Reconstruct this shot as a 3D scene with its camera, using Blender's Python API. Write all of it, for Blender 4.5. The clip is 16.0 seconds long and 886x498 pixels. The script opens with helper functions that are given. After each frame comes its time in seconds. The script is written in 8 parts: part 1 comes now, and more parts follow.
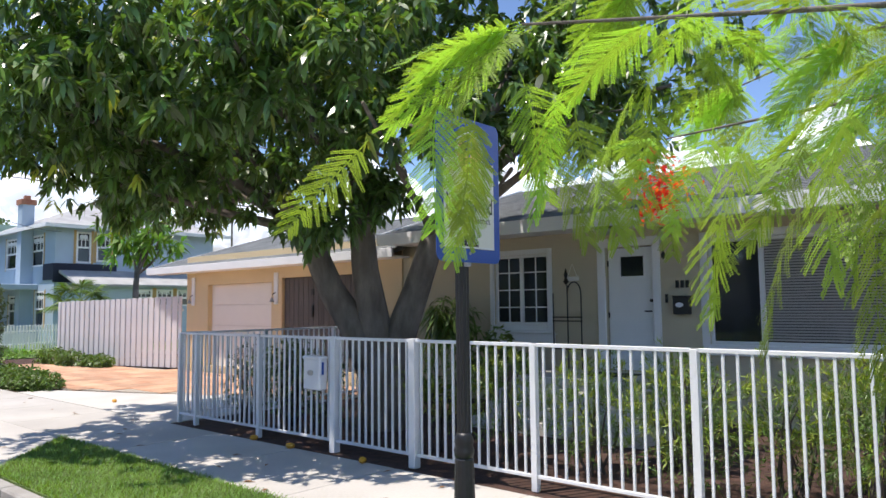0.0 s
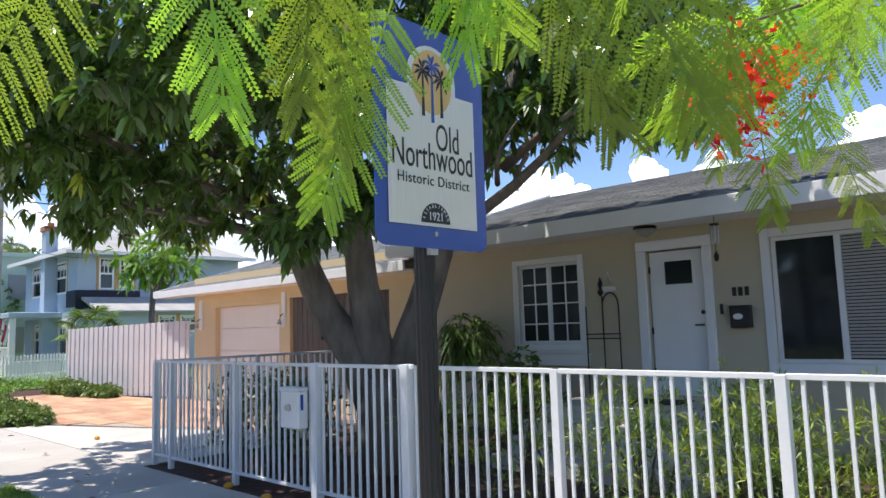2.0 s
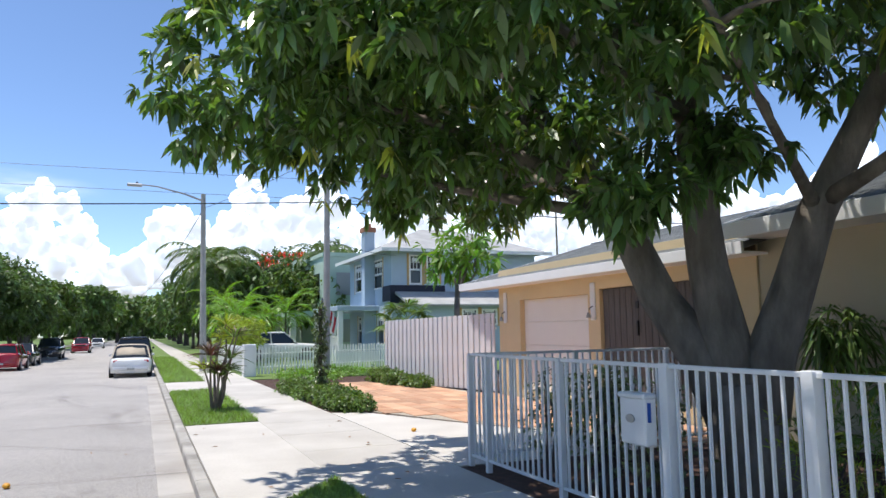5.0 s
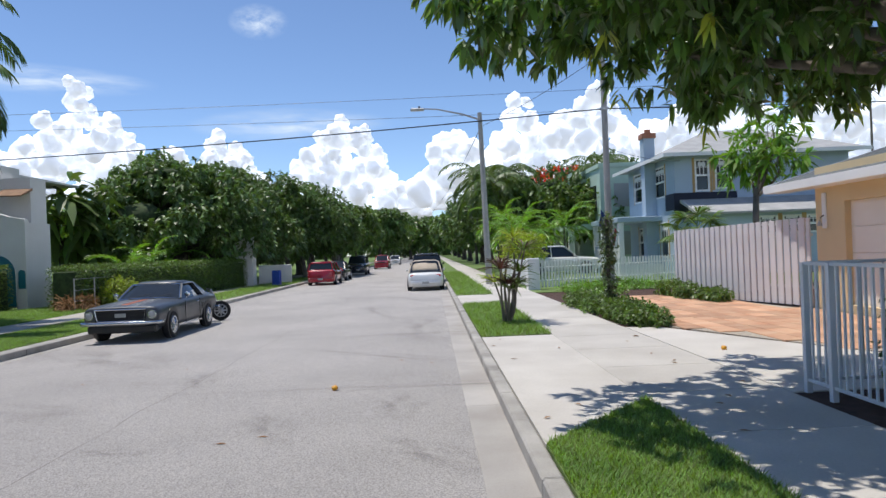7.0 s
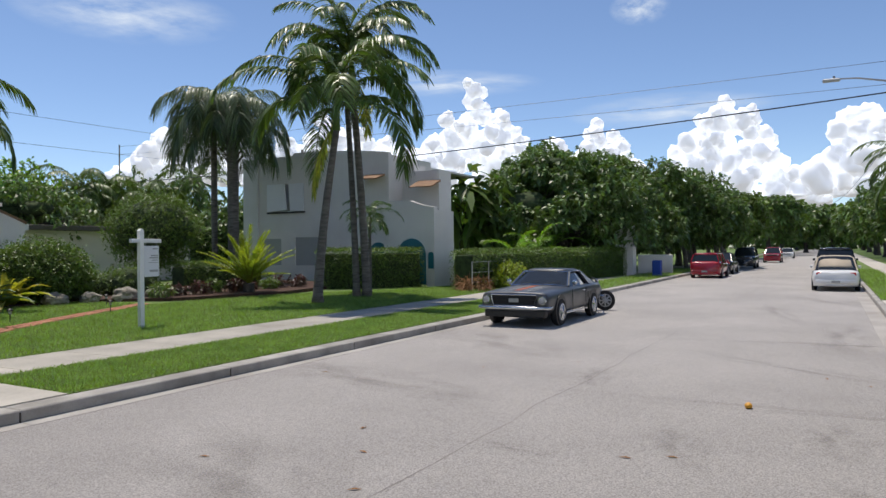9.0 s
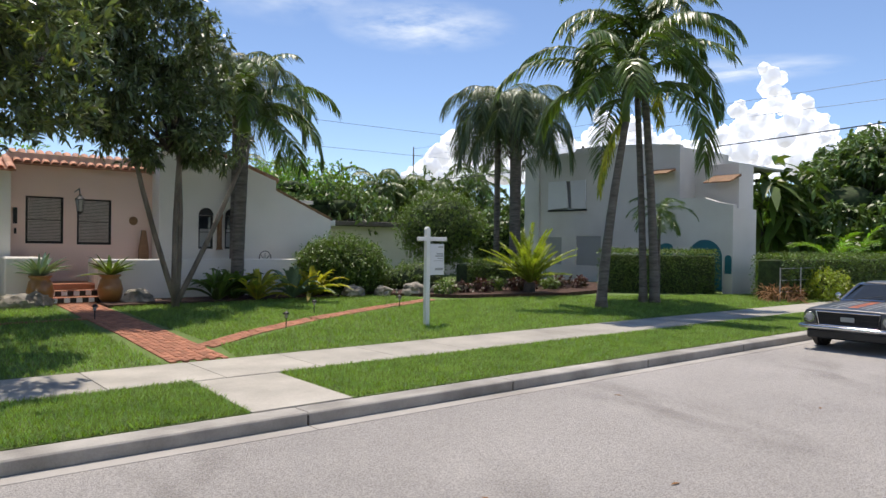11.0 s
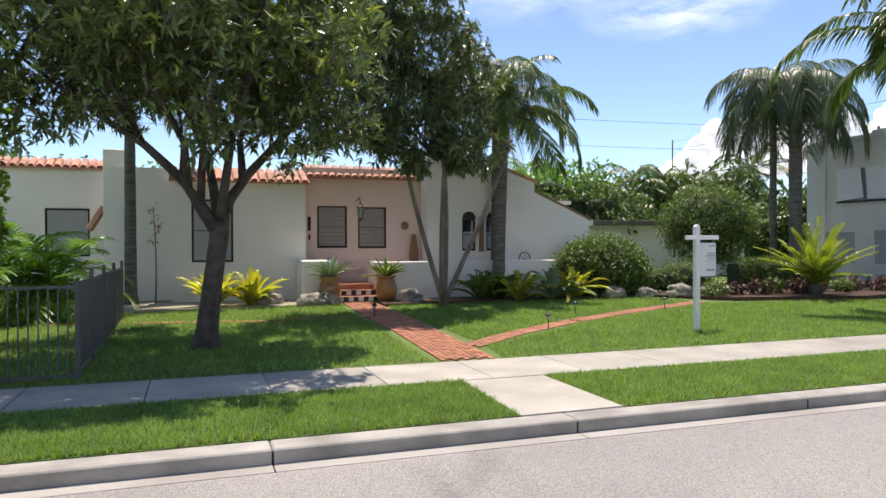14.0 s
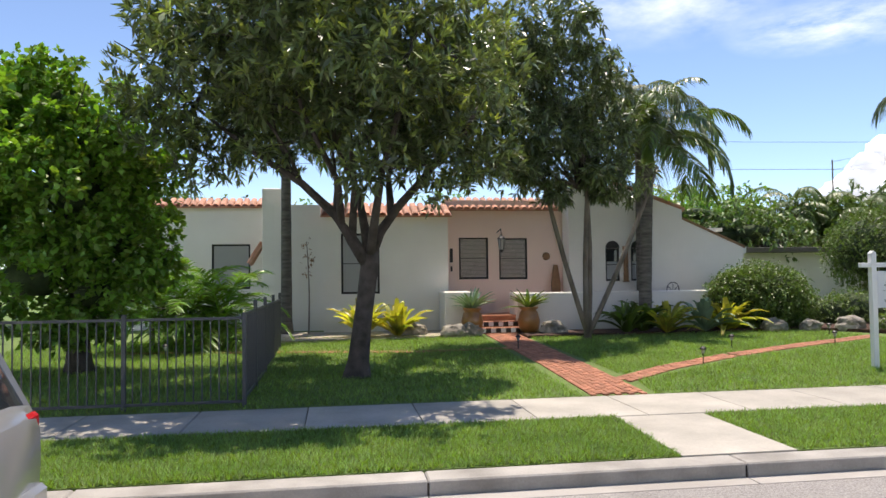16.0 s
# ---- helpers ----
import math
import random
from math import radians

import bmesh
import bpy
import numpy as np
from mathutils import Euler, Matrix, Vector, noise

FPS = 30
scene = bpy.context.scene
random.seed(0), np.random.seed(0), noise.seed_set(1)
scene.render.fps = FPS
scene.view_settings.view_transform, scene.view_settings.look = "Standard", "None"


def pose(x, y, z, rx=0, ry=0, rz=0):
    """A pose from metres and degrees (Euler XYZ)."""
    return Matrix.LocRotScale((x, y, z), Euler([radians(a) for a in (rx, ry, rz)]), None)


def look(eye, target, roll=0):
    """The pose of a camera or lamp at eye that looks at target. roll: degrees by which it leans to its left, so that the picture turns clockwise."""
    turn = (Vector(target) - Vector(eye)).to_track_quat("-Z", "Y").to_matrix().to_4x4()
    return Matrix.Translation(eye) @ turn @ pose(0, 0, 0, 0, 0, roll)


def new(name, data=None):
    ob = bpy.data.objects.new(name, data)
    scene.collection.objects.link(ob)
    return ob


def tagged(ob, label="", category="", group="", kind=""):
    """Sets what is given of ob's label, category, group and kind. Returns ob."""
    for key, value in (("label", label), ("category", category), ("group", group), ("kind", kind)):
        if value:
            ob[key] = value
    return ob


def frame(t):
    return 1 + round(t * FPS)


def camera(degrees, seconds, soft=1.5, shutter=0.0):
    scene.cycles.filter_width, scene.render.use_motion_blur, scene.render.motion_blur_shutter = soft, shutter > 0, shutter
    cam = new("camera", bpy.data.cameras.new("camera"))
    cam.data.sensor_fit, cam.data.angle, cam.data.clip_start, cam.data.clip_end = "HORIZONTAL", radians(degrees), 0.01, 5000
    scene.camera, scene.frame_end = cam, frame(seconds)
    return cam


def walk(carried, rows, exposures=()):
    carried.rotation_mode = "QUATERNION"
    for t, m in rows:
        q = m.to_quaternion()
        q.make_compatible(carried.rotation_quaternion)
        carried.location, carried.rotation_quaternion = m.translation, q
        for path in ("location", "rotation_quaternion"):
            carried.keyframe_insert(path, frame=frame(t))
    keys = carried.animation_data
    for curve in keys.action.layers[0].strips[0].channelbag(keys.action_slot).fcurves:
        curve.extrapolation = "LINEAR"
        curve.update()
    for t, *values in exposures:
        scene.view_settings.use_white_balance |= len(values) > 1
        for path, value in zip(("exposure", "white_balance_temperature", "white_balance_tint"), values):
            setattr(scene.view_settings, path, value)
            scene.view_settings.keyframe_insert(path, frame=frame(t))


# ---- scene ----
cam = camera(63.7, 16.0)
PATH = [
    (0, (0.816, -0.387, 1.845), (-0.498, 1.113, 2.004), -0.6),
    (0.5, (0.64, 0.051, 1.822), (-0.698, 1.529, 1.985), -0.6),
    (1, (0.43, 0.43, 1.82), (-0.924, 1.8915, 1.997), -0.9),
    (1.5, (0.22, 0.805, 1.818), (-1.15, 2.25, 2.009), -1.4),
    (2, (-0.044, 1.128, 1.8), (-1.427, 2.556, 2.018), -1.8),
    (2.5, (-0.333, 1.394, 1.819), (-1.74, 2.791, 2.079), -2.1),
    (3, (-0.567, 1.584, 1.836), (-2.036, 2.906, 2.141), -2.2),
    (3.5, (-0.851, 1.683, 1.842), (-2.412, 2.89, 2.171), -2.0),
    (4, (-1.095, 1.645, 1.818), (-2.764, 2.704, 2.136), -1.7),
    (4.2, (-1.183, 1.637, 1.802), (-2.89, 2.631, 2.113), -1.4),
    (6.3, (-2.04, 1.568, 1.744), (-4.005, 1.939, 1.783), -2.1),
    (6.5, (-2.115, 1.548, 1.733), (-4.094, 1.833, 1.757), -2.3),
    (7, (-2.338, 1.499, 1.729), (-4.338, 1.534, 1.736), -2.2),
    (7.5, (-2.454, 1.418, 1.744), (-4.443, 1.204, 1.746), -2.1),
    (8, (-2.678, 1.277, 1.751), (-4.623, 0.812, 1.752), -1.7),
    (8.5, (-2.832, 1.098, 1.787), (-4.702, 0.388, 1.784), -1.3),
    (9, (-3.059, 0.95, 1.81), (-4.819, -0.002, 1.807), -0.5),
    (9.5, (-3.327, 0.711, 1.808), (-4.963, -0.438, 1.801), 0.1),
    (11.8, (-4.06, -0.287, 1.946), (-5.179, -1.945, 1.937), 0.3),
    (12, (-4.05, -0.301, 1.939), (-5.133, -1.982, 1.931), 0.1),
    (12.5, (-4.032, -0.321, 1.934), (-5.005, -2.069, 1.921), -0.1),
    (13, (-4.005, -0.308, 1.934), (-4.869, -2.111, 1.915), -0.3),
    (13.5, (-3.98, -0.322, 1.937), (-4.744, -2.171, 1.915), -0.3),
    (14, (-3.948, -0.336, 1.935), (-4.613, -2.222, 1.918), -0.2),
    (14.5, (-3.912, -0.338, 1.945), (-4.484, -2.255, 1.939), -0.0),
    (15, (-3.872, -0.352, 1.943), (-4.354, -2.293, 1.954), -0.1),
    (15.5, (-3.844, -0.368, 1.942), (-4.232, -2.33, 1.979), -0.3),
    (16, (-3.808, -0.401, 1.946), (-4.104, -2.377, 2.018), -0.7),
]
EXPO = [(0, 0.86, 6600, 14), (2, 0.90, 6600, 14), (4, 0.86, 6500, 12), (6.5, 0.42, 6400, 11), (9, 0.24, 6800, 12), (12, 0.70, 7000, 14), (16, 0.88, 7200, 15)]
walk(cam, [(t, look(eye, target, roll)) for t, eye, target, roll in PATH], EXPO)

# ---- world and sun ----
SUN = Vector((-0.14, -0.28, 1.0)).normalized()
world = bpy.data.worlds.new("world")
scene.world = world
world.use_nodes = True
wn = world.node_tree.nodes
sky = wn.new("ShaderNodeTexSky")
sky.sky_type, sky.sun_disc = "NISHITA", False
sky.sun_elevation = math.asin(SUN.z)
sky.sun_rotation = math.atan2(SUN.x, SUN.y)
sky.air_density, sky.dust_density, sky.ozone_density = 0.72, 0.1, 4.5
world.node_tree.links.new(sky.outputs[0], wn["Background"].inputs[0])
wn["Background"].inputs[1].default_value = 0.125
lamp = bpy.data.lights.new("sun", "SUN")
lamp.energy, lamp.angle, lamp.color = 3.2, radians(0.53), (1.0, 0.95, 0.87)
sun = new("sun", lamp)
sun.matrix_world = look(SUN * 50, (0, 0, 0))


# ---- materials ----
def mat(name, col, rough=0.6, var=0.25, scale=6.0, bump=0.0, metal=0.0, col2=None, fine=60.0, rand=0.0, island=0.0,
        trans=0.0, coat=0.0, stretch=(1, 1, 1), sharp=0.0, spec=0.5, grain=0.0):
    """Two scales of noise over a base colour; col2: the colour of stains; trans: light let through a leaf."""
    m = bpy.data.materials.new(name)
    m.use_nodes = True
    nt = m.node_tree
    n, l = nt.nodes, nt.links
    b = n["Principled BSDF"]
    tc = n.new("ShaderNodeTexCoord")
    mp = n.new("ShaderNodeMapping")
    mp.inputs["Scale"].default_value = stretch
    l.new(tc.outputs["Object"], mp.inputs[0])
    n1, n2 = n.new("ShaderNodeTexNoise"), n.new("ShaderNodeTexNoise")
    n1.inputs["Scale"].default_value, n2.inputs["Scale"].default_value = scale, fine
    n1.inputs["Detail"].default_value, n2.inputs["Detail"].default_value = 6, 5
    n2.inputs["Roughness"].default_value = 0.7
    for k in (n1, n2):
        l.new(mp.outputs[0], k.inputs["Vector"])
    ramp = n.new("ShaderNodeMapRange")
    ramp.inputs[1].default_value, ramp.inputs[2].default_value = 0.32 + sharp, 0.68 - sharp
    l.new(n1.outputs["Fac"], ramp.inputs[0])
    mix = n.new("ShaderNodeMix")
    mix.data_type = "RGBA"
    c2 = col2 or tuple(max(0, c * (1 - var)) for c in col)
    mix.inputs[6].default_value = (*col, 1)
    mix.inputs[7].default_value = (*c2, 1)
    l.new(ramp.outputs[0], mix.inputs[0])
    hsv = n.new("ShaderNodeHueSaturation")
    l.new(mix.outputs[2], hsv.inputs["Color"])
    mr = n.new("ShaderNodeMapRange")
    mr.inputs[1].default_value, mr.inputs[2].default_value = grain, 1 - grain
    mr.inputs[3].default_value, mr.inputs[4].default_value = 1 - var * 0.6, 1 + var * 0.6
    l.new(n2.outputs["Fac"], mr.inputs[0])
    val = mr.outputs[0]
    if rand or island:
        src = n.new("ShaderNodeObjectInfo").outputs["Random"] if rand else n.new("ShaderNodeNewGeometry").outputs["Random Per Island"]
        r = n.new("ShaderNodeMapRange")
        a = rand or island
        r.inputs[3].default_value, r.inputs[4].default_value = 1 - a, 1 + a
        l.new(src, r.inputs[0])
        mu = n.new("ShaderNodeMath")
        mu.operation = "MULTIPLY"
        l.new(val, mu.inputs[0])
        l.new(r.outputs[0], mu.inputs[1])
        val = mu.outputs[0]
        if trans:
            h = n.new("ShaderNodeMapRange")
            h.inputs[3].default_value, h.inputs[4].default_value = 0.475, 0.515
            l.new(src, h.inputs[0])
            l.new(h.outputs[0], hsv.inputs["Hue"])
    l.new(val, hsv.inputs["Value"])
    l.new(hsv.outputs[0], b.inputs["Base Color"])
    b.inputs["Roughness"].default_value = rough
    b.inputs["Metallic"].default_value = metal
    b.inputs["Coat Weight"].default_value = coat
    b.inputs["Specular IOR Level"].default_value = spec
    if bump:
        bp = n.new("ShaderNodeBump")
        bp.inputs["Strength"].default_value, bp.inputs["Distance"].default_value = min(1, bump), 0.02
        l.new(n2.outputs["Fac"], bp.inputs["Height"])
        l.new(bp.outputs[0], b.inputs["Normal"])
    if trans:
        t = n.new("ShaderNodeBsdfTranslucent")
        tint = n.new("ShaderNodeMix")
        tint.data_type, tint.blend_type = "RGBA", "MULTIPLY"
        tint.inputs[0].default_value = 1.0
        tint.inputs[7].default_value = (1.9, 2.0, 0.6, 1)
        l.new(hsv.outputs[0], tint.inputs[6])
        l.new(tint.outputs[2], t.inputs["Color"])
        ms = n.new("ShaderNodeMixShader")
        ms.inputs[0].default_value = trans
        l.new(b.outputs[0], ms.inputs[1])
        l.new(t.outputs[0], ms.inputs[2])
        l.new(ms.outputs[0], n["Material Output"].inputs["Surface"])
    return m


def glass_mat(name, col=(0.02, 0.025, 0.03), rough=0.04):
    m = bpy.data.materials.new(name)
    m.use_nodes = True
    b = m.node_tree.nodes["Principled BSDF"]
    b.inputs["Base Color"].default_value = (*col, 1)
    b.inputs["Roughness"].default_value = rough
    b.inputs["IOR"].default_value = 1.5
    b.inputs["Specular IOR Level"].default_value = 0.6
    return m


def glow_mat(name, col, s):
    m = bpy.data.materials.new(name)
    m.use_nodes = True
    b = m.node_tree.nodes["Principled BSDF"]
    b.inputs["Base Color"].default_value = (*col, 1)
    b.inputs["Emission Color"].default_value = (*col, 1)
    b.inputs["Emission Strength"].default_value = s
    return m


M = dict(
    asphalt=mat("asphalt", (0.43, 0.405, 0.38), 0.92, 0.7, 0.35, 1.0, fine=62, col2=(0.35, 0.33, 0.31), grain=0.36),
    tar=mat("tar_patch", (0.20, 0.185, 0.17), 0.9, 0.3, 2.0, 0.4, col2=(0.29, 0.27, 0.255)),
    concrete=mat("concrete", (0.56, 0.53, 0.48), 0.88, 0.3, 0.9, 0.35, col2=(0.47, 0.44, 0.395), fine=30, rand=0.07),
    kerb=mat("kerb_concrete", (0.47, 0.445, 0.405), 0.9, 0.35, 1.3, 0.4, col2=(0.24, 0.225, 0.20), fine=40, rand=0.08),
    oldcon=mat("old_concrete", (0.46, 0.43, 0.375), 0.9, 0.35, 1.1, 0.4, col2=(0.32, 0.30, 0.26), fine=28, rand=0.14),
    gutter=mat("gutter_concrete", (0.45, 0.425, 0.39), 0.9, 0.3, 0.8, 0.3, col2=(0.33, 0.305, 0.275), rand=0.05),
    soil=mat("soil", (0.05, 0.036, 0.025), 0.95, 0.4, 4, 0.8),
    turf=mat("turf", (0.16, 0.235, 0.06), 0.95, 0.5, 1.1, 0.8, col2=(0.115, 0.18, 0.045), fine=80),
    blade=mat("grass_blade", (0.195, 0.30, 0.075), 0.6, 0.3, 1.6, col2=(0.13, 0.225, 0.05), island=0.5, trans=0.3),
    far_ground=mat("far_ground", (0.09, 0.12, 0.045), 0.95, 0.4, 0.05, col2=(0.16, 0.15, 0.10)),
    # dark filler inside foliage: the inner shade is put into its colour
    inner_shade=mat("shaded_leaves", (0.06, 0.095, 0.03), 0.9, 0.6, 5, 1.0, col2=(0.025, 0.04, 0.014), fine=14),
    mulch=mat("mulch", (0.045, 0.025, 0.018), 0.95, 0.5, 8, 1.0, col2=(0.10, 0.05, 0.035), fine=30),
    terracotta=mat("terracotta_paver", (0.50, 0.26, 0.15), 0.85, 0.25, 2.0, 0.3, col2=(0.56, 0.36, 0.23), rand=0.22),
    brick=mat("red_brick", (0.36, 0.13, 0.075), 0.85, 0.3, 3, 0.4, col2=(0.45, 0.22, 0.13), rand=0.25),
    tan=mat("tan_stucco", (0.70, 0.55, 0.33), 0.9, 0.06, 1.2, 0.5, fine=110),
    # the tan stucco again, darker: shade under the eaves is in the colour
    beige=mat("shaded_tan_stucco", (0.57, 0.50, 0.36), 0.9, 0.06, 1.2, 0.5, fine=110),
    white=mat("white_paint", (0.80, 0.80, 0.79), 0.5, 0.05, 2.0, 0.05),
    whitefence=mat("white_fence_metal", (0.78, 0.79, 0.80), 0.38, 0.06, 4.0, 0.05, spec=0.6),
    vinyl=mat("white_board", (0.72, 0.68, 0.68), 0.6, 0.08, 1.4, 0.1, rand=0.04),
    cream=mat("cream_door", (0.80, 0.75, 0.68), 0.55, 0.04, 2),
    barn=mat("dark_brown_wood", (0.12, 0.105, 0.095), 0.7, 0.35, 5, 0.3, stretch=(6, 6, 0.5), rand=0.15),
    shingle=mat("grey_shingle", (0.21, 0.22, 0.215), 0.95, 0.3, 1.5, 0.7, col2=(0.14, 0.15, 0.15), fine=30, rand=0.3),
    pale_shingle=mat("pale_shingle", (0.42, 0.42, 0.41), 0.95, 0.2, 1.5, 0.6, fine=20),
    bark=mat("grey_bark", (0.26, 0.22, 0.18), 0.95, 0.4, 5, 1.0, col2=(0.12, 0.10, 0.08), stretch=(1, 1, 0.35), fine=28),
    dbark=mat("dark_bark", (0.12, 0.10, 0.088), 0.95, 0.45, 5, 1.0, col2=(0.05, 0.042, 0.036), fine=28),
    palmbark=mat("palm_bark", (0.19, 0.175, 0.155), 0.95, 0.35, 3, 0.8, col2=(0.09, 0.08, 0.07), stretch=(1, 1, 5), fine=14),
    mango=mat("mango_leaf", (0.115, 0.20, 0.06), 0.3, 0.25, 2, island=0.5, trans=0.3, spec=0.7),
    mango_young=mat("young_mango_leaf", (0.36, 0.40, 0.08), 0.4, 0.2, 2, island=0.3, trans=0.35),
    poinc=mat("poinciana_leaf", (0.26, 0.40, 0.08), 0.5, 0.3, 3, rand=0.4, trans=0.45),
    red=mat("red_petal", (0.80, 0.085, 0.02), 0.5, 0.3, 8, island=0.3, trans=0.3),
    dark_leaf=mat("dark_glossy_leaf", (0.135, 0.18, 0.085), 0.34, 0.3, 2, island=0.6, trans=0.2, spec=0.55),
    olive_leaf=mat("lit_young_leaf", (0.24, 0.30, 0.10), 0.42, 0.25, 2, island=0.3, trans=0.3),
    hedge_leaf=mat("hedge_leaf", (0.12, 0.195, 0.045), 0.45, 0.3, 2, island=0.45, trans=0.25),
    bright_leaf=mat("bright_leaf", (0.17, 0.32, 0.05), 0.4, 0.3, 2, island=0.4, trans=0.3),
    lime=mat("lime_leaf", (0.27, 0.34, 0.05), 0.45, 0.3, 2, island=0.35, trans=0.35),
    far_leaf=mat("far_leaf", (0.12, 0.20, 0.06), 0.45, 0.3, 1, island=0.45, trans=0.2),
    palm=mat("palm_leaflet", (0.10, 0.165, 0.042), 0.38, 0.25, 2, island=0.35, trans=0.25),
    grey_palm=mat("grey_palm_leaflet", (0.11, 0.155, 0.075), 0.42, 0.25, 2, island=0.35, trans=0.2),
    brom=mat("bromeliad_leaf", (0.60, 0.55, 0.10), 0.4, 0.4, 3, island=0.35, trans=0.35, col2=(0.16, 0.22, 0.05)),
    agave=mat("agave_leaf", (0.20, 0.30, 0.22), 0.5, 0.2, 3, island=0.2, trans=0.1),
    purple=mat("purple_leaf", (0.10, 0.022, 0.035), 0.45, 0.4, 3, island=0.4, trans=0.2, col2=(0.05, 0.05, 0.03)),
    dry=mat("dry_leaf", (0.32, 0.16, 0.06), 0.8, 0.3, 3, island=0.3),
    pink=mat("pink_stucco", (0.86, 0.67, 0.58), 0.92, 0.05, 0.9, 0.4, fine=70),
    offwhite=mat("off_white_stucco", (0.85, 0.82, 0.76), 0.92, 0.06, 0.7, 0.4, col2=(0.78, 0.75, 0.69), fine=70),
    # off-white stucco made greyer: the look of shaded walls is in the colour
    shaded_white=mat("shaded_white_stucco", (0.72, 0.70, 0.66), 0.92, 0.1, 0.5, 0.4, col2=(0.62, 0.60, 0.56), fine=50),
    tile=mat("red_roof_tile", (0.52, 0.20, 0.11), 0.8, 0.3, 3, 0.3, col2=(0.60, 0.38, 0.28), rand=0.25),
    bronze=mat("dark_bronze_frame", (0.022, 0.020, 0.019), 0.45, 0.2, 3, metal=0.3),
    black=mat("black_metal", (0.018, 0.018, 0.019), 0.42, 0.3, 6, 0.1, spec=0.5),
    greyfence=mat("dark_grey_fence_metal", (0.085, 0.088, 0.090), 0.5, 0.15, 5),
    blue=mat("pale_blue_siding", (0.40, 0.50, 0.60), 0.8, 0.08, 1, 0.1),
    mint=mat("mint_stucco", (0.48, 0.62, 0.52), 0.85, 0.08, 1),
    wrap=mat("dark_roofing_felt", (0.012, 0.018, 0.04), 0.7, 0.2, 2),
    ply=mat("bare_plywood", (0.55, 0.36, 0.15), 0.8, 0.2, 3),
    paper=mat("white_paper", (0.75, 0.76, 0.78), 0.8, 0.03, 3),
    signblue=mat("sign_blue", (0.008, 0.075, 0.37), 0.35, 0.08, 30, stretch=(1, 9, 0.3)),
    signcream=mat("sign_cream", (0.76, 0.75, 0.67), 0.4, 0.08, 12, stretch=(1, 12, 0.2)),
    signgold=mat("sign_gold", (0.72, 0.46, 0.14), 0.4, 0.08, 12, stretch=(1, 12, 0.2)),
    ink=mat("black_ink", (0.012, 0.014, 0.013), 0.5, 0.1, 5),
    teal=mat("teal_paint", (0.015, 0.15, 0.19), 0.5, 0.1, 2),
    blind=mat("blind_slats", (0.40, 0.385, 0.365), 0.6, 0.1, 3),
    glass=glass_mat("window_glass"),
    shade=mat("grey_window_shade", (0.36, 0.37, 0.365), 0.7, 0.05, 2),
    galv=mat("galvanised_steel", (0.42, 0.43, 0.44), 0.4, 0.15, 4, metal=0.7),
    polecon=mat("pole_concrete", (0.40, 0.39, 0.37), 0.9, 0.15, 3, 0.2),
    graphite=mat("worn_graphite_paint", (0.034, 0.040, 0.047), 0.38, 0.4, 3.5, metal=0.0, coat=0.25, col2=(0.06, 0.064, 0.07)),
    rust=mat("orange_primer", (0.55, 0.15, 0.06), 0.7, 0.3, 6, col2=(0.30, 0.09, 0.05)),
    chrome=mat("chrome", (0.62, 0.63, 0.64), 0.14, 0.05, 3, metal=1.0),
    rubber=mat("tyre_rubber", (0.016, 0.016, 0.016), 0.85, 0.2, 8),
    carwhite=mat("white_car_paint", (0.78, 0.78, 0.77), 0.25, 0.02, 2, coat=0.7),
    carred=mat("red_car_paint", (0.34, 0.012, 0.025), 0.25, 0.05, 2, coat=0.7),
    cardark=mat("dark_car_paint", (0.022, 0.024, 0.028), 0.22, 0.05, 2, coat=0.7),
    carsilver=mat("silver_car_paint", (0.42, 0.42, 0.42), 0.3, 0.05, 2, metal=0.55, coat=0.7),
    softtop=mat("beige_soft_top", (0.50, 0.42, 0.32), 0.9, 0.1, 5),
    lightred=mat("red_lamp_glass", (0.45, 0.012, 0.012), 0.2, 0.05, 5),
    lampglass=mat("clear_lamp_glass", (0.36, 0.37, 0.37), 0.12, 0.05, 5),
    stone=mat("coral_rock", (0.42, 0.38, 0.32), 0.95, 0.45, 5, 1.0, col2=(0.16, 0.145, 0.12), fine=20),
    gravel=mat("pale_gravel", (0.52, 0.45, 0.36), 0.95, 0.3, 14, 1.0, fine=40),
    glaze=mat("ochre_glazed_pot", (0.36, 0.17, 0.045), 0.3, 0.25, 4, coat=0.4),
    fruit=mat("ripe_mango_skin", (0.75, 0.36, 0.03), 0.4, 0.2, 12),
    # clouds glow by themselves, which stands in for sunlight scattered inside them
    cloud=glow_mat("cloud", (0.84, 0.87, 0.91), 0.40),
    flagred=mat("flag_red", (0.5, 0.03, 0.05), 0.8, 0.05, 3),
    flagblue=mat("flag_blue", (0.02, 0.04, 0.16), 0.8, 0.05, 3),
    binblue=mat("blue_plastic", (0.01, 0.06, 0.35), 0.5, 0.05, 3),
    wood=mat("rough_wood", (0.30, 0.17, 0.09), 0.8, 0.3, 5, 0.3),
)


# ---- building helpers ----
def link(name, mesh, material, parent=None, label="", m=None):
    ob = new(name, mesh)
    if material and not mesh.materials:
        mesh.materials.append(M[material] if isinstance(material, str) else material)
    if parent:
        ob.parent = parent
    if m is not None:
        ob.matrix_basis = m
    if label:
        ob["label"] = label
    return ob


def part(name, bm, material, parent=None, label="", smooth=False, m=None):
    mesh = bpy.data.meshes.new(name)
    bmesh.ops.recalc_face_normals(bm, faces=bm.faces)
    bm.to_mesh(mesh)
    bm.free()
    if smooth:
        mesh.polygons.foreach_set("use_smooth", [True] * len(mesh.polygons))
    return link(name, mesh, material, parent, label, m)


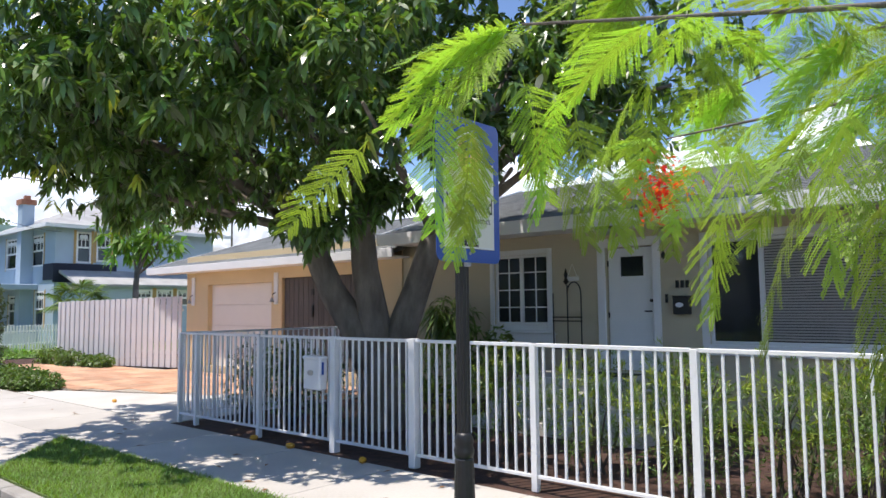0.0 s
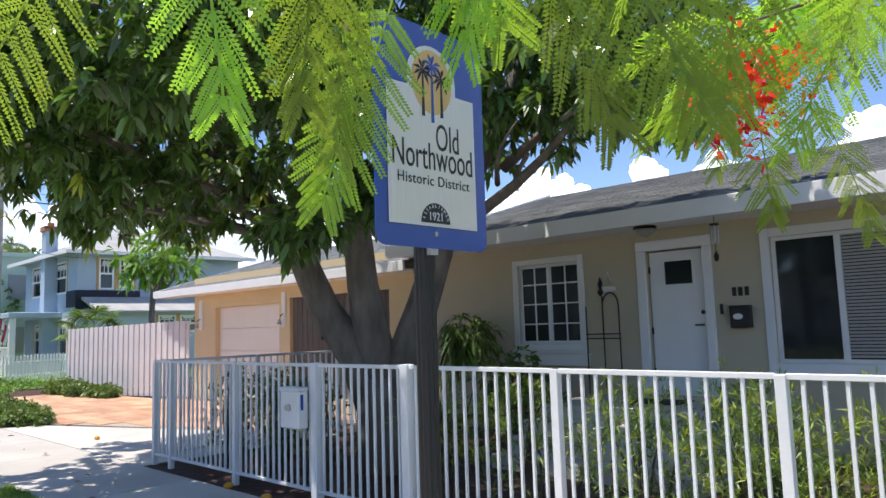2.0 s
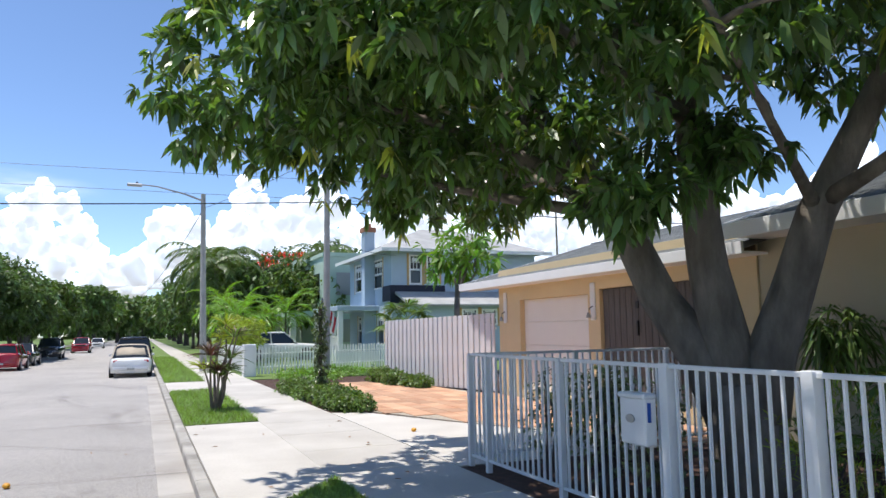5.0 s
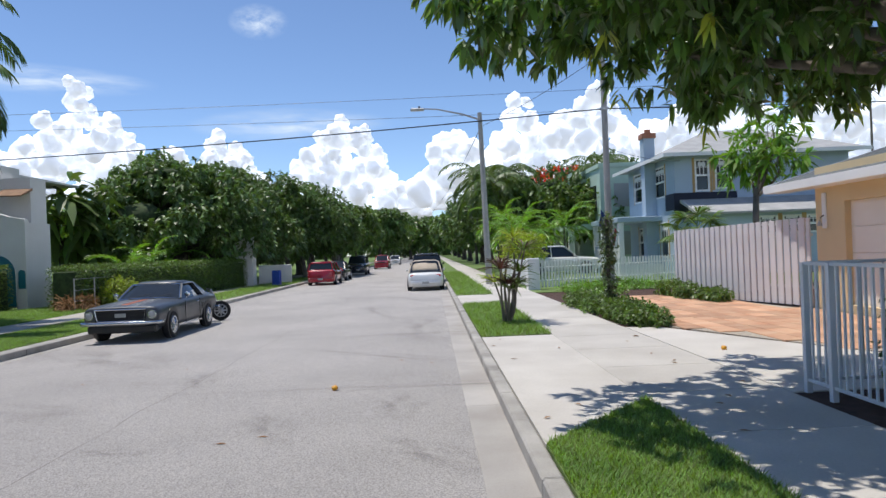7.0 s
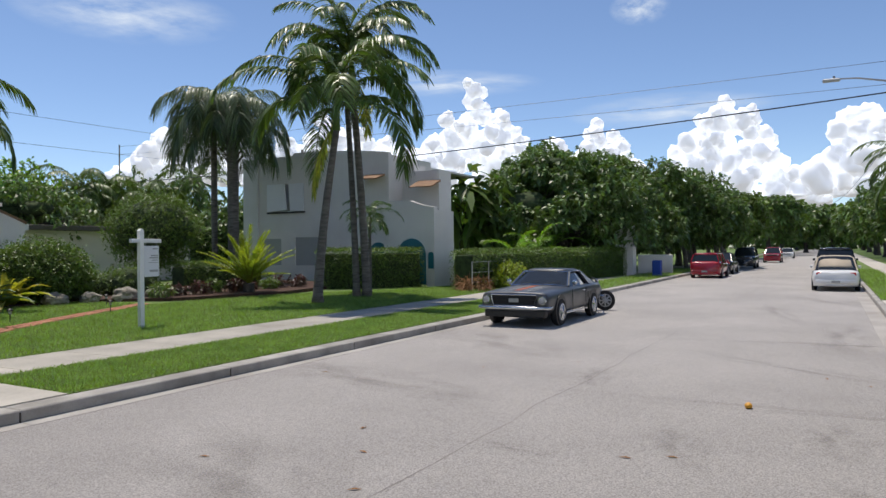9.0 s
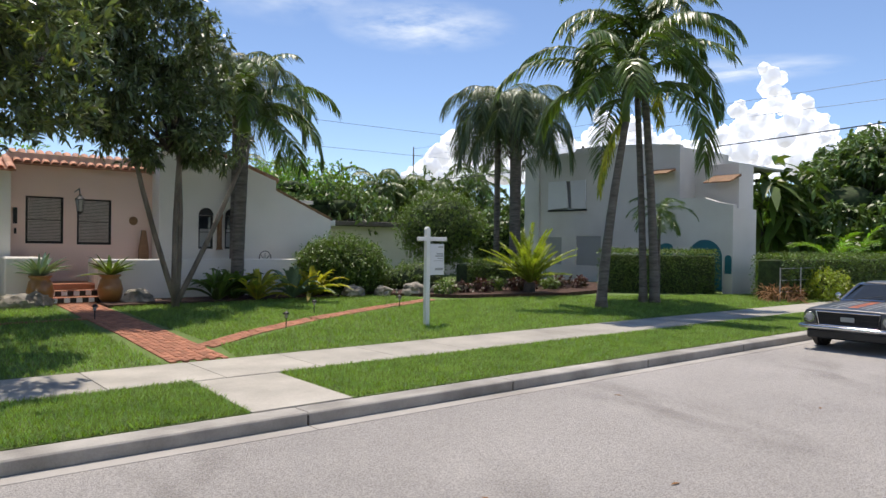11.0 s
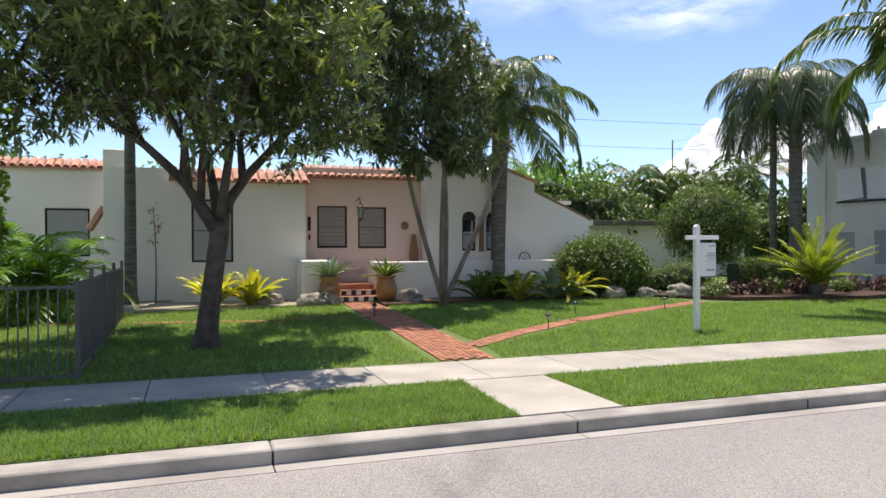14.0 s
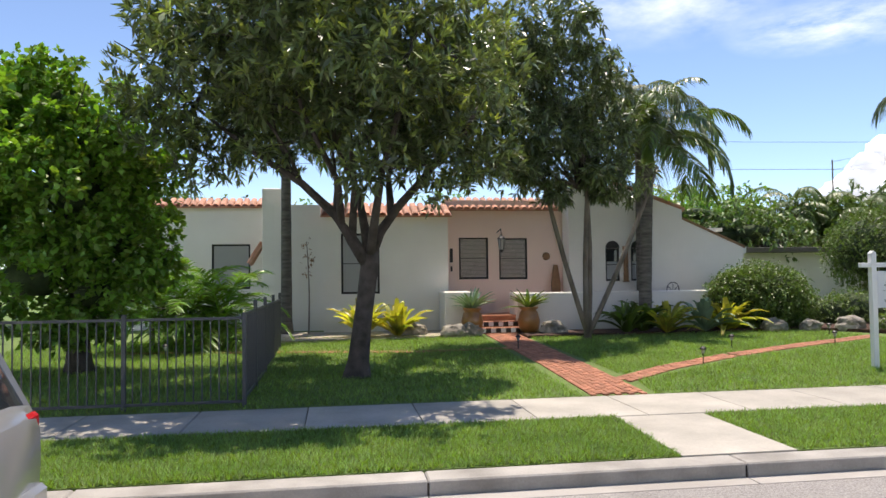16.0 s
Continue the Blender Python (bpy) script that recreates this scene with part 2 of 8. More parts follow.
def thing(name, label, category, loc=(0, 0, 0), rz=0, group="", kind=""):
    ob = new(name)
    ob.matrix_basis = pose(*loc, 0, 0, rz)
    return tagged(ob, label, category, group, kind)


def raw(name, verts, faces, material, parent=None, label="", smooth=False):
    mesh = bpy.data.meshes.new(name)
    mesh.from_pydata([tuple(v) for v in verts], [], [tuple(f) for f in faces])
    if smooth:
        mesh.polygons.foreach_set("use_smooth", [True] * len(mesh.polygons))
    return link(name, mesh, material, parent, label)


def box(bm, x0, y0, z0, x1, y1, z1, bevel=0.0):
    r = bmesh.ops.create_cube(bm, size=1.0)
    vs = r["verts"]
    for v in vs:
        v.co = Vector((x0 + (v.co.x + 0.5) * (x1 - x0), y0 + (v.co.y + 0.5) * (y1 - y0), z0 + (v.co.z + 0.5) * (z1 - z0)))
    if bevel:
        es = list({e for v in vs for e in v.link_edges})
        bmesh.ops.bevel(bm, geom=es, offset=bevel, segments=1, affect="EDGES")
    return bm


def boxes(*bs, bevel=0.0):
    bm = bmesh.new()
    for b in bs:
        box(bm, *b, bevel=bevel)
    return bm


def tube(bm, pts, radii, seg=8, cap=True):
    """A round tube along points, of those radii."""
    pts = [Vector(p) for p in pts]
    if not isinstance(radii, (list, tuple)):
        radii = [radii] * len(pts)
    rings = []
    for i, p in enumerate(pts):
        d = (pts[min(i + 1, len(pts) - 1)] - pts[max(i - 1, 0)]).normalized()
        a = d.cross(Vector((0.31, 0.95, 0.05)) if abs(d.z) > 0.8 else Vector((0, 0, 1))).normalized()
        b = d.cross(a)
        rings.append([bm.verts.new(p + (a * math.cos(2 * math.pi * k / seg) + b * math.sin(2 * math.pi * k / seg)) * radii[i]) for k in range(seg)])
    for r, s in zip(rings, rings[1:]):
        for k in range(seg):
            bm.faces.new((r[k], r[(k + 1) % seg], s[(k + 1) % seg], s[k]))
    if cap:
        bm.faces.new(rings[0][::-1])
        bm.faces.new(rings[-1])
    return bm


def lathe(bm, prof, seg=20, at=(0, 0, 0)):
    """A turned shape from (radius, height) pairs."""
    rings = [[bm.verts.new((at[0] + r * math.cos(2 * math.pi * k / seg), at[1] + r * math.sin(2 * math.pi * k / seg), at[2] + z)) for k in range(seg)] for r, z in prof]
    for r, s in zip(rings, rings[1:]):
        for k in range(seg):
            bm.faces.new((r[k], r[(k + 1) % seg], s[(k + 1) % seg], s[k]))
    bm.faces.new(rings[0][::-1])
    bm.faces.new(rings[-1])
    return bm


def prism(bm, poly, z0, z1):
    """An upright prism over a plan polygon."""
    a = [bm.verts.new((x, y, z0)) for x, y in poly]
    b = [bm.verts.new((x, y, z1)) for x, y in poly]
    bm.faces.new(a[::-1])
    bm.faces.new(b)
    for i in range(len(poly)):
        j = (i + 1) % len(poly)
        bm.faces.new((a[i], a[j], b[j], b[i]))
    return bm


def slab(bm, poly, axis, c0, c1):
    """A plate: a polygon in the plane across an axis, from c0 to c1 along it."""
    def at(p, c):
        return (c, p[0], p[1]) if axis == "x" else (p[0], c, p[1])
    a = [bm.verts.new(at(p, c0)) for p in poly]
    b = [bm.verts.new(at(p, c1)) for p in poly]
    bm.faces.new(a[::-1])
    bm.faces.new(b)
    for i in range(len(poly)):
        j = (i + 1) % len(poly)
        bm.faces.new((a[i], a[j], b[j], b[i]))
    return bm


def wall_x(bm, x0, x1, y0, y1, z0, z1, holes=()):
    """A wall along x with rectangular openings (x0, x1, z0, z1) that go through it."""
    xs = sorted({x0, x1, *[h[0] for h in holes], *[h[1] for h in holes]})
    for a, b in zip(xs, xs[1:]):
        cuts = sorted((h[2], h[3]) for h in holes if h[0] <= a and h[1] >= b)
        z = z0
        for lo, hi in cuts:
            if lo > z:
                box(bm, a, y0, z, b, y1, lo)
            z = hi
        if z < z1:
            box(bm, a, y0, z, b, y1, z1)
    bmesh.ops.remove_doubles(bm, verts=bm.verts, dist=0.0005)
    return bm


def unit(a):
    return a / np.maximum(np.linalg.norm(a, axis=1, keepdims=True), 1e-6)


def leaf_arrays(base, way, length, width, droop, n=2, rng=None, prof=None):
    N = len(base)
    side = unit(np.cross(way, np.array([0, 0, 1.0]) + rng.normal(0, 0.45, (N, 3))))
    prof = prof or ([0.12, 1.0, 0.06] if n == 2 else [0.12, 0.9, 0.85, 0.05])
    out = []
    for i in range(n + 1):
        s = i / n
        c = base + way * (length * s)[:, None]
        c[:, 2] -= droop * length * s * s
        w = (width * prof[i] / 2)[:, None] * side
        out += [c - w, c + w]
    V = np.stack(out, 1).reshape(-1, 3)
    idx = np.arange(N)[:, None, None] * (2 * (n + 1)) + np.array([[2 * i, 2 * i + 1, 2 * i + 3, 2 * i + 2] for i in range(n)])[None]
    return V, idx.reshape(-1, 4)


def quick(name, V, F, material, parent=None, label=""):
    """A mesh from arrays of corners and quads."""
    mesh = bpy.data.meshes.new(name)
    k = F.shape[1]
    mesh.vertices.add(len(V))
    mesh.vertices.foreach_set("co", np.ascontiguousarray(V, dtype=np.float32).ravel())
    mesh.loops.add(F.size)
    mesh.loops.foreach_set("vertex_index", np.ascontiguousarray(F, dtype=np.int32).ravel())
    mesh.polygons.add(len(F))
    mesh.polygons.foreach_set("loop_start", np.arange(0, F.size, k, dtype=np.int32))
    mesh.update(calc_edges=True)
    return link(name, mesh, material, parent, label)


def clumped(blobs, size, cover, rng, inner=0.55):
    """Small uneven clumps spread over the outer part of large blobs."""
    out = []
    for b in np.array(blobs, float):
        k = max(3, int(cover * 4 * (b[3] * b[4] + b[3] * b[5] + b[4] * b[5]) / 3 / (size * size)))
        d = unit(rng.normal(size=(k, 3)))
        r = inner + (1.0 - inner) * rng.random(k) ** 0.5
        c = b[:3] + d * b[3:] * r[:, None]
        w = size * (0.55 + 0.75 * rng.random(k))
        out.append(np.column_stack([c, w, w, w * 0.75]))
    return np.vstack(out)


def crown(name, blobs, whorls, per, length, width, material, parent=None, label="", droop=0.5, n=2, seed=1, inner=0.55, down=0.2, spread=0.9, jit=0.25, clump=0.0, cover=0.75):
    """Foliage: whorls of leaves in the outer part of lumpy blobs (x, y, z, rx, ry, rz); clump: the size of the tufts that they gather in."""
    rng = np.random.default_rng(seed)
    B = clumped(blobs, clump, cover, rng, inner) if clump else np.array(blobs, float)
    if clump:
        inner = 0.35
    area = (B[:, 3] * B[:, 4] + B[:, 3] * B[:, 5] + B[:, 4] * B[:, 5])
    pick = rng.choice(len(B), whorls, p=area / area.sum())
    d = unit(rng.normal(size=(whorls, 3)))
    r = inner + (1.06 - inner) * rng.random(whorls) ** 0.6
    r *= rng.normal(1, 0.10, whorls)
    p = B[pick, :3] + d * B[pick, 3:] * r[:, None]
    base = np.repeat(p, per, 0) + rng.normal(0, 0.02, (whorls * per, 3))
    way = np.repeat(d, per, 0) * 0.6 + unit(rng.normal(size=(whorls * per, 3))) * spread
    way[:, 2] -= down
    way = unit(way)
    L = length * (1 + rng.normal(0, jit, whorls * per)).clip(0.5, 1.6)
    V, F = leaf_arrays(base, way, L, L * width / length, droop, n, rng)
    return quick(name, V, F, material, parent, label)


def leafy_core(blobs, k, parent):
    """The dense inside of a crown: lumps well within its leaves, coloured dark as inner shade."""
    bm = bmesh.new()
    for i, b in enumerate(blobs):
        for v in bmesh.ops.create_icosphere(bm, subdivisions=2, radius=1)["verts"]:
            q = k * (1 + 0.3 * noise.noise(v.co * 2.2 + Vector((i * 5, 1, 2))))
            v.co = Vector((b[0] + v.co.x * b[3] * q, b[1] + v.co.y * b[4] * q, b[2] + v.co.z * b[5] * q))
    ob = part("inner_leaves", bm, "inner_shade", parent, "dark lumpy filler with the crown's inner shade in its colour", smooth=True)
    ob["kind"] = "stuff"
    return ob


def limb(bm, p, q, r0, r1, seed=0, bend=0.12, seg=8, k=5):
    rng = random.Random(seed)
    p, q = Vector(p), Vector(q)
    n = (q - p).length
    off = Vector((rng.uniform(-1, 1), rng.uniform(-1, 1), rng.uniform(-0.4, 0.8))) * n * bend
    pts = [p.lerp(q, i / k) + off * math.sin(math.pi * i / k) for i in range(k + 1)]
    return tube(bm, pts, [r0 + (r1 - r0) * (i / k) ** 0.8 for i in range(k + 1)], seg)


# ---- ground, road, pavements ----
part("ground", boxes((-1800, -1800, -1.2, 1800, 1800, -0.6)), "far_ground")
tagged(bpy.data.objects["ground"], "flat green and sandy ground out to the horizon", "ground", kind="structure")
road = part("road", boxes((-420, -6.95, -0.9, 60, 1.86, -0.15)), "asphalt")
tagged(road, "sun-bleached grey asphalt street with fine cracks", "road", kind="structure")


def lawn_z(y):
    """The southern front garden rises a little towards the houses."""
    return 0.02 + max(0.0, min(1.0, (-11.1 - y) / 10.0)) * 0.22


# cracks and tar stains lie just above the asphalt
rng = random.Random(5)


def stain_mat():
    """Dark oil that thins out towards its ragged edge."""
    m = bpy.data.materials.new("oil_stain")
    m.use_nodes = True
    n, l = m.node_tree.nodes, m.node_tree.links
    tc, ln, no, mr, mul, tr, ms = (n.new("ShaderNode" + k) for k in ("TexCoord", "VectorMath", "TexNoise", "MapRange", "Math", "BsdfTransparent", "MixShader"))
    ln.operation, mul.operation = "LENGTH", "MULTIPLY"
    no.inputs["Scale"].default_value, no.inputs["Detail"].default_value = 2.2, 8
    l.new(tc.outputs["Object"], ln.inputs[0])
    l.new(tc.outputs["Object"], no.inputs["Vector"])
    mr.inputs[1].default_value, mr.inputs[2].default_value, mr.inputs[3].default_value, mr.inputs[4].default_value = 0.15, 1.0, 1.5, 0.0
    l.new(ln.outputs["Value"], mr.inputs[0])
    nr = n.new("ShaderNodeMapRange")
    nr.inputs[1].default_value, nr.inputs[2].default_value, nr.inputs[4].default_value = 0.42, 0.74, 0.20
    l.new(no.outputs["Fac"], nr.inputs[0])
    l.new(mr.outputs[0], mul.inputs[0])
    l.new(nr.outputs[0], mul.inputs[1])
    b = n["Principled BSDF"]
    b.inputs["Base Color"].default_value = (0.10, 0.085, 0.07, 1)
    b.inputs["Roughness"].default_value = 0.8
    mul.use_clamp = True
    l.new(mul.outputs[0], ms.inputs[0])
    l.new(tr.outputs[0], ms.inputs[1])
    l.new(b.outputs[0], ms.inputs[2])
    l.new(ms.outputs[0], n["Material Output"].inputs["Surface"])
    return m


STAIN = stain_mat()
for i, (x, y, rx, ry) in enumerate(((-20.5, 1.25, 3.4, 0.9), (-11.2, 1.0, 1.0, 0.5), (-26, -0.4, 3.5, 0.5), (-13.6, -2.2, 1.0, 0.4), (-10.3, -0.4, 1.1, 0.4), (-31, 0.9, 4.0, 1.0), (-9.0, 1.4, 1.2, 0.5), (-16.5, -4.9, 2.6, 1.4), (-15.5, 0.6, 3.0, 0.4), (-7.6, -3.4, 2.4, 1.2), (-6.0, -5.6, 2.8, 0.9), (-12.0, -5.2, 3.0, 1.0), (-9.5, -1.8, 0.6, 0.25), (-12.4, 1.9, 5.0, 0.35), (-19, 2.0, 5.0, 0.4))):
    bm = bmesh.new()
    bmesh.ops.create_grid(bm, x_segments=2, y_segments=2, size=1.0)
    st_ = part("oil_stain", bm, STAIN, m=pose(x, y, -0.1455 if y < 1.5 else -0.1405, 0, 0, 7 * i) @ Matrix.Diagonal((rx, ry, 1, 1)))
    tagged(st_, "dark oil stain on the asphalt", "stain", kind="structure")
bm = bmesh.new()
pts, w = [], 0.007
for i in range(60):
    pts.append((-6 - i * 0.9, -2.3 + 0.012 * i + rng.uniform(-0.05, 0.05)))
for (ax, ay), (bx, by) in zip(pts, pts[1:]):
    vs = [bm.verts.new(c) for c in ((ax, ay - w, -0.1475), (ax, ay + w, -0.1475), (bx, by + w, -0.1475), (bx, by - w, -0.1475))]
    bm.faces.new(vs)
tagged(part("road_seam", bm, "tar"), "long dark seam crack along the asphalt", "seam", kind="structure")


def strip(name, y0, y1, z0, z1, xs, material, label, cat, gap=0.008, bevel=0.012):
    """Slabs end to end along the street, each a piece."""
    top = tagged(part(name, boxes((xs[0], y0 + 0.01, z0 - 0.05, xs[-1], y1 - 0.01, z1 - 0.03)), "soil"), label, cat, kind="structure")
    for a, b in zip(xs, xs[1:]):
        bm = boxes((a + gap, y0, z0, b - gap, y1, z1), bevel=bevel)
        part("slab", bm, material, top)
    return top


far_x = [-420, -200, -100, -60]
kx = far_x + [-60 + 3.27 * i for i in range(1, 24)] + [24, 60]
strip("gutter_north", 1.86, 2.27, -0.4, -0.145, kx, "gutter", "pale concrete gutter along the street", "gutter", 0.006, 0.004)
strip("kerb_north", 2.27, 2.44, -0.4, 0.0, kx, "kerb", "weathered concrete kerb", "kerb", 0.006, 0.02)
ks = far_x + [-60.0 + 3.259 * i - 0.06 for i in range(1, 25)] + [24, 60]
strip("gutter_south", -7.18, -6.95, -0.4, -0.143, ks, "gutter", "pale concrete gutter along the street", "gutter", 0.006, 0.004)
strip("kerb_south", -7.52, -7.18, -0.4, 0.0, ks, "kerb", "stained concrete kerb with rounded edge", "kerb", 0.004, 0.016)
strip("pavement_north", 3.86, 5.5, -0.4, 0.0, far_x + [-60 + 1.83 * i for i in range(1, 39)] + [30, 60], "concrete", "pale concrete pavement slabs", "pavement", 0.006, 0.008)
strip("pavement_south", -11.15, -9.62, -0.4, 0.02, far_x + [-60 + 1.53 * i for i in range(1, 46)] + [30, 60], "oldcon", "weathered concrete pavement slabs", "pavement", 0.006, 0.008)


def pad(name, poly, z0, z1, material, label, cat, inset=None):
    bm = bmesh.new()
    prism(bm, poly, z0, z1)
    return tagged(part(name, bm, material), label, cat, kind="structure")


pad("driveway_apron", [(-16.5, 2.45), (-8.6, 2.45), (-10.3, 3.855), (-16.5, 3.855)], -0.4, -0.004, "concrete", "pale concrete driveway apron", "driveway")
pad("driveway", [(-17.2, 5.51), (-10.3, 5.51), (-10.3, 9), (-12.4, 8.2), (-14.5, 7.2), (-16.9, 6.2)], -0.4, 0.002, "concrete", "pale concrete driveway", "driveway")
pad("crossing", [(-30, 2.45), (-25.2, 2.45), (-25.6, 3.855), (-30, 3.855)], -0.4, -0.004, "concrete", "pale concrete crossing", "crossing")
pad("garden_walk", [(-8.75, -9.6), (-7.5, -9.6), (-7.4, -7.53), (-8.72, -7.53)], -0.4, 0.012, "oldcon", "pale concrete garden walk to the kerb", "walk")
pad("side_walk", [(-33, -9.6), (-28.5, -9.6), (-28.5, -7.53), (-33, -7.53)], -0.4, 0.012, "concrete", "concrete walk to the kerb", "walk")
pad("side_path", [(-33.4, -16), (-31.8, -16), (-31.8, -11.16), (-33.4, -11.16)], -0.4, 0.03, "concrete", "concrete garden path", "walk")

# northern verges and yards
pad("verge_near", [(-8.6, 2.45), (60, 2.45), (60, 3.855), (-10.3, 3.855)], -0.4, 0.005, "turf", "short green turf verge", "lawn")
pad("verge_middle", [(-25.2, 2.45), (-16.5, 2.45), (-16.6, 3.855), (-25.6, 3.855)], -0.4, 0.005, "turf", "short green turf verge", "lawn")
pad("verge_far", [(-420, 2.45), (-30, 2.45), (-30, 3.855), (-420, 3.855)], -0.4, 0.005, "turf", "short green turf verge", "lawn")
pad("yard_north", [(-10.29, 5.51), (60, 5.51), (60, 60), (-10.29, 60)], -0.4, -0.01, "mulch", "dark mulched front garden behind the fence", "garden")
pad("drive_base", [(-30, 5.51), (-17.2, 5.51), (-16.9, 6.2), (-14.5, 7.2), (-12.4, 8.2), (-10.3, 9), (-10.3, 60), (-30, 60)], -0.4, -0.03, "mulch", "dark planting soil", "garden")
pad("yard_far", [(-420, 5.51), (-30, 5.51), (-30, 90), (-420, 90)], -0.4, -0.01, "turf", "green lawn of the neighbouring house", "lawn")

# southern verge and lawns
pad("verge_south", [(-28.5, -9.6), (-8.76, -9.6), (-8.73, -7.53), (-28.5, -7.53)], -0.4, 0.005, "turf", "sunny green turf verge", "lawn")
pad("verge_south_east", [(-7.49, -9.6), (60, -9.6), (60, -7.53), (-7.39, -7.53)], -0.4, 0.005, "turf", "sunny green turf verge", "lawn")
pad("verge_south_far", [(-420, -9.6), (-33, -9.6), (-33, -7.53), (-420, -7.53)], -0.4, 0.005, "turf", "green turf verge", "lawn")
bm = bmesh.new()
rows = [(-11.16, 0.02), (-13.5, lawn_z(-13.5)), (-16, lawn_z(-16)), (-19, lawn_z(-19)), (-21.2, lawn_z(-21.2)), (-60, 0.24), (-90, 0.24)]
for xa, xb in ((-31.8, 60), (-420, -33.4)):
    vs = [[bm.verts.new((x, y, z)) for y, z in rows] for x in (xa, xb)]
    for i in range(len(rows) - 1):
        bm.faces.new((vs[0][i], vs[0][i + 1], vs[1][i + 1], vs[1][i]))
tagged(part("lawn_south", bm, "turf"), "green front lawn rising gently to the houses", "lawn", kind="structure")


def blades(name, poly, count, h, zf, seed, label):
    """Blades of turf over a plan polygon."""
    g = np.random.default_rng(seed)
    P = np.array(poly)
    lo, hi = P.min(0), P.max(0)
    q = lo + g.random((count * 3, 2)) * (hi - lo)
    inside = np.zeros(len(q), bool)
    for (x0, y0), (x1, y1) in zip(poly, poly[1:] + poly[:1]):
        c = ((y0 > q[:, 1]) != (y1 > q[:, 1])) & (q[:, 0] < (x1 - x0) * (q[:, 1] - y0) / (y1 - y0 + 1e-9) + x0)
        inside ^= c
    q = q[inside][:count]
    N = len(q)
    z = np.array([zf(y) for y in q[:, 1]]) if zf else np.full(N, 0.004)
    base = np.column_stack([q, z])
    tall = h * (0.5 + g.random(N))
    a = g.random(N) * 6.283
    wd = 0.06 * h + 0.004
    lean = np.column_stack([np.cos(a + 1.2), np.sin(a + 1.2), np.zeros(N)]) * (tall * (0.4 + 0.9 * g.random(N)))[:, None]
    sd = np.column_stack([np.cos(a), np.sin(a), np.zeros(N)]) * wd
    tip = base + lean
    tip[:, 2] += tall
    V = np.stack([base - sd, base + sd, tip], 1).reshape(-1, 3)
    ob = quick(name, V, np.arange(3 * N).reshape(-1, 3), "blade")
    return tagged(ob, label, "grass", kind="stuff")


blades("grass", [(-8.6, 2.46), (4, 2.46), (4, 3.85), (-10.25, 3.85)], 90000, 0.05, None, 1, "short green grass of the verge")
blades("grass", [(-25.2, 2.46), (-16.5, 2.46), (-16.6, 3.85), (-25.5, 3.85)], 9000, 0.09, None, 2, "green grass of the verge")
blades("grass", [(-60, 2.46), (-30, 2.46), (-30, 3.85), (-60, 3.85)], 6000, 0.14, None, 3, "green grass of the verge")
blades("grass", [(-28.4, -9.58), (-8.78, -9.58), (-8.76, -7.54), (-28.4, -7.54)], 95000, 0.055, None, 4, "bright green grass of the verge")
blades("grass", [(-7.47, -9.58), (4, -9.58), (4, -7.54), (-7.37, -7.54)], 95000, 0.055, None, 5, "bright green grass of the verge")
blades("grass", [(-60, -9.58), (-33.1, -9.58), (-33.1, -7.54), (-60, -7.54)], 6000, 0.12, None, 6, "green grass of the verge")


# ---- the tan house with its garage ----
house = thing("house", "single-storey tan stucco house with grey shingle roof and white trim", "house")
FY = 10.9
W1 = (-7.72, -6.48, 1.47, 2.80)
DR = (-5.28, -4.40, 0.72, 2.83)
W2 = (-3.48, -0.9, 1.2, 2.85)
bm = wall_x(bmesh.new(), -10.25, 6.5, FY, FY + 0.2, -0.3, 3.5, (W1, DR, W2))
part("wall_front", bm, "beige", house, "tan stucco wall with the shade of the eaves in its colour")
GD, BD = (-18.25, -15.1, 0.18, 2.53), (-14.65, -11.05, 0.3, 2.62)
bm = wall_x(bmesh.new(), -19.45, -10.25, FY - 0.04, FY + 0.2, -0.3, 3.4, (GD, BD))
part("wall_garage", bm, "tan", house, "sunlit tan stucco wall")
bm = bmesh.new()
box(bm, -19.44, FY + 0.2, -0.3, -19.24, 19.0, 3.3)
box(bm, 6.3, FY + 0.2, -0.3, 6.5, 19.0, 3.3)
box(bm, -19.44, 18.8, -0.3, 6.5, 19.0, 3.3)
part("wall_side", bm, "tan", house)
part("interior", boxes((-19.2, FY + 1.6, 0.0, 6.2, FY + 1.7, 3.3)), "barn", house)
# garage pilaster, garage door, barn door
gd = part("garage_door", boxes((GD[0], FY + 0.13, 0.18, GD[1], FY + 0.16, 2.53)), "cream", house, "plain cream sectional garage door")
for i in range(4):
    part("panel", boxes((GD[0], FY + 0.1, 0.18 + i * 0.588, GD[1], FY + 0.129, 0.18 + i * 0.588 + 0.58), bevel=0.006), "cream", gd)
bd = part("barn_door", boxes((BD[0], FY + 0.09, 0.3, BD[1], FY + 0.12, 2.62)), "barn", house, "dark brown board double door")
n = 18
for i in range(n):
    a = BD[0] + (BD[1] - BD[0]) * i / n
    part("board", boxes((a + 0.006, FY + 0.05, 0.3, a + (BD[1] - BD[0]) / n - 0.006, FY + 0.088, 2.6), bevel=0.004), "barn", bd)
part("latch", boxes((-13.5, FY + 0.02, 2.15, -13.42, FY + 0.06, 2.3)), "black", bd, "black iron latch")
part("pull", boxes((-13.47, FY, 1.6, -13.43, FY + 0.05, 1.9)), "black", bd, "black iron pull")
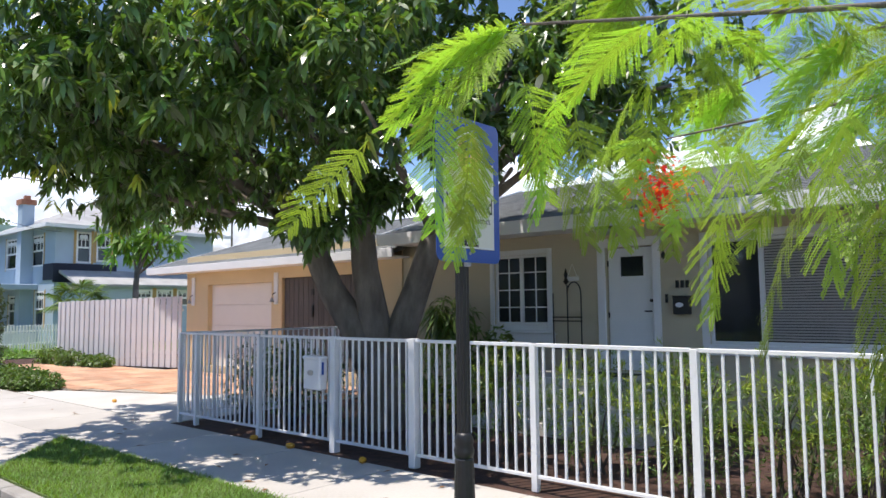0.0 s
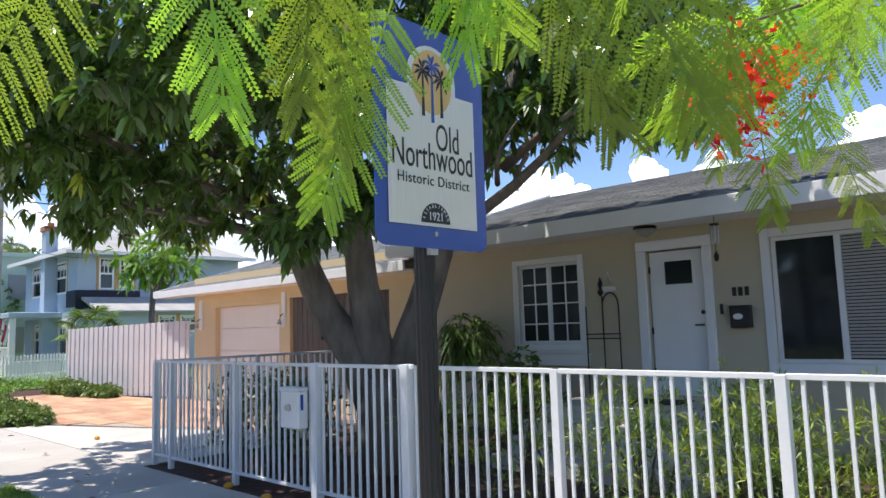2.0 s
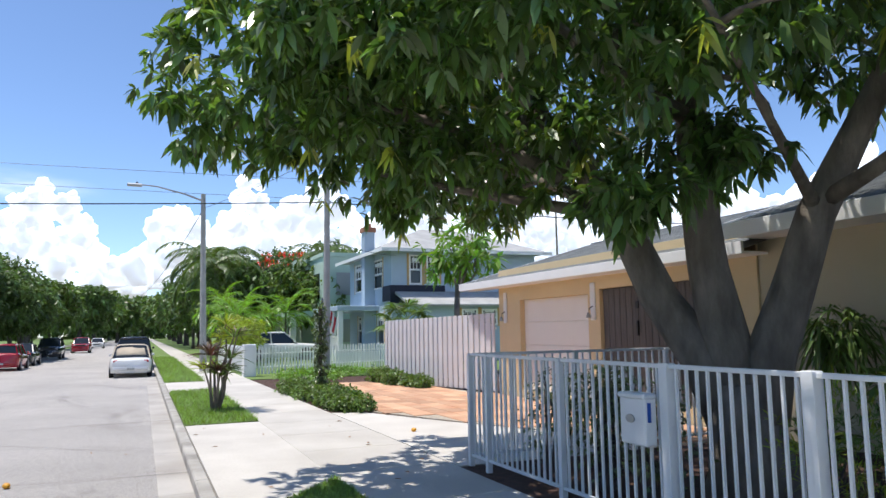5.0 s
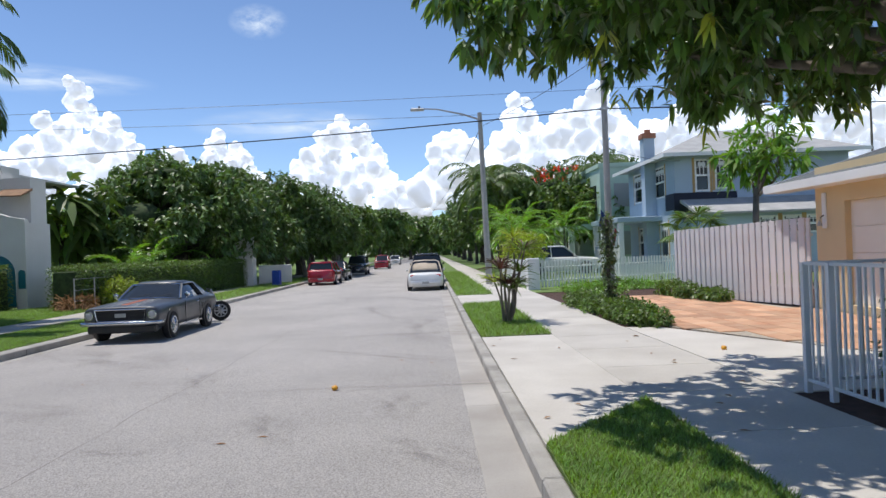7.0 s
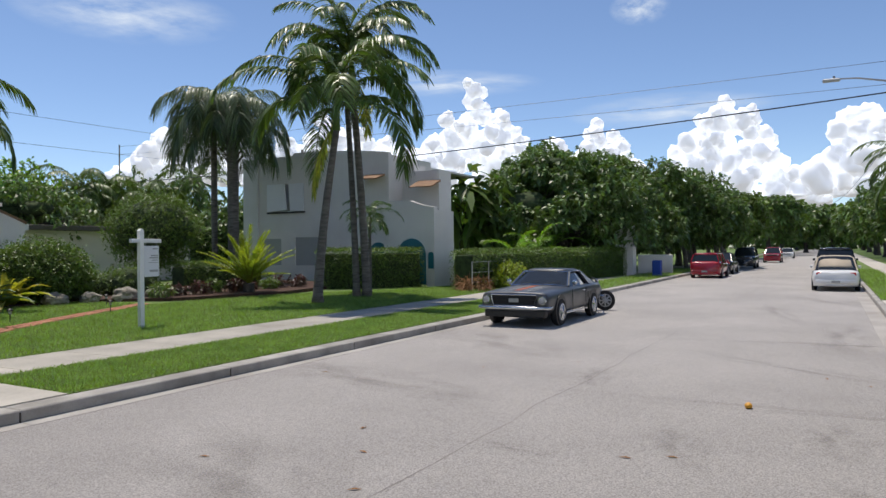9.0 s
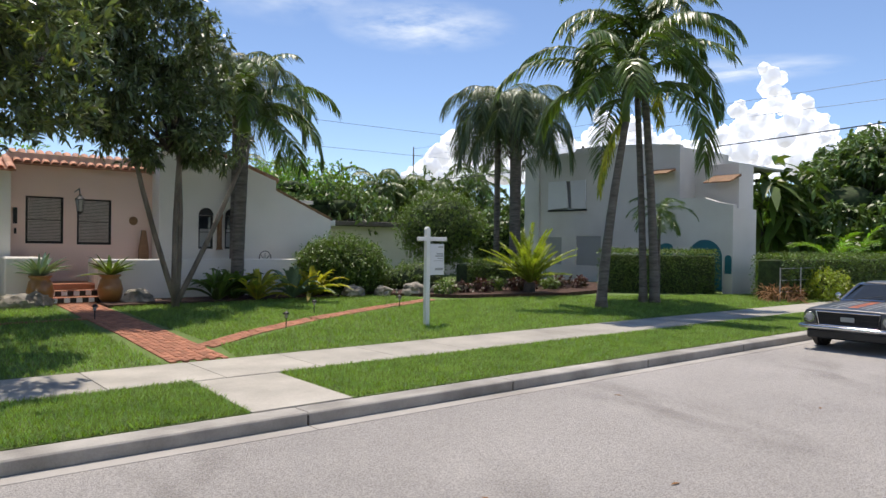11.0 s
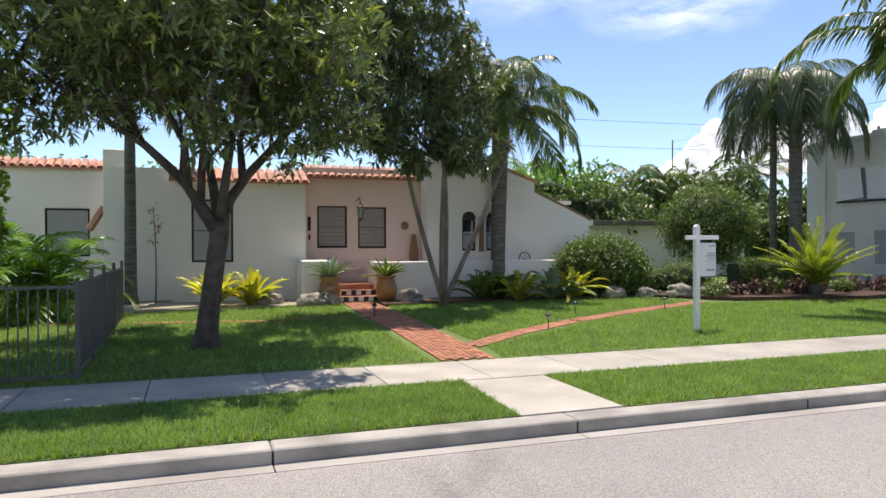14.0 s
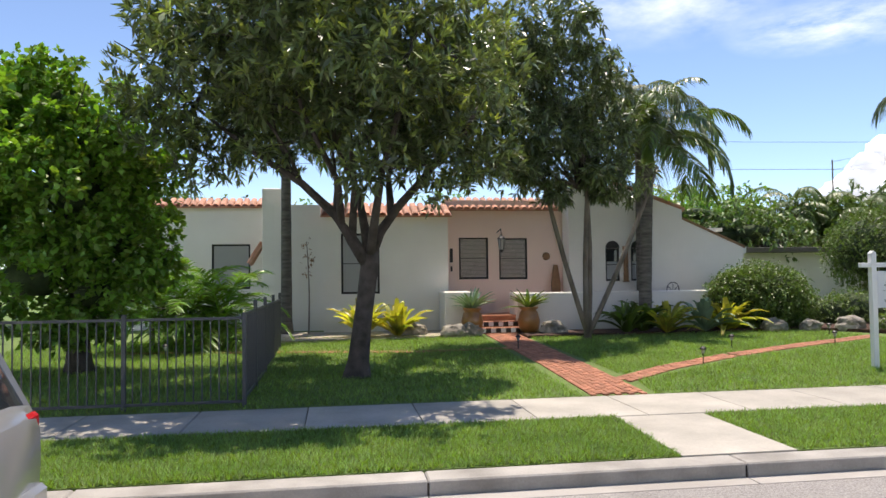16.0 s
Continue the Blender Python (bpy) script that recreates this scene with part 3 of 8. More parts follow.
# wall lanterns beside the garage door
for x in (-19.05, -14.88):
    l = thing("wall_lantern", "white wall plate with a small glass lantern", "lantern", (x, FY - 0.042, 2.35), group="garage lanterns")
    part("plate", boxes((-0.09, -0.03, -0.42, 0.09, 0, 0.42), bevel=0.025), "white", l)
    part("arm", tube(bmesh.new(), [(0, -0.02, -0.1), (0, -0.12, -0.16), (0, -0.14, -0.26)], 0.012), "black", l)
    part("shade", lathe(bmesh.new(), [(0.02, 0.02), (0.06, -0.08), (0.055, -0.1)], 10, (0, -0.14, -0.26)), "lampglass", l, smooth=True)


def roof_slope(name, x0, x1, y0, z0, y1, z1, material, parent, rows, label, seed=0, length=0.9):
    """A pitched roof plane with courses of shingle tabs."""
    bm = bmesh.new()
    slab(bm, [(y0, z0), (y1, z1), (y1, z1 + 0.1), (y0, z0 + 0.1)], "x", x0, x1)
    deck = part(name, bm, material, parent, label)
    r = random.Random(seed)
    V, F = [], []
    n = Vector((0, -(z1 - z0), y1 - y0)).normalized()
    for i in range(rows):
        s0, s1 = i / rows, (i + 1.15) / rows
        x = x0 - r.random() * length
        while x < x1:
            w = length * r.uniform(0.25, 0.5)
            a, b = max(x0, x), min(x1, x + w - 0.012)
            x += w
            if b <= a:
                continue
            lift = 0.1 + 0.012 + r.uniform(0, 0.006)
            c = [Vector((a, y0 + (y1 - y0) * s0, z0 + (z1 - z0) * s0 + lift)), Vector((b, y0 + (y1 - y0) * s0, z0 + (z1 - z0) * s0 + lift)),
                 Vector((b, y0 + (y1 - y0) * min(1, s1), z0 + (z1 - z0) * min(1, s1) + 0.102)), Vector((a, y0 + (y1 - y0) * min(1, s1), z0 + (z1 - z0) * min(1, s1) + 0.102))]
            low = [c[0] - Vector((0, 0, 0.012)), c[1] - Vector((0, 0, 0.012))]
            k = len(V)
            V += c + low
            F += [(k, k + 1, k + 2, k + 3), (k, k + 4, k + 5, k + 1)]
    raw("shingles", V, F, "shingle", deck)["kind"] = "stuff"
    return deck


roof_slope("roof_garage", -20.9, -10.0, 10.35, 2.98, 15.0, 4.35, "shingle", house, 26, "grey asphalt shingle roof", 1)
roof_slope("roof_main", -10.0, 7.0, 9.95, 3.22, 15.2, 4.75, "shingle", house, 30, "grey asphalt shingle roof", 2)
part("roof_back", slab(bmesh.new(), [(15.0, 4.35), (19.5, 3.0), (19.5, 3.1), (15.0, 4.5)], "x", -20.9, 7.0), "shingle", house)
part("fascia", boxes((-20.9, 10.3, 2.9, -10.0, 10.348, 3.1), bevel=0.006), "white", house, "white fascia board")
part("fascia", boxes((-10.0, 9.9, 3.1, 7.0, 9.948, 3.34), bevel=0.006), "white", house, "white fascia board")
part("soffit", boxes((-20.9, 10.35, 2.9, -10.0, FY - 0.045, 2.94)), "white", house, "white soffit")
part("soffit", boxes((-9.995, 9.95, 3.14, 7.0, FY - 0.005, 3.18)), "white", house, "white soffit")
part("gable", slab(bmesh.new(), [(10.9, 3.0), (15.0, 3.0), (15.0, 4.3)], "x", -19.44, -19.3), "tan", house)
part("rake_board", slab(bmesh.new(), [(10.3, 2.92), (15.0, 4.28), (15.0, 4.46), (10.3, 3.1)], "x", -20.95, -20.9), "white", house, "white rake board")
part("rake_board", slab(bmesh.new(), [(9.9, 3.14), (15.2, 4.7), (15.2, 4.9), (9.9, 3.34)], "x", -10.05, -10.0), "white", house, "white rake board")


def sash_window(x0, x1, z0, z1, y, cols, rows, parent, frame_mat="white", trim=0.11, depth=0.1, label="white window", mull=None, blind=False, out=-1):
    """A window in a wall along x; out is the side (-1 or 1 along y) that it faces."""
    w = new("window")
    w.parent = parent
    w["label"] = label
    s = out
    def bx(*b):
        x0_, y0_, z0_, x1_, y1_, z1_ = b
        return (x0_, min(y0_, y1_), z0_, x1_, max(y0_, y1_), z1_)
    f = 0.05
    part("frame", boxes(bx(x0, y + s * -0.03, z0, x0 + f, y + s * -0.1, z1), bx(x1 - f, y + s * -0.03, z0, x1, y + s * -0.1, z1),
                        bx(x0 + f, y + s * -0.03, z0, x1 - f, y + s * -0.1, z0 + f), bx(x0 + f, y + s * -0.03, z1 - f, x1 - f, y + s * -0.1, z1), bevel=0.005), frame_mat, w)
    if trim:
        part("trim", boxes(bx(x0 - trim, y, z0 - trim, x0, y + s * 0.035, z1 + trim), bx(x1, y, z0 - trim, x1 + trim, y + s * 0.035, z1 + trim),
                           bx(x0, y, z1, x1, y + s * 0.035, z1 + trim), bx(x0, y, z0 - trim, x1, y + s * 0.035, z0), bevel=0.008), frame_mat, w)
        part("sill", boxes(bx(x0 - trim - 0.03, y, z0 - trim - 0.05, x1 + trim + 0.03, y + s * 0.08, z0 - trim), bevel=0.01), frame_mat, w)
    part("pane", boxes(bx(x0 + f, y + s * -0.07, z0 + f, x1 - f, y + s * -0.075, z1 - f)), "glass", w, "dark reflecting glass")
    bars = []
    for m in (mull or []):
        bars.append(bx(m - 0.035, y + s * -0.025, z0 + f, m + 0.035, y + s * -0.095, z1 - f))
    for i in range(1, cols):
        xx = x0 + (x1 - x0) * i / cols
        bars.append(bx(xx - 0.011, y + s * -0.055, z0 + f, xx + 0.011, y + s * -0.07, z1 - f))
    for i in range(1, rows):
        zz = z0 + (z1 - z0) * i / rows
        bars.append(bx(x0 + f, y + s * -0.057, zz - 0.011, x1 - f, y + s * -0.068, zz + 0.011))
    for b in bars:
        part("glazing_bar", boxes(b), frame_mat, w)
    if blind:
        b0, b1 = blind
        z = z0 + f + 0.02
        q = y + s * -0.062
        while z < z1 - f:
            V = [(b0, q, z), (b1, q, z), (b1, q + s * 0.006, z + 0.03), (b0, q + s * 0.006, z + 0.03)]
            V += [(vx, vy + s * 0.002, vz) for vx, vy, vz in V]
            raw("slat", V, [(0, 1, 2, 3), (7, 6, 5, 4), (0, 4, 5, 1), (1, 5, 6, 2), (2, 6, 7, 3), (3, 7, 4, 0)], "blind", w)
            z += 0.042
    return w


sash_window(*W1[:2], *W1[2:], FY, 4, 4, house, mull=[(W1[0] + W1[1]) / 2], trim=0.1, label="white sliding window with small panes")
part("window_box", boxes((-7.86, FY - 0.075, 1.12, -6.34, FY - 0.002, 1.3), (-7.9, FY - 0.12, 1.3, -6.3, FY - 0.002, 1.315), bevel=0.006), "white", house, "white panel under the window")
sash_window(*W2[:2], *W2[2:], FY, 1, 1, house, mull=[-2.68], trim=0.12, blind=(-2.64, -0.95), label="large white picture window with slatted blind")
# front door
door = new("front_door")
door.parent = house
door["label"] = "white front door with a small square pane"
part("leaf", boxes((DR[0] + 0.02, FY + 0.06, DR[2], -5.03, FY + 0.11, DR[3] - 0.02), (-4.6, FY + 0.06, DR[2], DR[1] - 0.02, FY + 0.11, DR[3] - 0.02),
                   (-5.03, FY + 0.06, DR[2], -4.6, FY + 0.11, 2.32), (-5.03, FY + 0.06, 2.66, -4.6, FY + 0.11, DR[3] - 0.02)), "white", door)
part("pane", boxes((-5.03, FY + 0.08, 2.32, -4.6, FY + 0.09, 2.66)), "glass", door)
part("pane_trim", boxes((-5.06, FY + 0.05, 2.29, -5.03, FY + 0.062, 2.69), (-4.6, FY + 0.05, 2.29, -4.57, FY + 0.062, 2.69), (-5.03, FY + 0.05, 2.66, -4.6, FY + 0.062, 2.69), (-5.03, FY + 0.05, 2.29, -4.6, FY + 0.062, 2.32)), "white", door)
part("casing", boxes((DR[0] - 0.15, FY - 0.05, DR[2], DR[0], FY, DR[3]), (DR[1], FY - 0.05, DR[2], DR[1] + 0.13, FY, DR[3]), (DR[0] - 0.15, FY - 0.05, DR[3], DR[1] + 0.13, FY, DR[3] + 0.15), bevel=0.012), "white", door, "broad white door casing")
part("handle", tube(bmesh.new(), [(-4.47, FY + 0.05, 1.72), (-4.47, FY + 0.01, 1.72), (-4.58, FY + 0.01, 1.72)], 0.012), "black", door)
part("deadbolt", lathe(bmesh.new(), [(0.03, 0), (0.03, 0.02)], 12), "black", door, m=pose(-4.47, FY + 0.06, 1.9, 90))
for z in (1.0, 1.6, 2.5):
    part("hinge", boxes((DR[0] + 0.005, FY + 0.045, z, DR[0] + 0.03, FY + 0.06, z + 0.1)), "black", door)
ps = tagged(new("porch_steps"), "concrete porch steps before the front door", "steps", kind="structure")
part("landing", boxes((-6.2, 9.3, -0.3, -3.4, FY, 0.7), bevel=0.01), "concrete", ps)
for y0, z in ((8.95, 0.52), (8.6, 0.34), (8.25, 0.17)):
    part("step", boxes((-6.2, y0, -0.3, -3.4, y0 + 0.35, z), bevel=0.01), "concrete", ps)
tagged(part("door_mat", boxes((-5.25, 9.9, 0.7, -4.45, 10.45, 0.715), bevel=0.004), "rubber"), "dark rubber door mat on the porch", "mat")
lmp = thing("porch_lamp", "bronze dome porch ceiling lamp", "lamp", (-5.0, 10.4, 3.14))
part("base", lathe(bmesh.new(), [(0.16, 0), (0.17, -0.03), (0.14, -0.04)], 20), "bronze", lmp)
part("bowl", lathe(bmesh.new(), [(0.15, -0.04), (0.12, -0.1), (0.04, -0.14), (0.01, -0.15)], 20), "shade", lmp, smooth=True)
mb = thing("mailbox", "dark wall mailbox with a pale oval badge", "mailbox", (-3.9, FY, 1.82))
part("box", boxes((-0.135, -0.12, -0.15, 0.135, 0, 0.13), bevel=0.01), "black", mb)
part("lid", boxes((-0.14, -0.13, 0.12, 0.14, 0.0, 0.15), bevel=0.01), "black", mb)
part("badge", lathe(bmesh.new(), [(0.05, 0), (0.05, 0.006)], 20), "paper", mb, m=pose(-0.02, -0.121, 0.0, 90) @ Matrix.Diagonal((1.3, 0.8, 1, 1)))
nb = thing("house_number", "three dark bars in place of the house number", "sign", (-3.9, FY, 2.16))
for i in range(3):
    part("bar", boxes((-0.12 + i * 0.085, -0.012, -0.06, -0.065 + i * 0.085, 0, 0.06)), "ink", nb)
tagged(part("doorbell", boxes((-4.2, FY - 0.025, 1.86, -4.16, FY, 2.0), bevel=0.004), "black"), "slim black doorbell beside the door", "doorbell")
ch = thing("wind_chime", "bronze tube wind chime hanging under the eaves", "wind chime", (-3.95, 10.3, 3.14))
part("cord", tube(bmesh.new(), [(0, 0, 0), (0, 0, -0.55)], 0.004, 5), "bronze", ch)
part("disc", lathe(bmesh.new(), [(0.06, -0.1), (0.06, -0.12)], 12), "bronze", ch)
for i in range(5):
    a = i * 1.257
    part("tube", tube(bmesh.new(), [(0.045 * math.cos(a), 0.045 * math.sin(a), -0.12), (0.045 * math.cos(a), 0.045 * math.sin(a), -0.36)], 0.009, 6), "galv", ch)
part("sail", lathe(bmesh.new(), [(0.005, -0.46), (0.035, -0.52), (0.03, -0.57), (0.004, -0.6)], 8), "bronze", ch)
# garden trellis, wall plaque, wall planters
tr = thing("garden_trellis", "rusty iron arched trellis with a finial leaning on the wall", "trellis", (-6.0, FY - 0.12, 0.0))
for x in (-0.3, 0.0, 0.28):
    part("bar", tube(bmesh.new(), [(x, 0, 0), (x, 0, 2.05 if x else 2.2)], 0.012, 6), "bronze", tr)
part("arch", tube(bmesh.new(), [(0.0, 0, 2.05)] + [(0.14 - 0.14 * math.cos(a), 0, 2.05 + 0.2 * math.sin(a)) for a in [i * math.pi / 8 for i in range(9)]], 0.012, 6), "bronze", tr)
part("finial", lathe(bmesh.new(), [(0.01, 0), (0.05, 0.06), (0.02, 0.12), (0.04, 0.18), (0.004, 0.3)], 10, (-0.02, 0, 2.2)), "bronze", tr)
for z in (1.05, 1.55, 1.62):
    part("rail", tube(bmesh.new(), [(-0.32, 0, z), (0.3, 0, z)], 0.011, 6), "bronze", tr)
pq = thing("wall_plaque", "small pale scrollwork plaque on the wall", "plaque", (-5.95, FY, 2.32))
part("board", boxes((-0.14, -0.02, -0.05, 0.14, 0, 0.03), bevel=0.01), "offwhite", pq)
part("hanger", tube(bmesh.new(), [(-0.1, -0.01, 0.03), (0, -0.01, 0.26), (0.1, -0.01, 0.03)], 0.006, 6), "offwhite", pq)

# ---- white picket rail fence ----
fence = thing("front_fence", "white powder-coated metal picket fence with a gate", "fence")
fx = [-10.23, -9.72, -8.01, -6.35, -4.945, -3.28, -1.63, 0.05, 1.75, 3.5]
for i, x in enumerate(fx):
    w = 0.05 if x in (-6.35, -4.945) else 0.034
    part("post", boxes((x - w, 5.655 - w, 0.0, x + w, 5.655 + w, 1.47 if w > 0.04 else 1.455), bevel=0.004), "whitefence", fence)
for a, b in zip(fx, fx[1:]):
    part("top_rail", boxes((a + 0.035, 5.635, 1.425, b - 0.035, 5.675, 1.462), bevel=0.004), "whitefence", fence)
    part("bottom_rail", boxes((a + 0.035, 5.637, 0.13, b - 0.035, 5.673, 0.165), bevel=0.004), "whitefence", fence)
pk = bpy.data.meshes.new("picket")
bm = boxes((-0.011, -0.011, 0.165, 0.011, 0.011, 1.425))
bm.to_mesh(pk)
bm.free()
pk.materials.append(M["whitefence"])
for a, b in zip(fx, fx[1:]):
    k = max(2, round((b - a) / 0.122))
    for i in range(1, k):
        link("picket", pk, None, fence, m=pose(a + (b - a) * i / k, 5.655, 0))
ys = [5.655, 7.3, 8.9, 10.85]
sf = thing("side_fence", "white metal picket fence running back to the house", "fence")
for y in ys[1:]:
    part("post", boxes((-10.264, y - 0.034, 0, -10.196, y + 0.034, 1.455), bevel=0.004), "whitefence", sf)
for a, b in zip(ys, ys[1:]):
    part("top_rail", boxes((-10.25, a + 0.035, 1.425, -10.21, b - 0.035, 1.462), bevel=0.004), "whitefence", sf)
    part("bottom_rail", boxes((-10.248, a + 0.035, 0.13, -10.212, b - 0.035, 0.165), bevel=0.004), "whitefence", sf)
    k = round((b - a) / 0.122)
    for i in range(1, k):
        link("picket", pk, None, sf, m=pose(-10.23, a + (b - a) * i / k, 0))
wm = thing("post_box", "white metal letter box hung on the fence", "mailbox", (-6.62, 5.62, 1.0))
part("box", boxes((-0.17, -0.13, -0.22, 0.17, 0, 0.18), bevel=0.015), "whitefence", wm)
part("lid", boxes((-0.18, -0.145, 0.17, 0.18, 0.0, 0.215), bevel=0.012), "whitefence", wm)
part("badge", lathe(bmesh.new(), [(0.045, 0), (0.045, 0.006)], 20), "galv", wm, m=pose(-0.02, -0.131, 0.0, 90) @ Matrix.Diagonal((1.3, 0.8, 1, 1)))
part("flag", boxes((0.17, -0.1, -0.02, 0.18, -0.07, 0.14)), "signblue", wm, "small blue flag")

# ---- district sign on its post ----
SX, SYC = -2.11, 3.22
sp = thing("sign_post", "fluted black cast-iron street sign post", "post", (SX - 0.07, SYC, 0))
bm = bmesh.new()
lathe(bm, [(0.14, 0), (0.14, 0.06), (0.11, 0.1), (0.08, 0.3), (0.068, 0.6), (0.062, 0.86), (0.05, 0.88)], 16)
part("base", bm, "black", sp)
bm = bmesh.new()
seg = 24
prof = [(0.045 if k % 2 else 0.039) for k in range(seg)]
ra = [[bm.verts.new((prof[k] * math.cos(2 * math.pi * k / seg), prof[k] * math.sin(2 * math.pi * k / seg), z)) for k in range(seg)] for z in (0.66, 2.14)]
for k in range(seg):
    bm.faces.new((ra[0][k], ra[0][(k + 1) % seg], ra[1][(k + 1) % seg], ra[1][k]))
part("shaft", bm, "black", sp)
part("collar", lathe(bmesh.new(), [(0.048, 0.86), (0.062, 0.88), (0.068, 0.92), (0.055, 0.95), (0.064, 0.97), (0.055, 1.01), (0.046, 1.03)], 20), "black", sp, smooth=True)
part("strap", boxes((0.03, -0.02, 2.1, 0.062, 0.02, 3.0)), "galv", sp)


def round_rect(w, h, r, n=6):
    out = []
    for cx, cz, a0 in ((w / 2 - r, h / 2 - r, 0), (-w / 2 + r, h / 2 - r, 90), (-w / 2 + r, -h / 2 + r, 180), (w / 2 - r, -h / 2 + r, 270)):
        out += [(cx + r * math.cos(radians(a0 + 90 * i / n)), cz + r * math.sin(radians(a0 + 90 * i / n))) for i in range(n + 1)]
    return out


SW, SH = 0.65, 0.95
sg = thing("district_sign", "blue and cream metal sign reading Old Northwood Historic District, Established 1921", "sign", (SX, SYC, 2.125 + SH / 2))
part("plate", slab(bmesh.new(), round_rect(SW, SH, 0.05), "x", -0.004, 0.0), "signblue", sg)
hw, hb, ht = 0.25, -0.375, 0.19


def crest(e):
    """The outline of the cream panel: square shoulders and a round head."""
    pts = [(-hw - e, hb - e), (hw + e, hb - e), (hw + e, ht + e), (0.135 + e, ht + e)]
    pts += [((0.135 + e) * math.cos(a), ht + 0.06 + (0.135 + e) * math.sin(a)) for a in [i * math.pi / 14 for i in range(0, 15)]]
    return pts + [(-0.135 - e, ht + e), (-hw - e, ht + e)]


part("border", slab(bmesh.new(), crest(0.012), "x", 0.001, 0.002), "ink", sg)
part("outline", slab(bmesh.new(), crest(0.009), "x", 0.0015, 0.003), "paper", sg)
part("panel", slab(bmesh.new(), crest(-0.004), "x", 0.002, 0.004), "signcream", sg, "cream panel with fine upright ribs")
part("disc", slab(bmesh.new(), [(0.118 * math.cos(a), ht + 0.045 + 0.14 * math.sin(a)) for a in [i * math.pi / 16 for i in range(32)]], "x", 0.003, 0.005), "signgold", sg, "golden oval")
for y, z, h in ((-0.055, ht - 0.11, 0.2), (0.0, ht - 0.13, 0.25), (0.055, ht - 0.1, 0.17)):
    bm = bmesh.new()
    slab(bm, [(y - 0.008, z), (y + 0.008, z), (y + 0.004, z + h), (y - 0.004, z + h)], "x", 0.004, 0.0065)
    for a in (20, 75, 110, 160, 200, 340, 235, 305):
        c, s = math.cos(radians(a)), math.sin(radians(a))
        slab(bm, [(y, z + h), (y + 0.035 * c - 0.009 * s, z + h + 0.035 * s + 0.009 * c), (y + 0.06 * c, z + h + 0.06 * s - 0.012), (y + 0.03 * c + 0.007 * s, z + h + 0.03 * s - 0.007 * c)], "x", 0.004, 0.0065)
    part("palm_emblem", bm, "ink" if y else "signblue", sg)
part("half_disc", slab(bmesh.new(), [(0.085 * math.cos(a), hb + 0.005 + 0.085 * math.sin(a)) for a in [i * math.pi / 14 for i in range(15)]], "x", 0.0045, 0.006), "ink", sg, "black half-round badge")
part("bolt", lathe(bmesh.new(), [(0.012, 0), (0.011, 0.006), (0.004, 0.008)], 10), "galv", sg, m=pose(0.0, 0.0, hb - 0.04, 0, 90))


def words(text, size, y, z, material, stretch=1.0, align="CENTER", gap=1.0, m=None):
    cu = bpy.data.curves.new("lettering", "FONT")
    cu.body, cu.size, cu.align_x, cu.extrude, cu.space_character = text, size, align, 0.0008, gap
    tmp = bpy.data.objects.new("lettering", cu)
    mesh = bpy.data.meshes.new_from_object(tmp)
    bpy.data.objects.remove(tmp)
    ob = link("lettering", mesh, material, sg)
    ob.matrix_basis = (m or pose(0.0055, y, z, 90, 0, 90)) @ Matrix.Diagonal((stretch, 1, 1, 1))
    return ob


words("Old", 0.165, 0.085, -0.055, "ink", 0.58)
words("Northwood", 0.165, 0.0, -0.145, "ink", 0.60)
words("Historic District", 0.062, 0.0, -0.212, "ink", 0.95, gap=1.08)
words("1921", 0.05, 0.0, hb + 0.016, "paper", 0.9, m=pose(0.0075, 0, hb + 0.016, 90, 0, 90))
for i, ch_ in enumerate("ESTABLISHED"):
    a = radians(164 - i * 14.8)
    words(ch_, 0.019, 0, 0, "paper", 1.0, m=pose(0.0075, 0.066 * math.cos(a), hb + 0.005 + 0.066 * math.sin(a), 90, 0, 90) @ pose(0, 0, 0, 0, 0, math.degrees(a) - 90))

# ---- mango tree in the front garden ----
mango = thing("mango_tree", "large mango tree with several grey trunks and dense drooping dark leaves", "tree", (-7.4, 7.5, 0))
TB = Vector((-7.4, 7.5, 0))
bm = bmesh.new()
tube(bm, [(0.1, 0, -0.1), (0.1, 0, 0.3), (0.02, 0, 0.8), (0.0, 0, 1.15)], [0.55, 0.44, 0.38, 0.33], 14)
part("trunk", bm, "bark", mango, smooth=True)
stems = [[(-0.05, -0.05, 0.8), (-0.3, -0.22, 1.45), (-0.62, -0.5, 2.1), (-0.78, -0.75, 2.8), (-1.15, -1.3, 3.9), (-2.0, -2.2, 5.6)],
         [(0.0, 0.05, 0.85), (-0.06, -0.1, 1.6), (-0.16, -0.2, 2.4), (-0.16, -0.3, 3.3), (0.1, -0.6, 4.8), (0.3, -0.7, 6.4)],
         [(0.12, 0.1, 0.8), (0.24, 0.2, 1.45), (0.42, 0.36, 2.1), (0.66, 0.5, 2.9), (1.3, 0.8, 4.2), (2.0, 0.9, 5.6)]]
for i, s in enumerate(stems):
    part("trunk", tube(bmesh.new(), s, [0.31, 0.25, 0.215, 0.19, 0.12, 0.05], 12), "bark", mango, smooth=True)
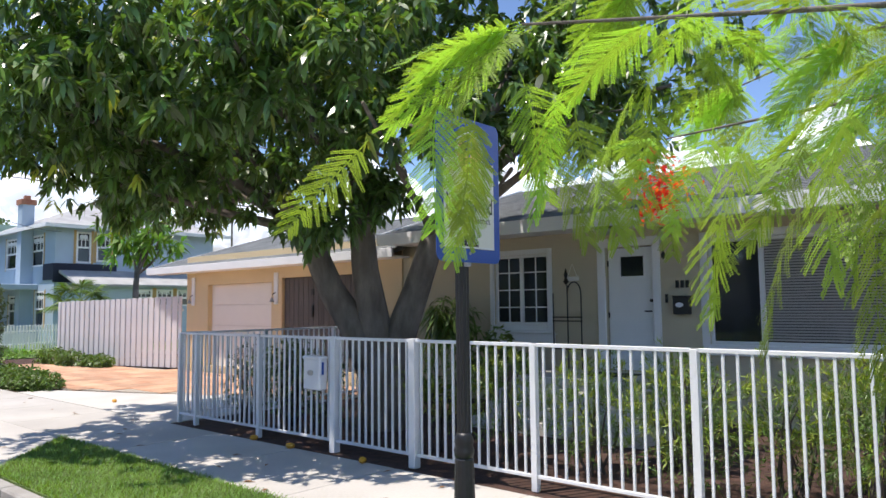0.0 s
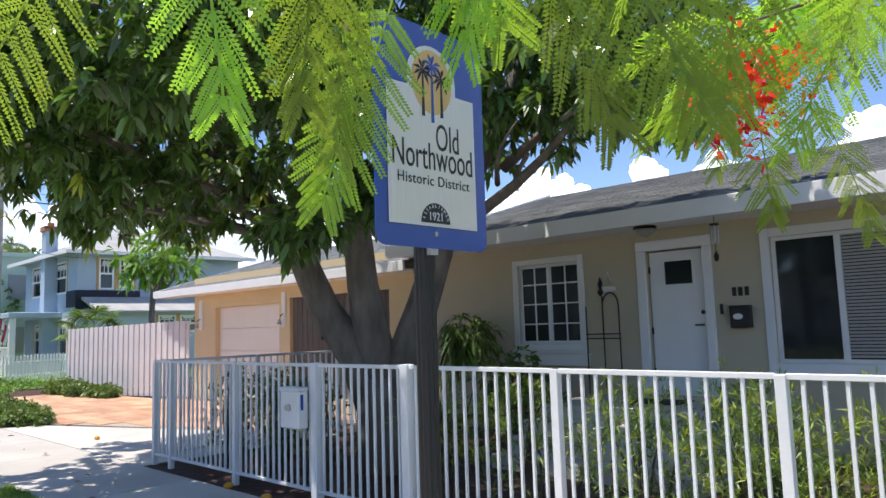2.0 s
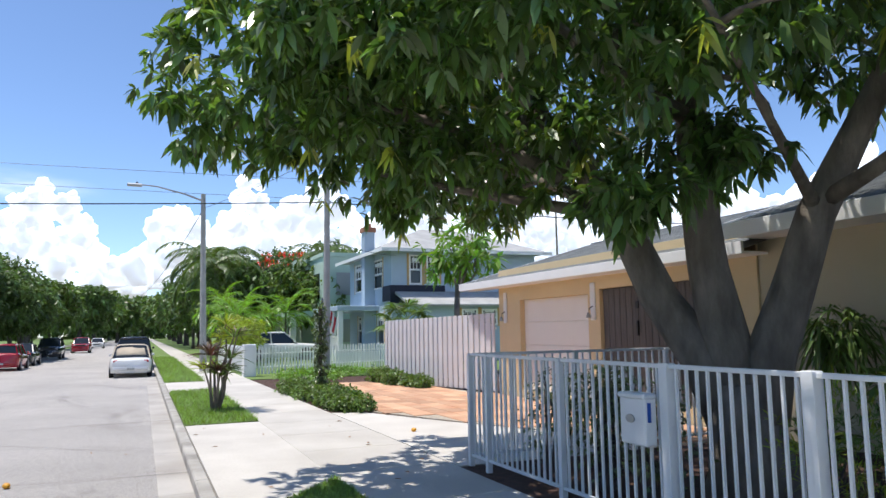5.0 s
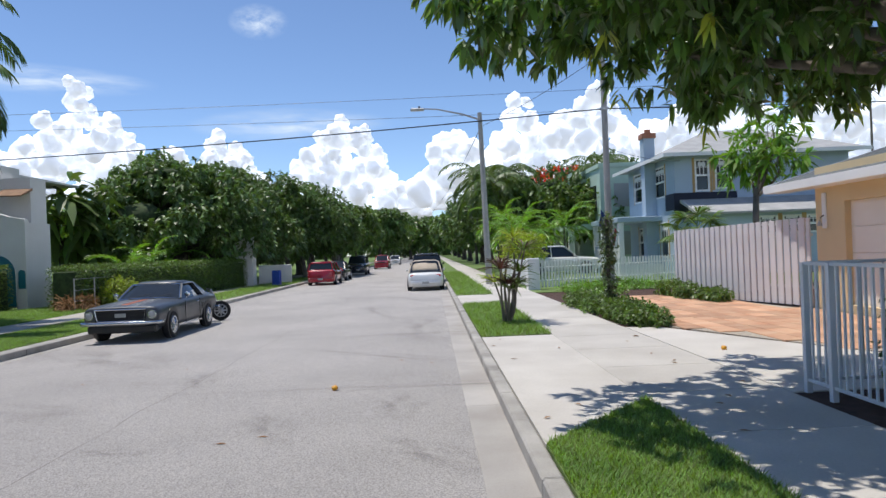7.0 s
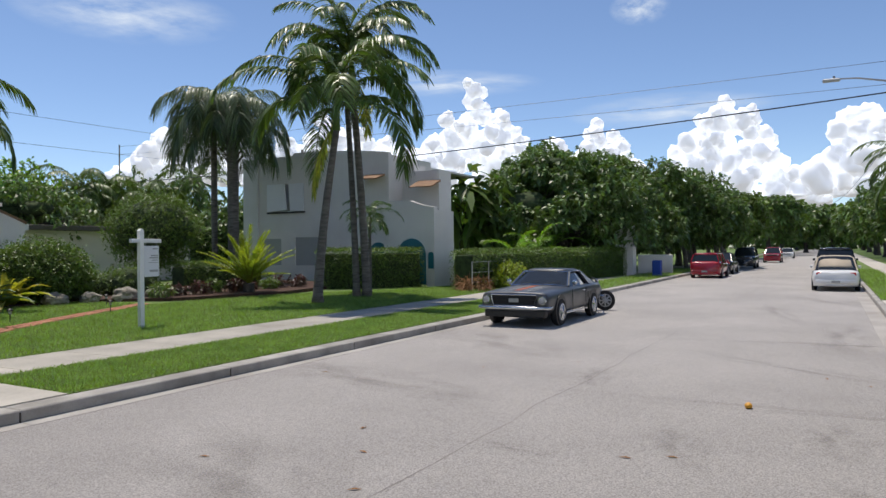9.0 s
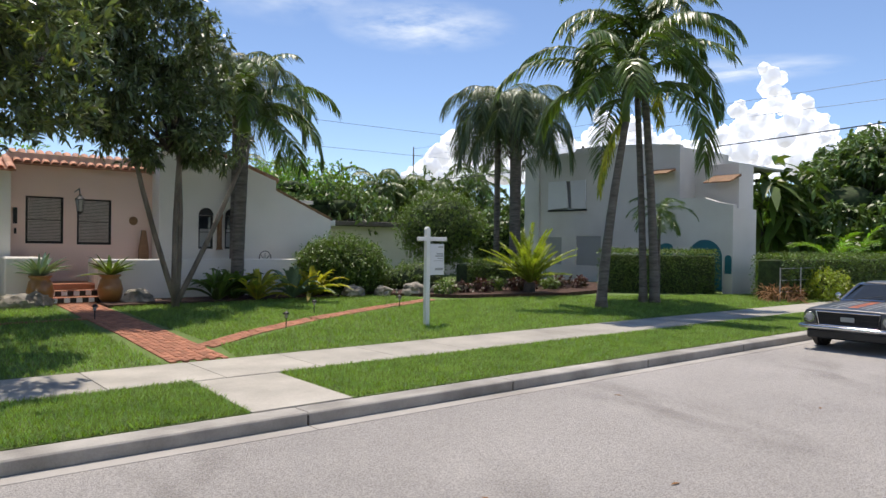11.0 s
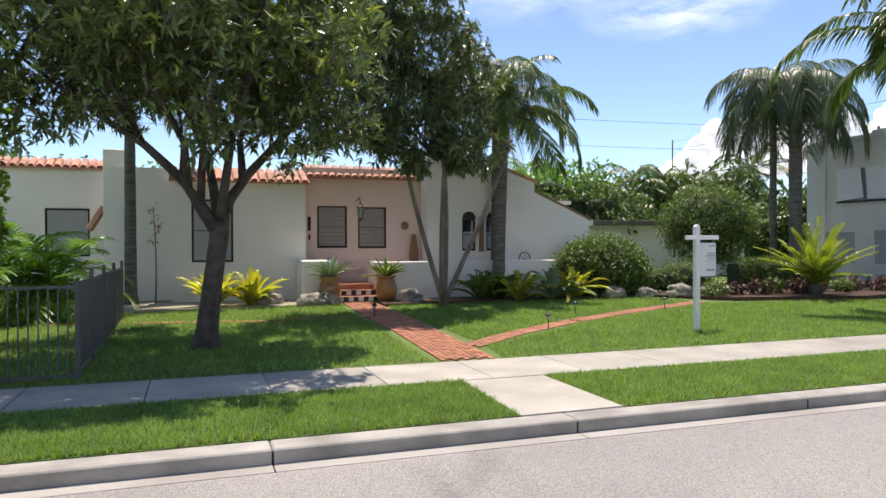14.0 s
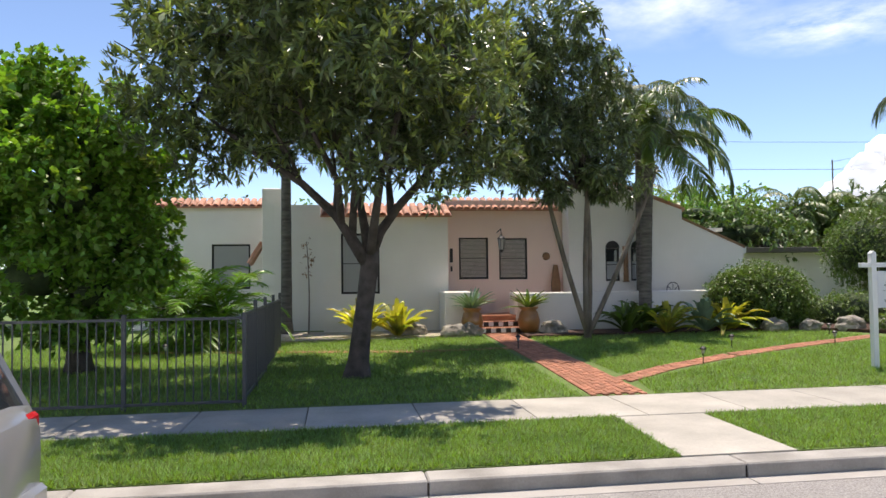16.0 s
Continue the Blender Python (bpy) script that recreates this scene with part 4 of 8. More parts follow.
br = [((-0.85, -0.9, 3.0), (-3.9, -1.8, 4.4), 0.11), ((-1.1, -1.4, 3.5), (-2.2, -4.0, 4.6), 0.11), ((-1.3, -1.8, 4.2), (-4.6, -0.6, 5.2), 0.09),
      ((-0.85, -0.9, 3.05), (-3.2, -3.1, 3.9), 0.09), ((0.0, -0.5, 4.0), (1.4, -3.6, 4.8), 0.1), ((0.1, -0.6, 4.8), (-0.6, -4.2, 5.4), 0.09),
      ((0.7, 0.52, 3.0), (3.8, -0.6, 4.0), 0.10), ((1.4, 1.0, 3.9), (4.2, 1.6, 4.9), 0.08), ((0.68, 0.5, 2.95), (2.2, -2.4, 4.2), 0.08), ((-1.2, -1.5, 3.8), (-4.4, 1.6, 5.4), 0.08)]
for i, (p, q, r) in enumerate(br):
    part("limb", limb(bmesh.new(), p, q, r, 0.025, i, 0.1), "bark", mango, smooth=True)
    for j in range(3):
        g = random.Random(i * 9 + j)
        a = Vector(p).lerp(Vector(q), 0.45 + 0.2 * j)
        part("branch", limb(bmesh.new(), a, a + Vector((g.uniform(-1.2, 1.2), g.uniform(-1.2, 1.2), g.uniform(-0.3, 0.9))), 0.035, 0.01, i * 7 + j, 0.15, 6, 4), "bark", mango, smooth=True)
blobs = [(-2.6, -4.7, 4.9, 1.7, 1.3, 1.3), (-0.6, -4.6, 5.4, 1.5, 1.2, 1.1), (-4.4, -2.6, 5.6, 1.8, 1.6, 1.3), (-3.9, -1.6, 4.3, 1.5, 1.4, 1.1), (-2.0, -3.5, 4.5, 1.6, 1.3, 1.2), (-4.2, 0.6, 5.2, 1.5, 1.5, 1.2), (-2.6, -2.2, 5.8, 2.0, 1.8, 1.3),
         (0.2, -3.4, 5.0, 1.7, 1.4, 1.2), (1.6, -2.2, 4.8, 1.6, 1.5, 1.2), (3.4, -0.2, 4.6, 1.5, 1.4, 1.1), (3.6, 1.4, 5.2, 1.5, 1.4, 1.2),
         (0.4, -1.0, 6.8, 2.4, 2.2, 1.4), (-1.8, 0.6, 6.6, 2.2, 2.0, 1.4), (2.2, 0.8, 6.4, 2.0, 1.8, 1.3), (-0.4, -0.4, 3.9, 1.0, 0.9, 0.9), (0.6, -0.6, 4.2, 1.0, 0.9, 0.9),
         (-3.0, -3.0, 3.9, 0.9, 0.9, 0.7), (-4.9, -0.6, 4.2, 0.9, 0.9, 0.8), (0.8, 1.6, 5.2, 1.6, 1.4, 1.2), (0.3, -1.5, 3.3, 0.6, 0.6, 0.55), (-1.1, -1.7, 3.8, 0.7, 0.7, 0.6)]
crown("crown", blobs, 7800, 10, 0.16, 0.062, "mango", mango, "dense dark green drooping leaves", 0.45, 3, 3, 0.35, 0.3, 0.95, clump=0.34, cover=0.8)
crown("young_leaves", blobs, 110, 10, 0.16, 0.045, "mango_young", mango, "yellow-green young leaves", 0.6, 3, 8, 0.9, 0.1, 0.85)


# ---- royal poinciana overhanging the pavement ----
def poinciana_frond(seed, L=0.46, pairs=13):
    """One twice-feathered leaf along +y, drooping: a stalk, side stalks and many tiny leaflets."""
    g = np.random.default_rng(seed)
    V, F = [], []
    def quad(a, b, c, d):
        k = len(V)
        V.extend([a, b, c, d])
        F.append((k, k + 1, k + 2, k + 3))
    sag = 0.28 + 0.1 * g.random()
    def spine(s):
        return np.array([0.03 * math.sin(3 * s + seed), L * s, -sag * L * s * s])
    for i in range(10):
        a, b = spine(i / 10), spine((i + 1) / 10)
        e = np.array([0.0022, 0, 0])
        quad(a - e, a + e, b + e, b - e)
    for i in range(pairs):
        s = 0.16 + 0.84 * i / (pairs - 1)
        p = spine(s)
        ll = (0.135 if 0.25 < s < 0.8 else 0.10) * (1 - 0.35 * max(0, s - 0.75) * 4 * 0.6)
        for sd in (-1, 1):
            an = radians(62 - 34 * s + g.normal(0, 4))
            d = np.array([sd * math.sin(an), math.cos(an), -0.10 - 0.28 * g.random()])
            d /= np.linalg.norm(d)
            up = np.array([0, 0, 1.0])
            side = np.cross(d, up)
            side /= np.linalg.norm(side)
            e = side * 0.0012
            quad(p - e, p + e, p + d * ll + e, p + d * ll - e)
            m = 19
            for j in range(m):
                q = p + d * ll * (j + 0.8) / m
                q[2] -= 0.10 * ll * ((j / m) ** 2)
                sz = 0.0145 * (1 - 0.45 * (j / m) ** 3)
                for t in (-1, 1):
                    w = side * t + d * 0.42 + up * g.normal(-0.05, 0.12)
                    w /= np.linalg.norm(w)
                    k = d * 0.0046
                    quad(q, q + w * sz * 0.45 - k * 0.7, q + w * sz, q + w * sz * 0.5 + k * 0.9)
    mesh = bpy.data.meshes.new("frond")
    mesh.from_pydata([tuple(v) for v in V], [], F)
    mesh.materials.append(M["poinc"])
    return mesh


FR = [poinciana_frond(i, 0.42 + 0.05 * (i % 3)) for i in range(5)]
poin = thing("poinciana_tree", "royal poinciana with feathery lime green leaves and red blossom", "tree", (3.4, 3.4, 0))
PO = Vector((3.4, 3.4, 0))
part("trunk", tube(bmesh.new(), [(0, 0, -0.1), (0.02, 0.1, 0.8), (-0.1, 0.4, 1.8), (-0.3, 1.0, 2.9), (-0.45, 1.05, 4.2)], [0.24, 0.17, 0.15, 0.13, 0.07], 12), "bark", poin, smooth=True)
boughs = [((3.1, 4.45, 3.0), (0.9, 3.3, 3.02), (-0.62, 1.7, 2.86)), ((3.1, 4.45, 2.9), (1.2, 3.7, 2.95), (-0.9, 3.55, 2.80)), ((3.0, 4.4, 3.5), (1.2, 3.0, 3.45), (-0.6, 2.6, 3.35)),
          ((3.2, 4.5, 2.6), (1.9, 3.3, 2.62), (0.6, 2.1, 2.62)), ((3.0, 4.4, 3.8), (1.0, 4.0, 3.6), (-0.7, 4.3, 3.25)), ((3.2, 4.5, 2.9), (2.2, 3.9, 2.75), (1.1, 3.2, 2.55)), ((3.2, 4.5, 3.0), (2.0, 2.8, 3.0), (0.9, 1.5, 2.85)), ((3.0, 4.4, 3.6), (1.6, 4.6, 3.4), (0.0, 4.4, 2.95)), ((3.1, 4.5, 3.3), (1.8, 3.6, 3.2), (0.2, 3.2, 3.05))]
gp = random.Random(11)
for i, (a, b, c) in enumerate(boughs):
    a, b, c = Vector(a) - PO, Vector(b) - PO, Vector(c) - PO
    pts = [a.lerp(b, t).lerp(b.lerp(c, t), t) for t in [k / 8 for k in range(9)]]
    part("branch", tube(bmesh.new(), pts, [0.03 - 0.0031 * k for k in range(9)], 7), "bark", poin, smooth=True)
    for k in range(1, 9):
        for j in range(6 if k < 8 else 8):
            yaw = gp.uniform(-70, 330) if k < 8 else math.degrees(math.atan2(-(c - b).x, (c - b).y)) + gp.uniform(-55, 55)
            m = Matrix.Translation(pts[k]) @ pose(0, 0, 0, gp.uniform(-38, 8), gp.uniform(-25, 25), yaw)
            m = m @ Matrix.Scale(gp.uniform(0.85, 1.2), 4)
            link("frond", gp.choice(FR), None, poin, m=m)
# sprays over the pavement
SPRAYS = ((-1.2, 1.45, 2.5, 75, -22), (-1.15, 2.12, 2.57, 75, -72), (-0.85, 1.62, 2.6, 35, -42), (-0.85, 1.75, 2.6, 20, -45), (-0.8, 1.5, 2.62, 50, -40), (-0.7, 1.9, 2.6, -10, -50), (-0.6, 1.6, 2.65, 30, -30), (-0.5, 1.9, 2.6, 40, -60),
          (-0.45, 1.7, 2.6, 90, -45), (-0.3, 2.0, 2.6, 10, -40), (-0.2, 1.8, 2.6, 120, -50), (-0.3, 2.6, 2.6, 30, -35), (-0.75, 3.3, 2.6, 30, -40), (-0.7, 3.5, 2.5, -20, -35), (-0.6, 3.4, 2.7, -40, -30), (0.1, 2.6, 2.5, 60, -45), (0.4, 2.2, 2.45, 120, -38),
          (0.5, 1.9, 2.4, 80, -55), (0.7, 2.2, 2.35, 150, -30), (0.9, 2.6, 2.3, 100, -45), (0.3, 2.9, 2.45, 170, -35), (0.8, 2.3, 2.2, 60, -60), (0.6, 2.0, 2.2, 100, -70), (0.5, 2.4, 2.7, 20, -30), (0.1, 2.2, 2.85, 70, -20), (0.9, 2.1, 2.6, 40, -45), (0.45, 1.75, 2.15, 60, -65), (0.45, 1.65, 2.38, 70, -62), (0.35, 1.75, 2.25, 110, -55), (0.55, 1.8, 2.28, 30, -60), (0.2, 1.7, 2.33, 80, -50), (0.7, 2.0, 2.1, 90, -58), (0.85, 2.2, 2.0, 120, -50))
for x, y, z, yaw, rx in SPRAYS:
    link("frond", gp.choice(FR), None, poin, m=pose(x - PO.x, y - PO.y, z, rx, gp.uniform(-20, 20), yaw) @ Matrix.Scale(1.05, 4))


def blossom(name, c, n, r, parent, seed):
    g = np.random.default_rng(seed)
    base = np.array(c) + g.normal(0, r, (n, 3))
    V, F = leaf_arrays(base, unit(g.normal(size=(n, 3))), np.full(n, 0.034), np.full(n, 0.022), 0.2, 2, g)
    return quick(name, V, F, "red", parent, "scarlet blossom")


blossom("blossom", (-0.8 - PO.x, 3.22 - PO.y, 2.47), 230, 0.075, poin, 4)
blossom("blossom", (-0.84 - PO.x, 3.22 - PO.y, 2.35), 45, 0.03, poin, 6)
blossom("blossom", (0.35 - PO.x, 3.3 - PO.y, 2.72), 60, 0.05, poin, 5)


# ---- foliage kinds ----
def shrub(name, label, cat, at, blobs, whorls, per, L, W, material, seed=1, droop=0.3, inner=0.6, down=0.0, stems=4, group="", n=2):
    """A bush: stems from the ground and whorls of leaves."""
    t = thing(name, label, cat, at, group=group)
    bm = bmesh.new()
    g = random.Random(seed)
    for i in range(stems):
        b = blobs[g.randrange(len(blobs))]
        limb(bm, (g.uniform(-0.1, 0.1) + b[0] * 0.4, g.uniform(-0.1, 0.1) + b[1] * 0.4, -0.05), (b[0] + g.uniform(-0.5, 0.5) * b[3], b[1] + g.uniform(-0.5, 0.5) * b[4], b[2] + b[5] * 0.5), 0.02, 0.006, seed + i, 0.1, 5, 3)
    part("stem", bm, "dbark", t)
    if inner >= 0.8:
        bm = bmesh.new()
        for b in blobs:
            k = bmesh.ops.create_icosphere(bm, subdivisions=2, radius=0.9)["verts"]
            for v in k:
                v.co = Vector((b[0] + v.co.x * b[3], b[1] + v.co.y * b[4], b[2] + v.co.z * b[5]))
        part("core", bm, "inner_shade", t, "dark filler with the inner shade in its colour")
    crown("leaves", blobs, whorls, per, L, W, material, t, "", droop, n, seed, inner, down)
    return t


def hedge(name, label, x0, y0, x1, y1, z0, z1, thick, density, L, material, seed):
    """A clipped hedge: a core coloured dark as inner shade and a dense skin of small leaves on top and sides."""
    t = thing(name, label, "hedge", (x0, y0, z0), math.degrees(math.atan2(y1 - y0, x1 - x0)))
    n = math.hypot(x1 - x0, y1 - y0)
    h = z1 - z0
    part("core", boxes((0.12, -thick / 2 + 0.12, -0.1, n - 0.12, thick / 2 - 0.12, h - 0.14), bevel=0.05), "inner_shade", t, "dark filler with the hedge's inner shade in its colour")
    g = np.random.default_rng(seed)
    N = int(density * (n * h * 2 + n * thick))
    u = g.random(N)
    face = g.choice(3, N, p=np.array([n * h, n * h, n * thick]) / (n * h * 2 + n * thick))
    x = g.random(N) * n
    y = np.where(face == 0, -thick / 2, np.where(face == 1, thick / 2, (u - 0.5) * thick)) + g.normal(0, 0.05, N)
    z = np.where(face == 2, h, u * h) + g.normal(0, 0.05, N)
    way = np.column_stack([g.normal(0, 0.6, N), np.where(face == 0, -0.5, np.where(face == 1, 0.5, 0)) + g.normal(0, 0.5, N), np.where(face == 2, 0.8, 0.1) + g.normal(0, 0.4, N)])
    V, F = leaf_arrays(np.column_stack([x, y, z]), unit(way), np.full(N, L), np.full(N, L * 0.5), 0.2, 2, g)
    quick("leaves", V, F, material, t)
    return t


def frond_mesh(name, L, ll, n, rise, arc, material, seed, vee=0.2, hang=0.8, wid=0.045):
    """A feather palm frond along +y: it leaves the crown at rise degrees and bends over by arc; its leaflets, of length ll, hang."""
    g = np.random.default_rng(seed)
    k = 160
    an = np.radians(np.maximum(rise - arc * np.linspace(0, 1, k) ** 1.25, -86))
    line = np.column_stack([0.02 * L * np.sin(np.linspace(0, 3, k) + seed), np.cumsum(np.cos(an)) * L / k, np.cumsum(np.sin(an)) * L / k])
    def sp(s):
        q = np.clip(s, 0, 1) * (k - 1)
        return np.column_stack([np.interp(q, np.arange(k), line[:, i]) for i in range(3)])
    s = np.linspace(0.17, 0.985, n)
    P = sp(s)
    T = unit(sp(s + 0.012) - sp(s - 0.012))
    base = np.repeat(P, 2, 0)
    sgn = np.tile([-1.0, 1.0], n)
    t2 = np.repeat(T, 2, 0)
    way = t2 * (0.5 + 0.7 * np.repeat(s, 2)[:, None] ** 2) + np.column_stack([sgn, np.zeros(2 * n), np.zeros(2 * n)]) * 0.9 + np.array([0, 0, 1.0]) * vee * (0.3 + 0.9 * g.random((2 * n, 1)))
    way = unit(way + g.normal(0, 0.07, way.shape))
    le = np.repeat(ll * np.sin(np.pi * (0.2 + 0.72 * s)) ** 0.6, 2) * (1 + g.normal(0, 0.07, 2 * n))
    V, F = leaf_arrays(base, way, le, np.full(2 * n, wid), hang, 3, g, [0.5, 1.0, 0.7, 0.05])
    r = np.linspace(0, 1, 15)
    R = sp(r)
    w = 0.036 * (1 - 0.85 * r) * (L / 3) ** 0.5
    off = len(V)
    e = np.column_stack([w, 0 * w, 0 * w])
    low = np.column_stack([0 * w, 0 * w, -w])
    rv = np.stack([R - e, R + low, R + e], 1).reshape(-1, 3)
    rf = np.array([q for i in range(14) for q in ([off + 3 * i, off + 3 * i + 1, off + 3 * i + 4, off + 3 * i + 3], [off + 3 * i + 1, off + 3 * i + 2, off + 3 * i + 5, off + 3 * i + 4])])
    ob = quick(name, np.vstack([V, rv]), np.vstack([F, rf]), material)
    mesh = ob.data
    bpy.data.objects.remove(ob)
    return mesh


def fronds_of(rises, L, ll, n, arc, material, seed, vee, hang, wid):
    """Fronds of one kind, from the hanging to the upright ones, as (rise, mesh)."""
    return [(r, frond_mesh("frond", L * (0.9 + 0.1 * (i % 3)), ll, n, r, arc * (1.0 if r > 0 else 0.6), material, seed + i, vee, hang, wid)) for i, r in enumerate(rises)]


PALM = fronds_of((-40, -10, 15, 32, 46, 58, 68, 78, 86), 3.1, 0.56, 72, 112, "palm", 1, 0.25, 0.75, 0.05)
OLD = fronds_of((-62,), 2.9, 0.5, 60, 40, "brom", 15, 0.0, 0.6, 0.045)
QUEEN = fronds_of((-30, 0, 20, 38, 52, 64, 75, 86), 3.0, 0.82, 84, 135, "grey_palm", 30, 0.3, 1.25, 0.03)
SMALL = fronds_of((-20, 10, 35, 60, 80), 1.25, 0.34, 30, 95, "palm", 50, 0.3, 0.4, 0.032)
CYCAD = fronds_of((30, 42, 52, 62, 72, 84), 1.6, 0.21, 60, 32, "lime", 60, 0.5, 0.1, 0.02)
ARECA = fronds_of((10, 35, 55, 70, 82), 1.7, 0.42, 30, 85, "bright_leaf", 70, 0.4, 0.35, 0.038)


def palm(name, label, at, top, r0, r1, fronds, meshes, scale=1.0, seed=1, lean=(0, 0), shaft=0.0, skirt=0.0, lo=-30, hi=70, trunk_mat="palmbark", group="", old=0):
    t = thing(name, label, "palm", at, group=group)
    k = 14
    pts = [(lean[0] * (i / k) ** 1.4, lean[1] * (i / k) ** 1.4, -0.1 + (top + 0.1) * i / k) for i in range(k + 1)]
    rr = [(r0 + (r1 - r0) * (i / k) ** 0.7) * (1.0 + 0.04 * (i % 2)) for i in range(k + 1)]
    rr[0] *= 1.35
    part("trunk", tube(bmesh.new(), pts, rr, 12), trunk_mat, t, smooth=True)
    T = Vector(pts[-1])
    if shaft:
        part("crownshaft", tube(bmesh.new(), [T, T + Vector((0, 0, shaft * 0.5)), T + Vector((0, 0, shaft))], [r1 * 1.3, r1 * 1.1, r1 * 0.5], 12), "hedge_leaf", t, "smooth green crownshaft", smooth=True)
    if skirt:
        bm = bmesh.new()
        g0 = random.Random(seed)
        for i in range(26):
            a = i * 2.4
            limb(bm, T + Vector((math.cos(a) * r1, math.sin(a) * r1, -skirt * (i % 7) / 7)), T + Vector((math.cos(a) * r1 * 2.4, math.sin(a) * r1 * 2.4, -skirt * (i % 7) / 7 + 0.35)), 0.06, 0.02, i, 0.05, 5, 2)
        part("boots", bm, "dbark", t, "old leaf bases")
    g = random.Random(seed)
    for i in range(fronds):
        el = lo + (hi - lo) * ((i + 0.5) / fronds) ** 0.85
        rise, mesh = min(meshes, key=lambda q: abs(q[0] - el))
        m = Matrix.Translation(T + Vector((0, 0, shaft * 0.9))) @ pose(0, 0, 0, g.uniform(-7, 7), g.uniform(-10, 10), i * 137.5 + g.uniform(-18, 18))
        link("frond", mesh, None, t, m=m @ Matrix.Scale(scale * g.uniform(0.88, 1.1), 4))
    for i in range(old):
        link("frond", OLD[0][1], None, t, "yellowing hanging frond", m=Matrix.Translation(T + Vector((0, 0, shaft * 0.5))) @ pose(0, 0, 0, 0, 0, 200 + i * 150) @ Matrix.Scale(scale * 0.8, 4))
    return t


def rosette(name, label, at, n, L, W, material, seed, lift=55, droop=0.8, cat="plant", group=""):
    """Strap leaves from one crown."""
    g = np.random.default_rng(seed)
    t = thing(name, label, cat, at, group=group)
    a = np.arange(n) * 2.4 + g.normal(0, 0.2, n)
    e = np.radians(lift + g.normal(0, 14, n) + 24 * (np.arange(n) / n - 0.5))
    way = np.column_stack([np.cos(a) * np.cos(e), np.sin(a) * np.cos(e), np.sin(e)])
    base = np.column_stack([np.cos(a) * 0.05, np.sin(a) * 0.05, np.full(n, 0.0)])
    le = L * (0.75 + 0.5 * g.random(n))
    side = unit(np.cross(way, np.array([0, 0, 1.0])))
    V, F = [], []
    for i in range(n):
        k = len(V)
        for j in range(6):
            s = j / 5
            c = base[i] + way[i] * le[i] * s - np.array([0, 0, droop * le[i] * s ** 2.2])
            w = W * (0.55, 0.9, 1.0, 0.85, 0.55, 0.05)[j] / 2
            V += [c - side[i] * w + np.array([0, 0, w * 0.5]), c - np.array([0, 0, w * 0.3]), c + side[i] * w + np.array([0, 0, w * 0.5])]
        for j in range(5):
            b = k + 3 * j
            F += [(b, b + 1, b + 4, b + 3), (b + 1, b + 2, b + 5, b + 4)]
    quick("leaves", np.array(V), np.array(F), material, t)
    return t


def broad_tree(name, label, at, height, trunk_r, blobs, whorls, per, L, W, material, seed=1, bark="dbark", droop=0.35, fork=0.35, inner=0.5, down=0.1, n=2, spread=0.9, bend=0.05, clump=0.0, cover=0.75, core=0.0):
    t = thing(name, label, "tree", at)
    g = random.Random(seed)
    f = height * fork
    part("trunk", tube(bmesh.new(), [(0, 0, -0.1), (bend * 0.05, 0.02, f * 0.12), (bend * 0.2, 0.02, f * 0.35), (bend * 0.75, -0.05, f * 0.7), (bend, 0, f)], [trunk_r * 1.7, trunk_r * 1.25, trunk_r, trunk_r * 0.92, trunk_r * 0.8], 12), bark, t, smooth=True)
    for i, b in enumerate(blobs):
        e = Vector(b[:3])
        part("limb", limb(bmesh.new(), (bend, 0, f * 0.92), e, trunk_r * 0.55, 0.02, seed + i, 0.14, 7), bark, t, smooth=True)
        bm = bmesh.new()
        for j in range(4):
            a = Vector((bend, 0, f)).lerp(e, g.uniform(0.5, 0.95))
            limb(bm, a, e + Vector((g.uniform(-1, 1) * b[3], g.uniform(-1, 1) * b[4], g.uniform(-0.7, 0.8) * b[5])), trunk_r * 0.16, 0.008, seed * 3 + j, 0.15, 5, 3)
        part("branch", bm, bark, t)["kind"] = "stuff"
    if core:
        leafy_core(blobs, core, t)
    crown("crown", blobs, whorls, per, L, W, material, t, "", droop, n, seed, inner, down, spread, clump=clump, cover=cover)
    return t


# ---- the pink and white house across the street ----
PY = -22.0
ph = thing("stucco_house", "white and pink stucco house with red barrel tile roof edges", "house")
PW = [(-8.6, -7.65, 1.79, 3.11), (-9.88, -8.95, 1.77, 3.09)]
bm = wall_x(bmesh.new(), -11.05, -7.2, PY - 0.9, PY - 0.65, -0.2, 4.3, PW)
part("porch_wall", bm, "pink", ph, "pink stucco wall of the recessed porch")
bm = wall_x(bmesh.new(), -7.2, -3.43, PY - 0.25, PY, -0.2, 3.75, [(-5.1, -3.95, 1.4, 3.22)])
part("wall_front", bm, "offwhite", ph, "off-white stucco wall")
bm = bmesh.new()
box(bm, -7.2, PY - 0.9, -0.2, -6.95, PY - 0.25, 3.75)
box(bm, -3.68, -30, -0.2, -3.43, PY - 0.25, 3.75)
part("wall_side", bm, "offwhite", ph)
AW = [(-12.72, -12.25, 1.68, 2.72), (-13.6, -13.1, 1.68, 2.72)]
bm = wall_x(bmesh.new(), -14.86, -11.05, PY - 0.25, PY, -0.2, 3.75, AW)
slab(bm, [(-14.86, 3.75), (-11.05, 3.75), (-11.05, 4.6), (-12.6, 4.75), (-14.86, 3.95)], "y", PY - 0.25, PY)
part("gable_wall", bm, "offwhite", ph, "off-white gabled wall")
part("wing_wall", slab(bmesh.new(), [(-17.0, -0.2), (-14.86, -0.2), (-14.86, 3.65), (-17.0, 2.72)], "y", PY - 0.3, PY - 0.05), "offwhite", ph, "wing wall with a sloping top")
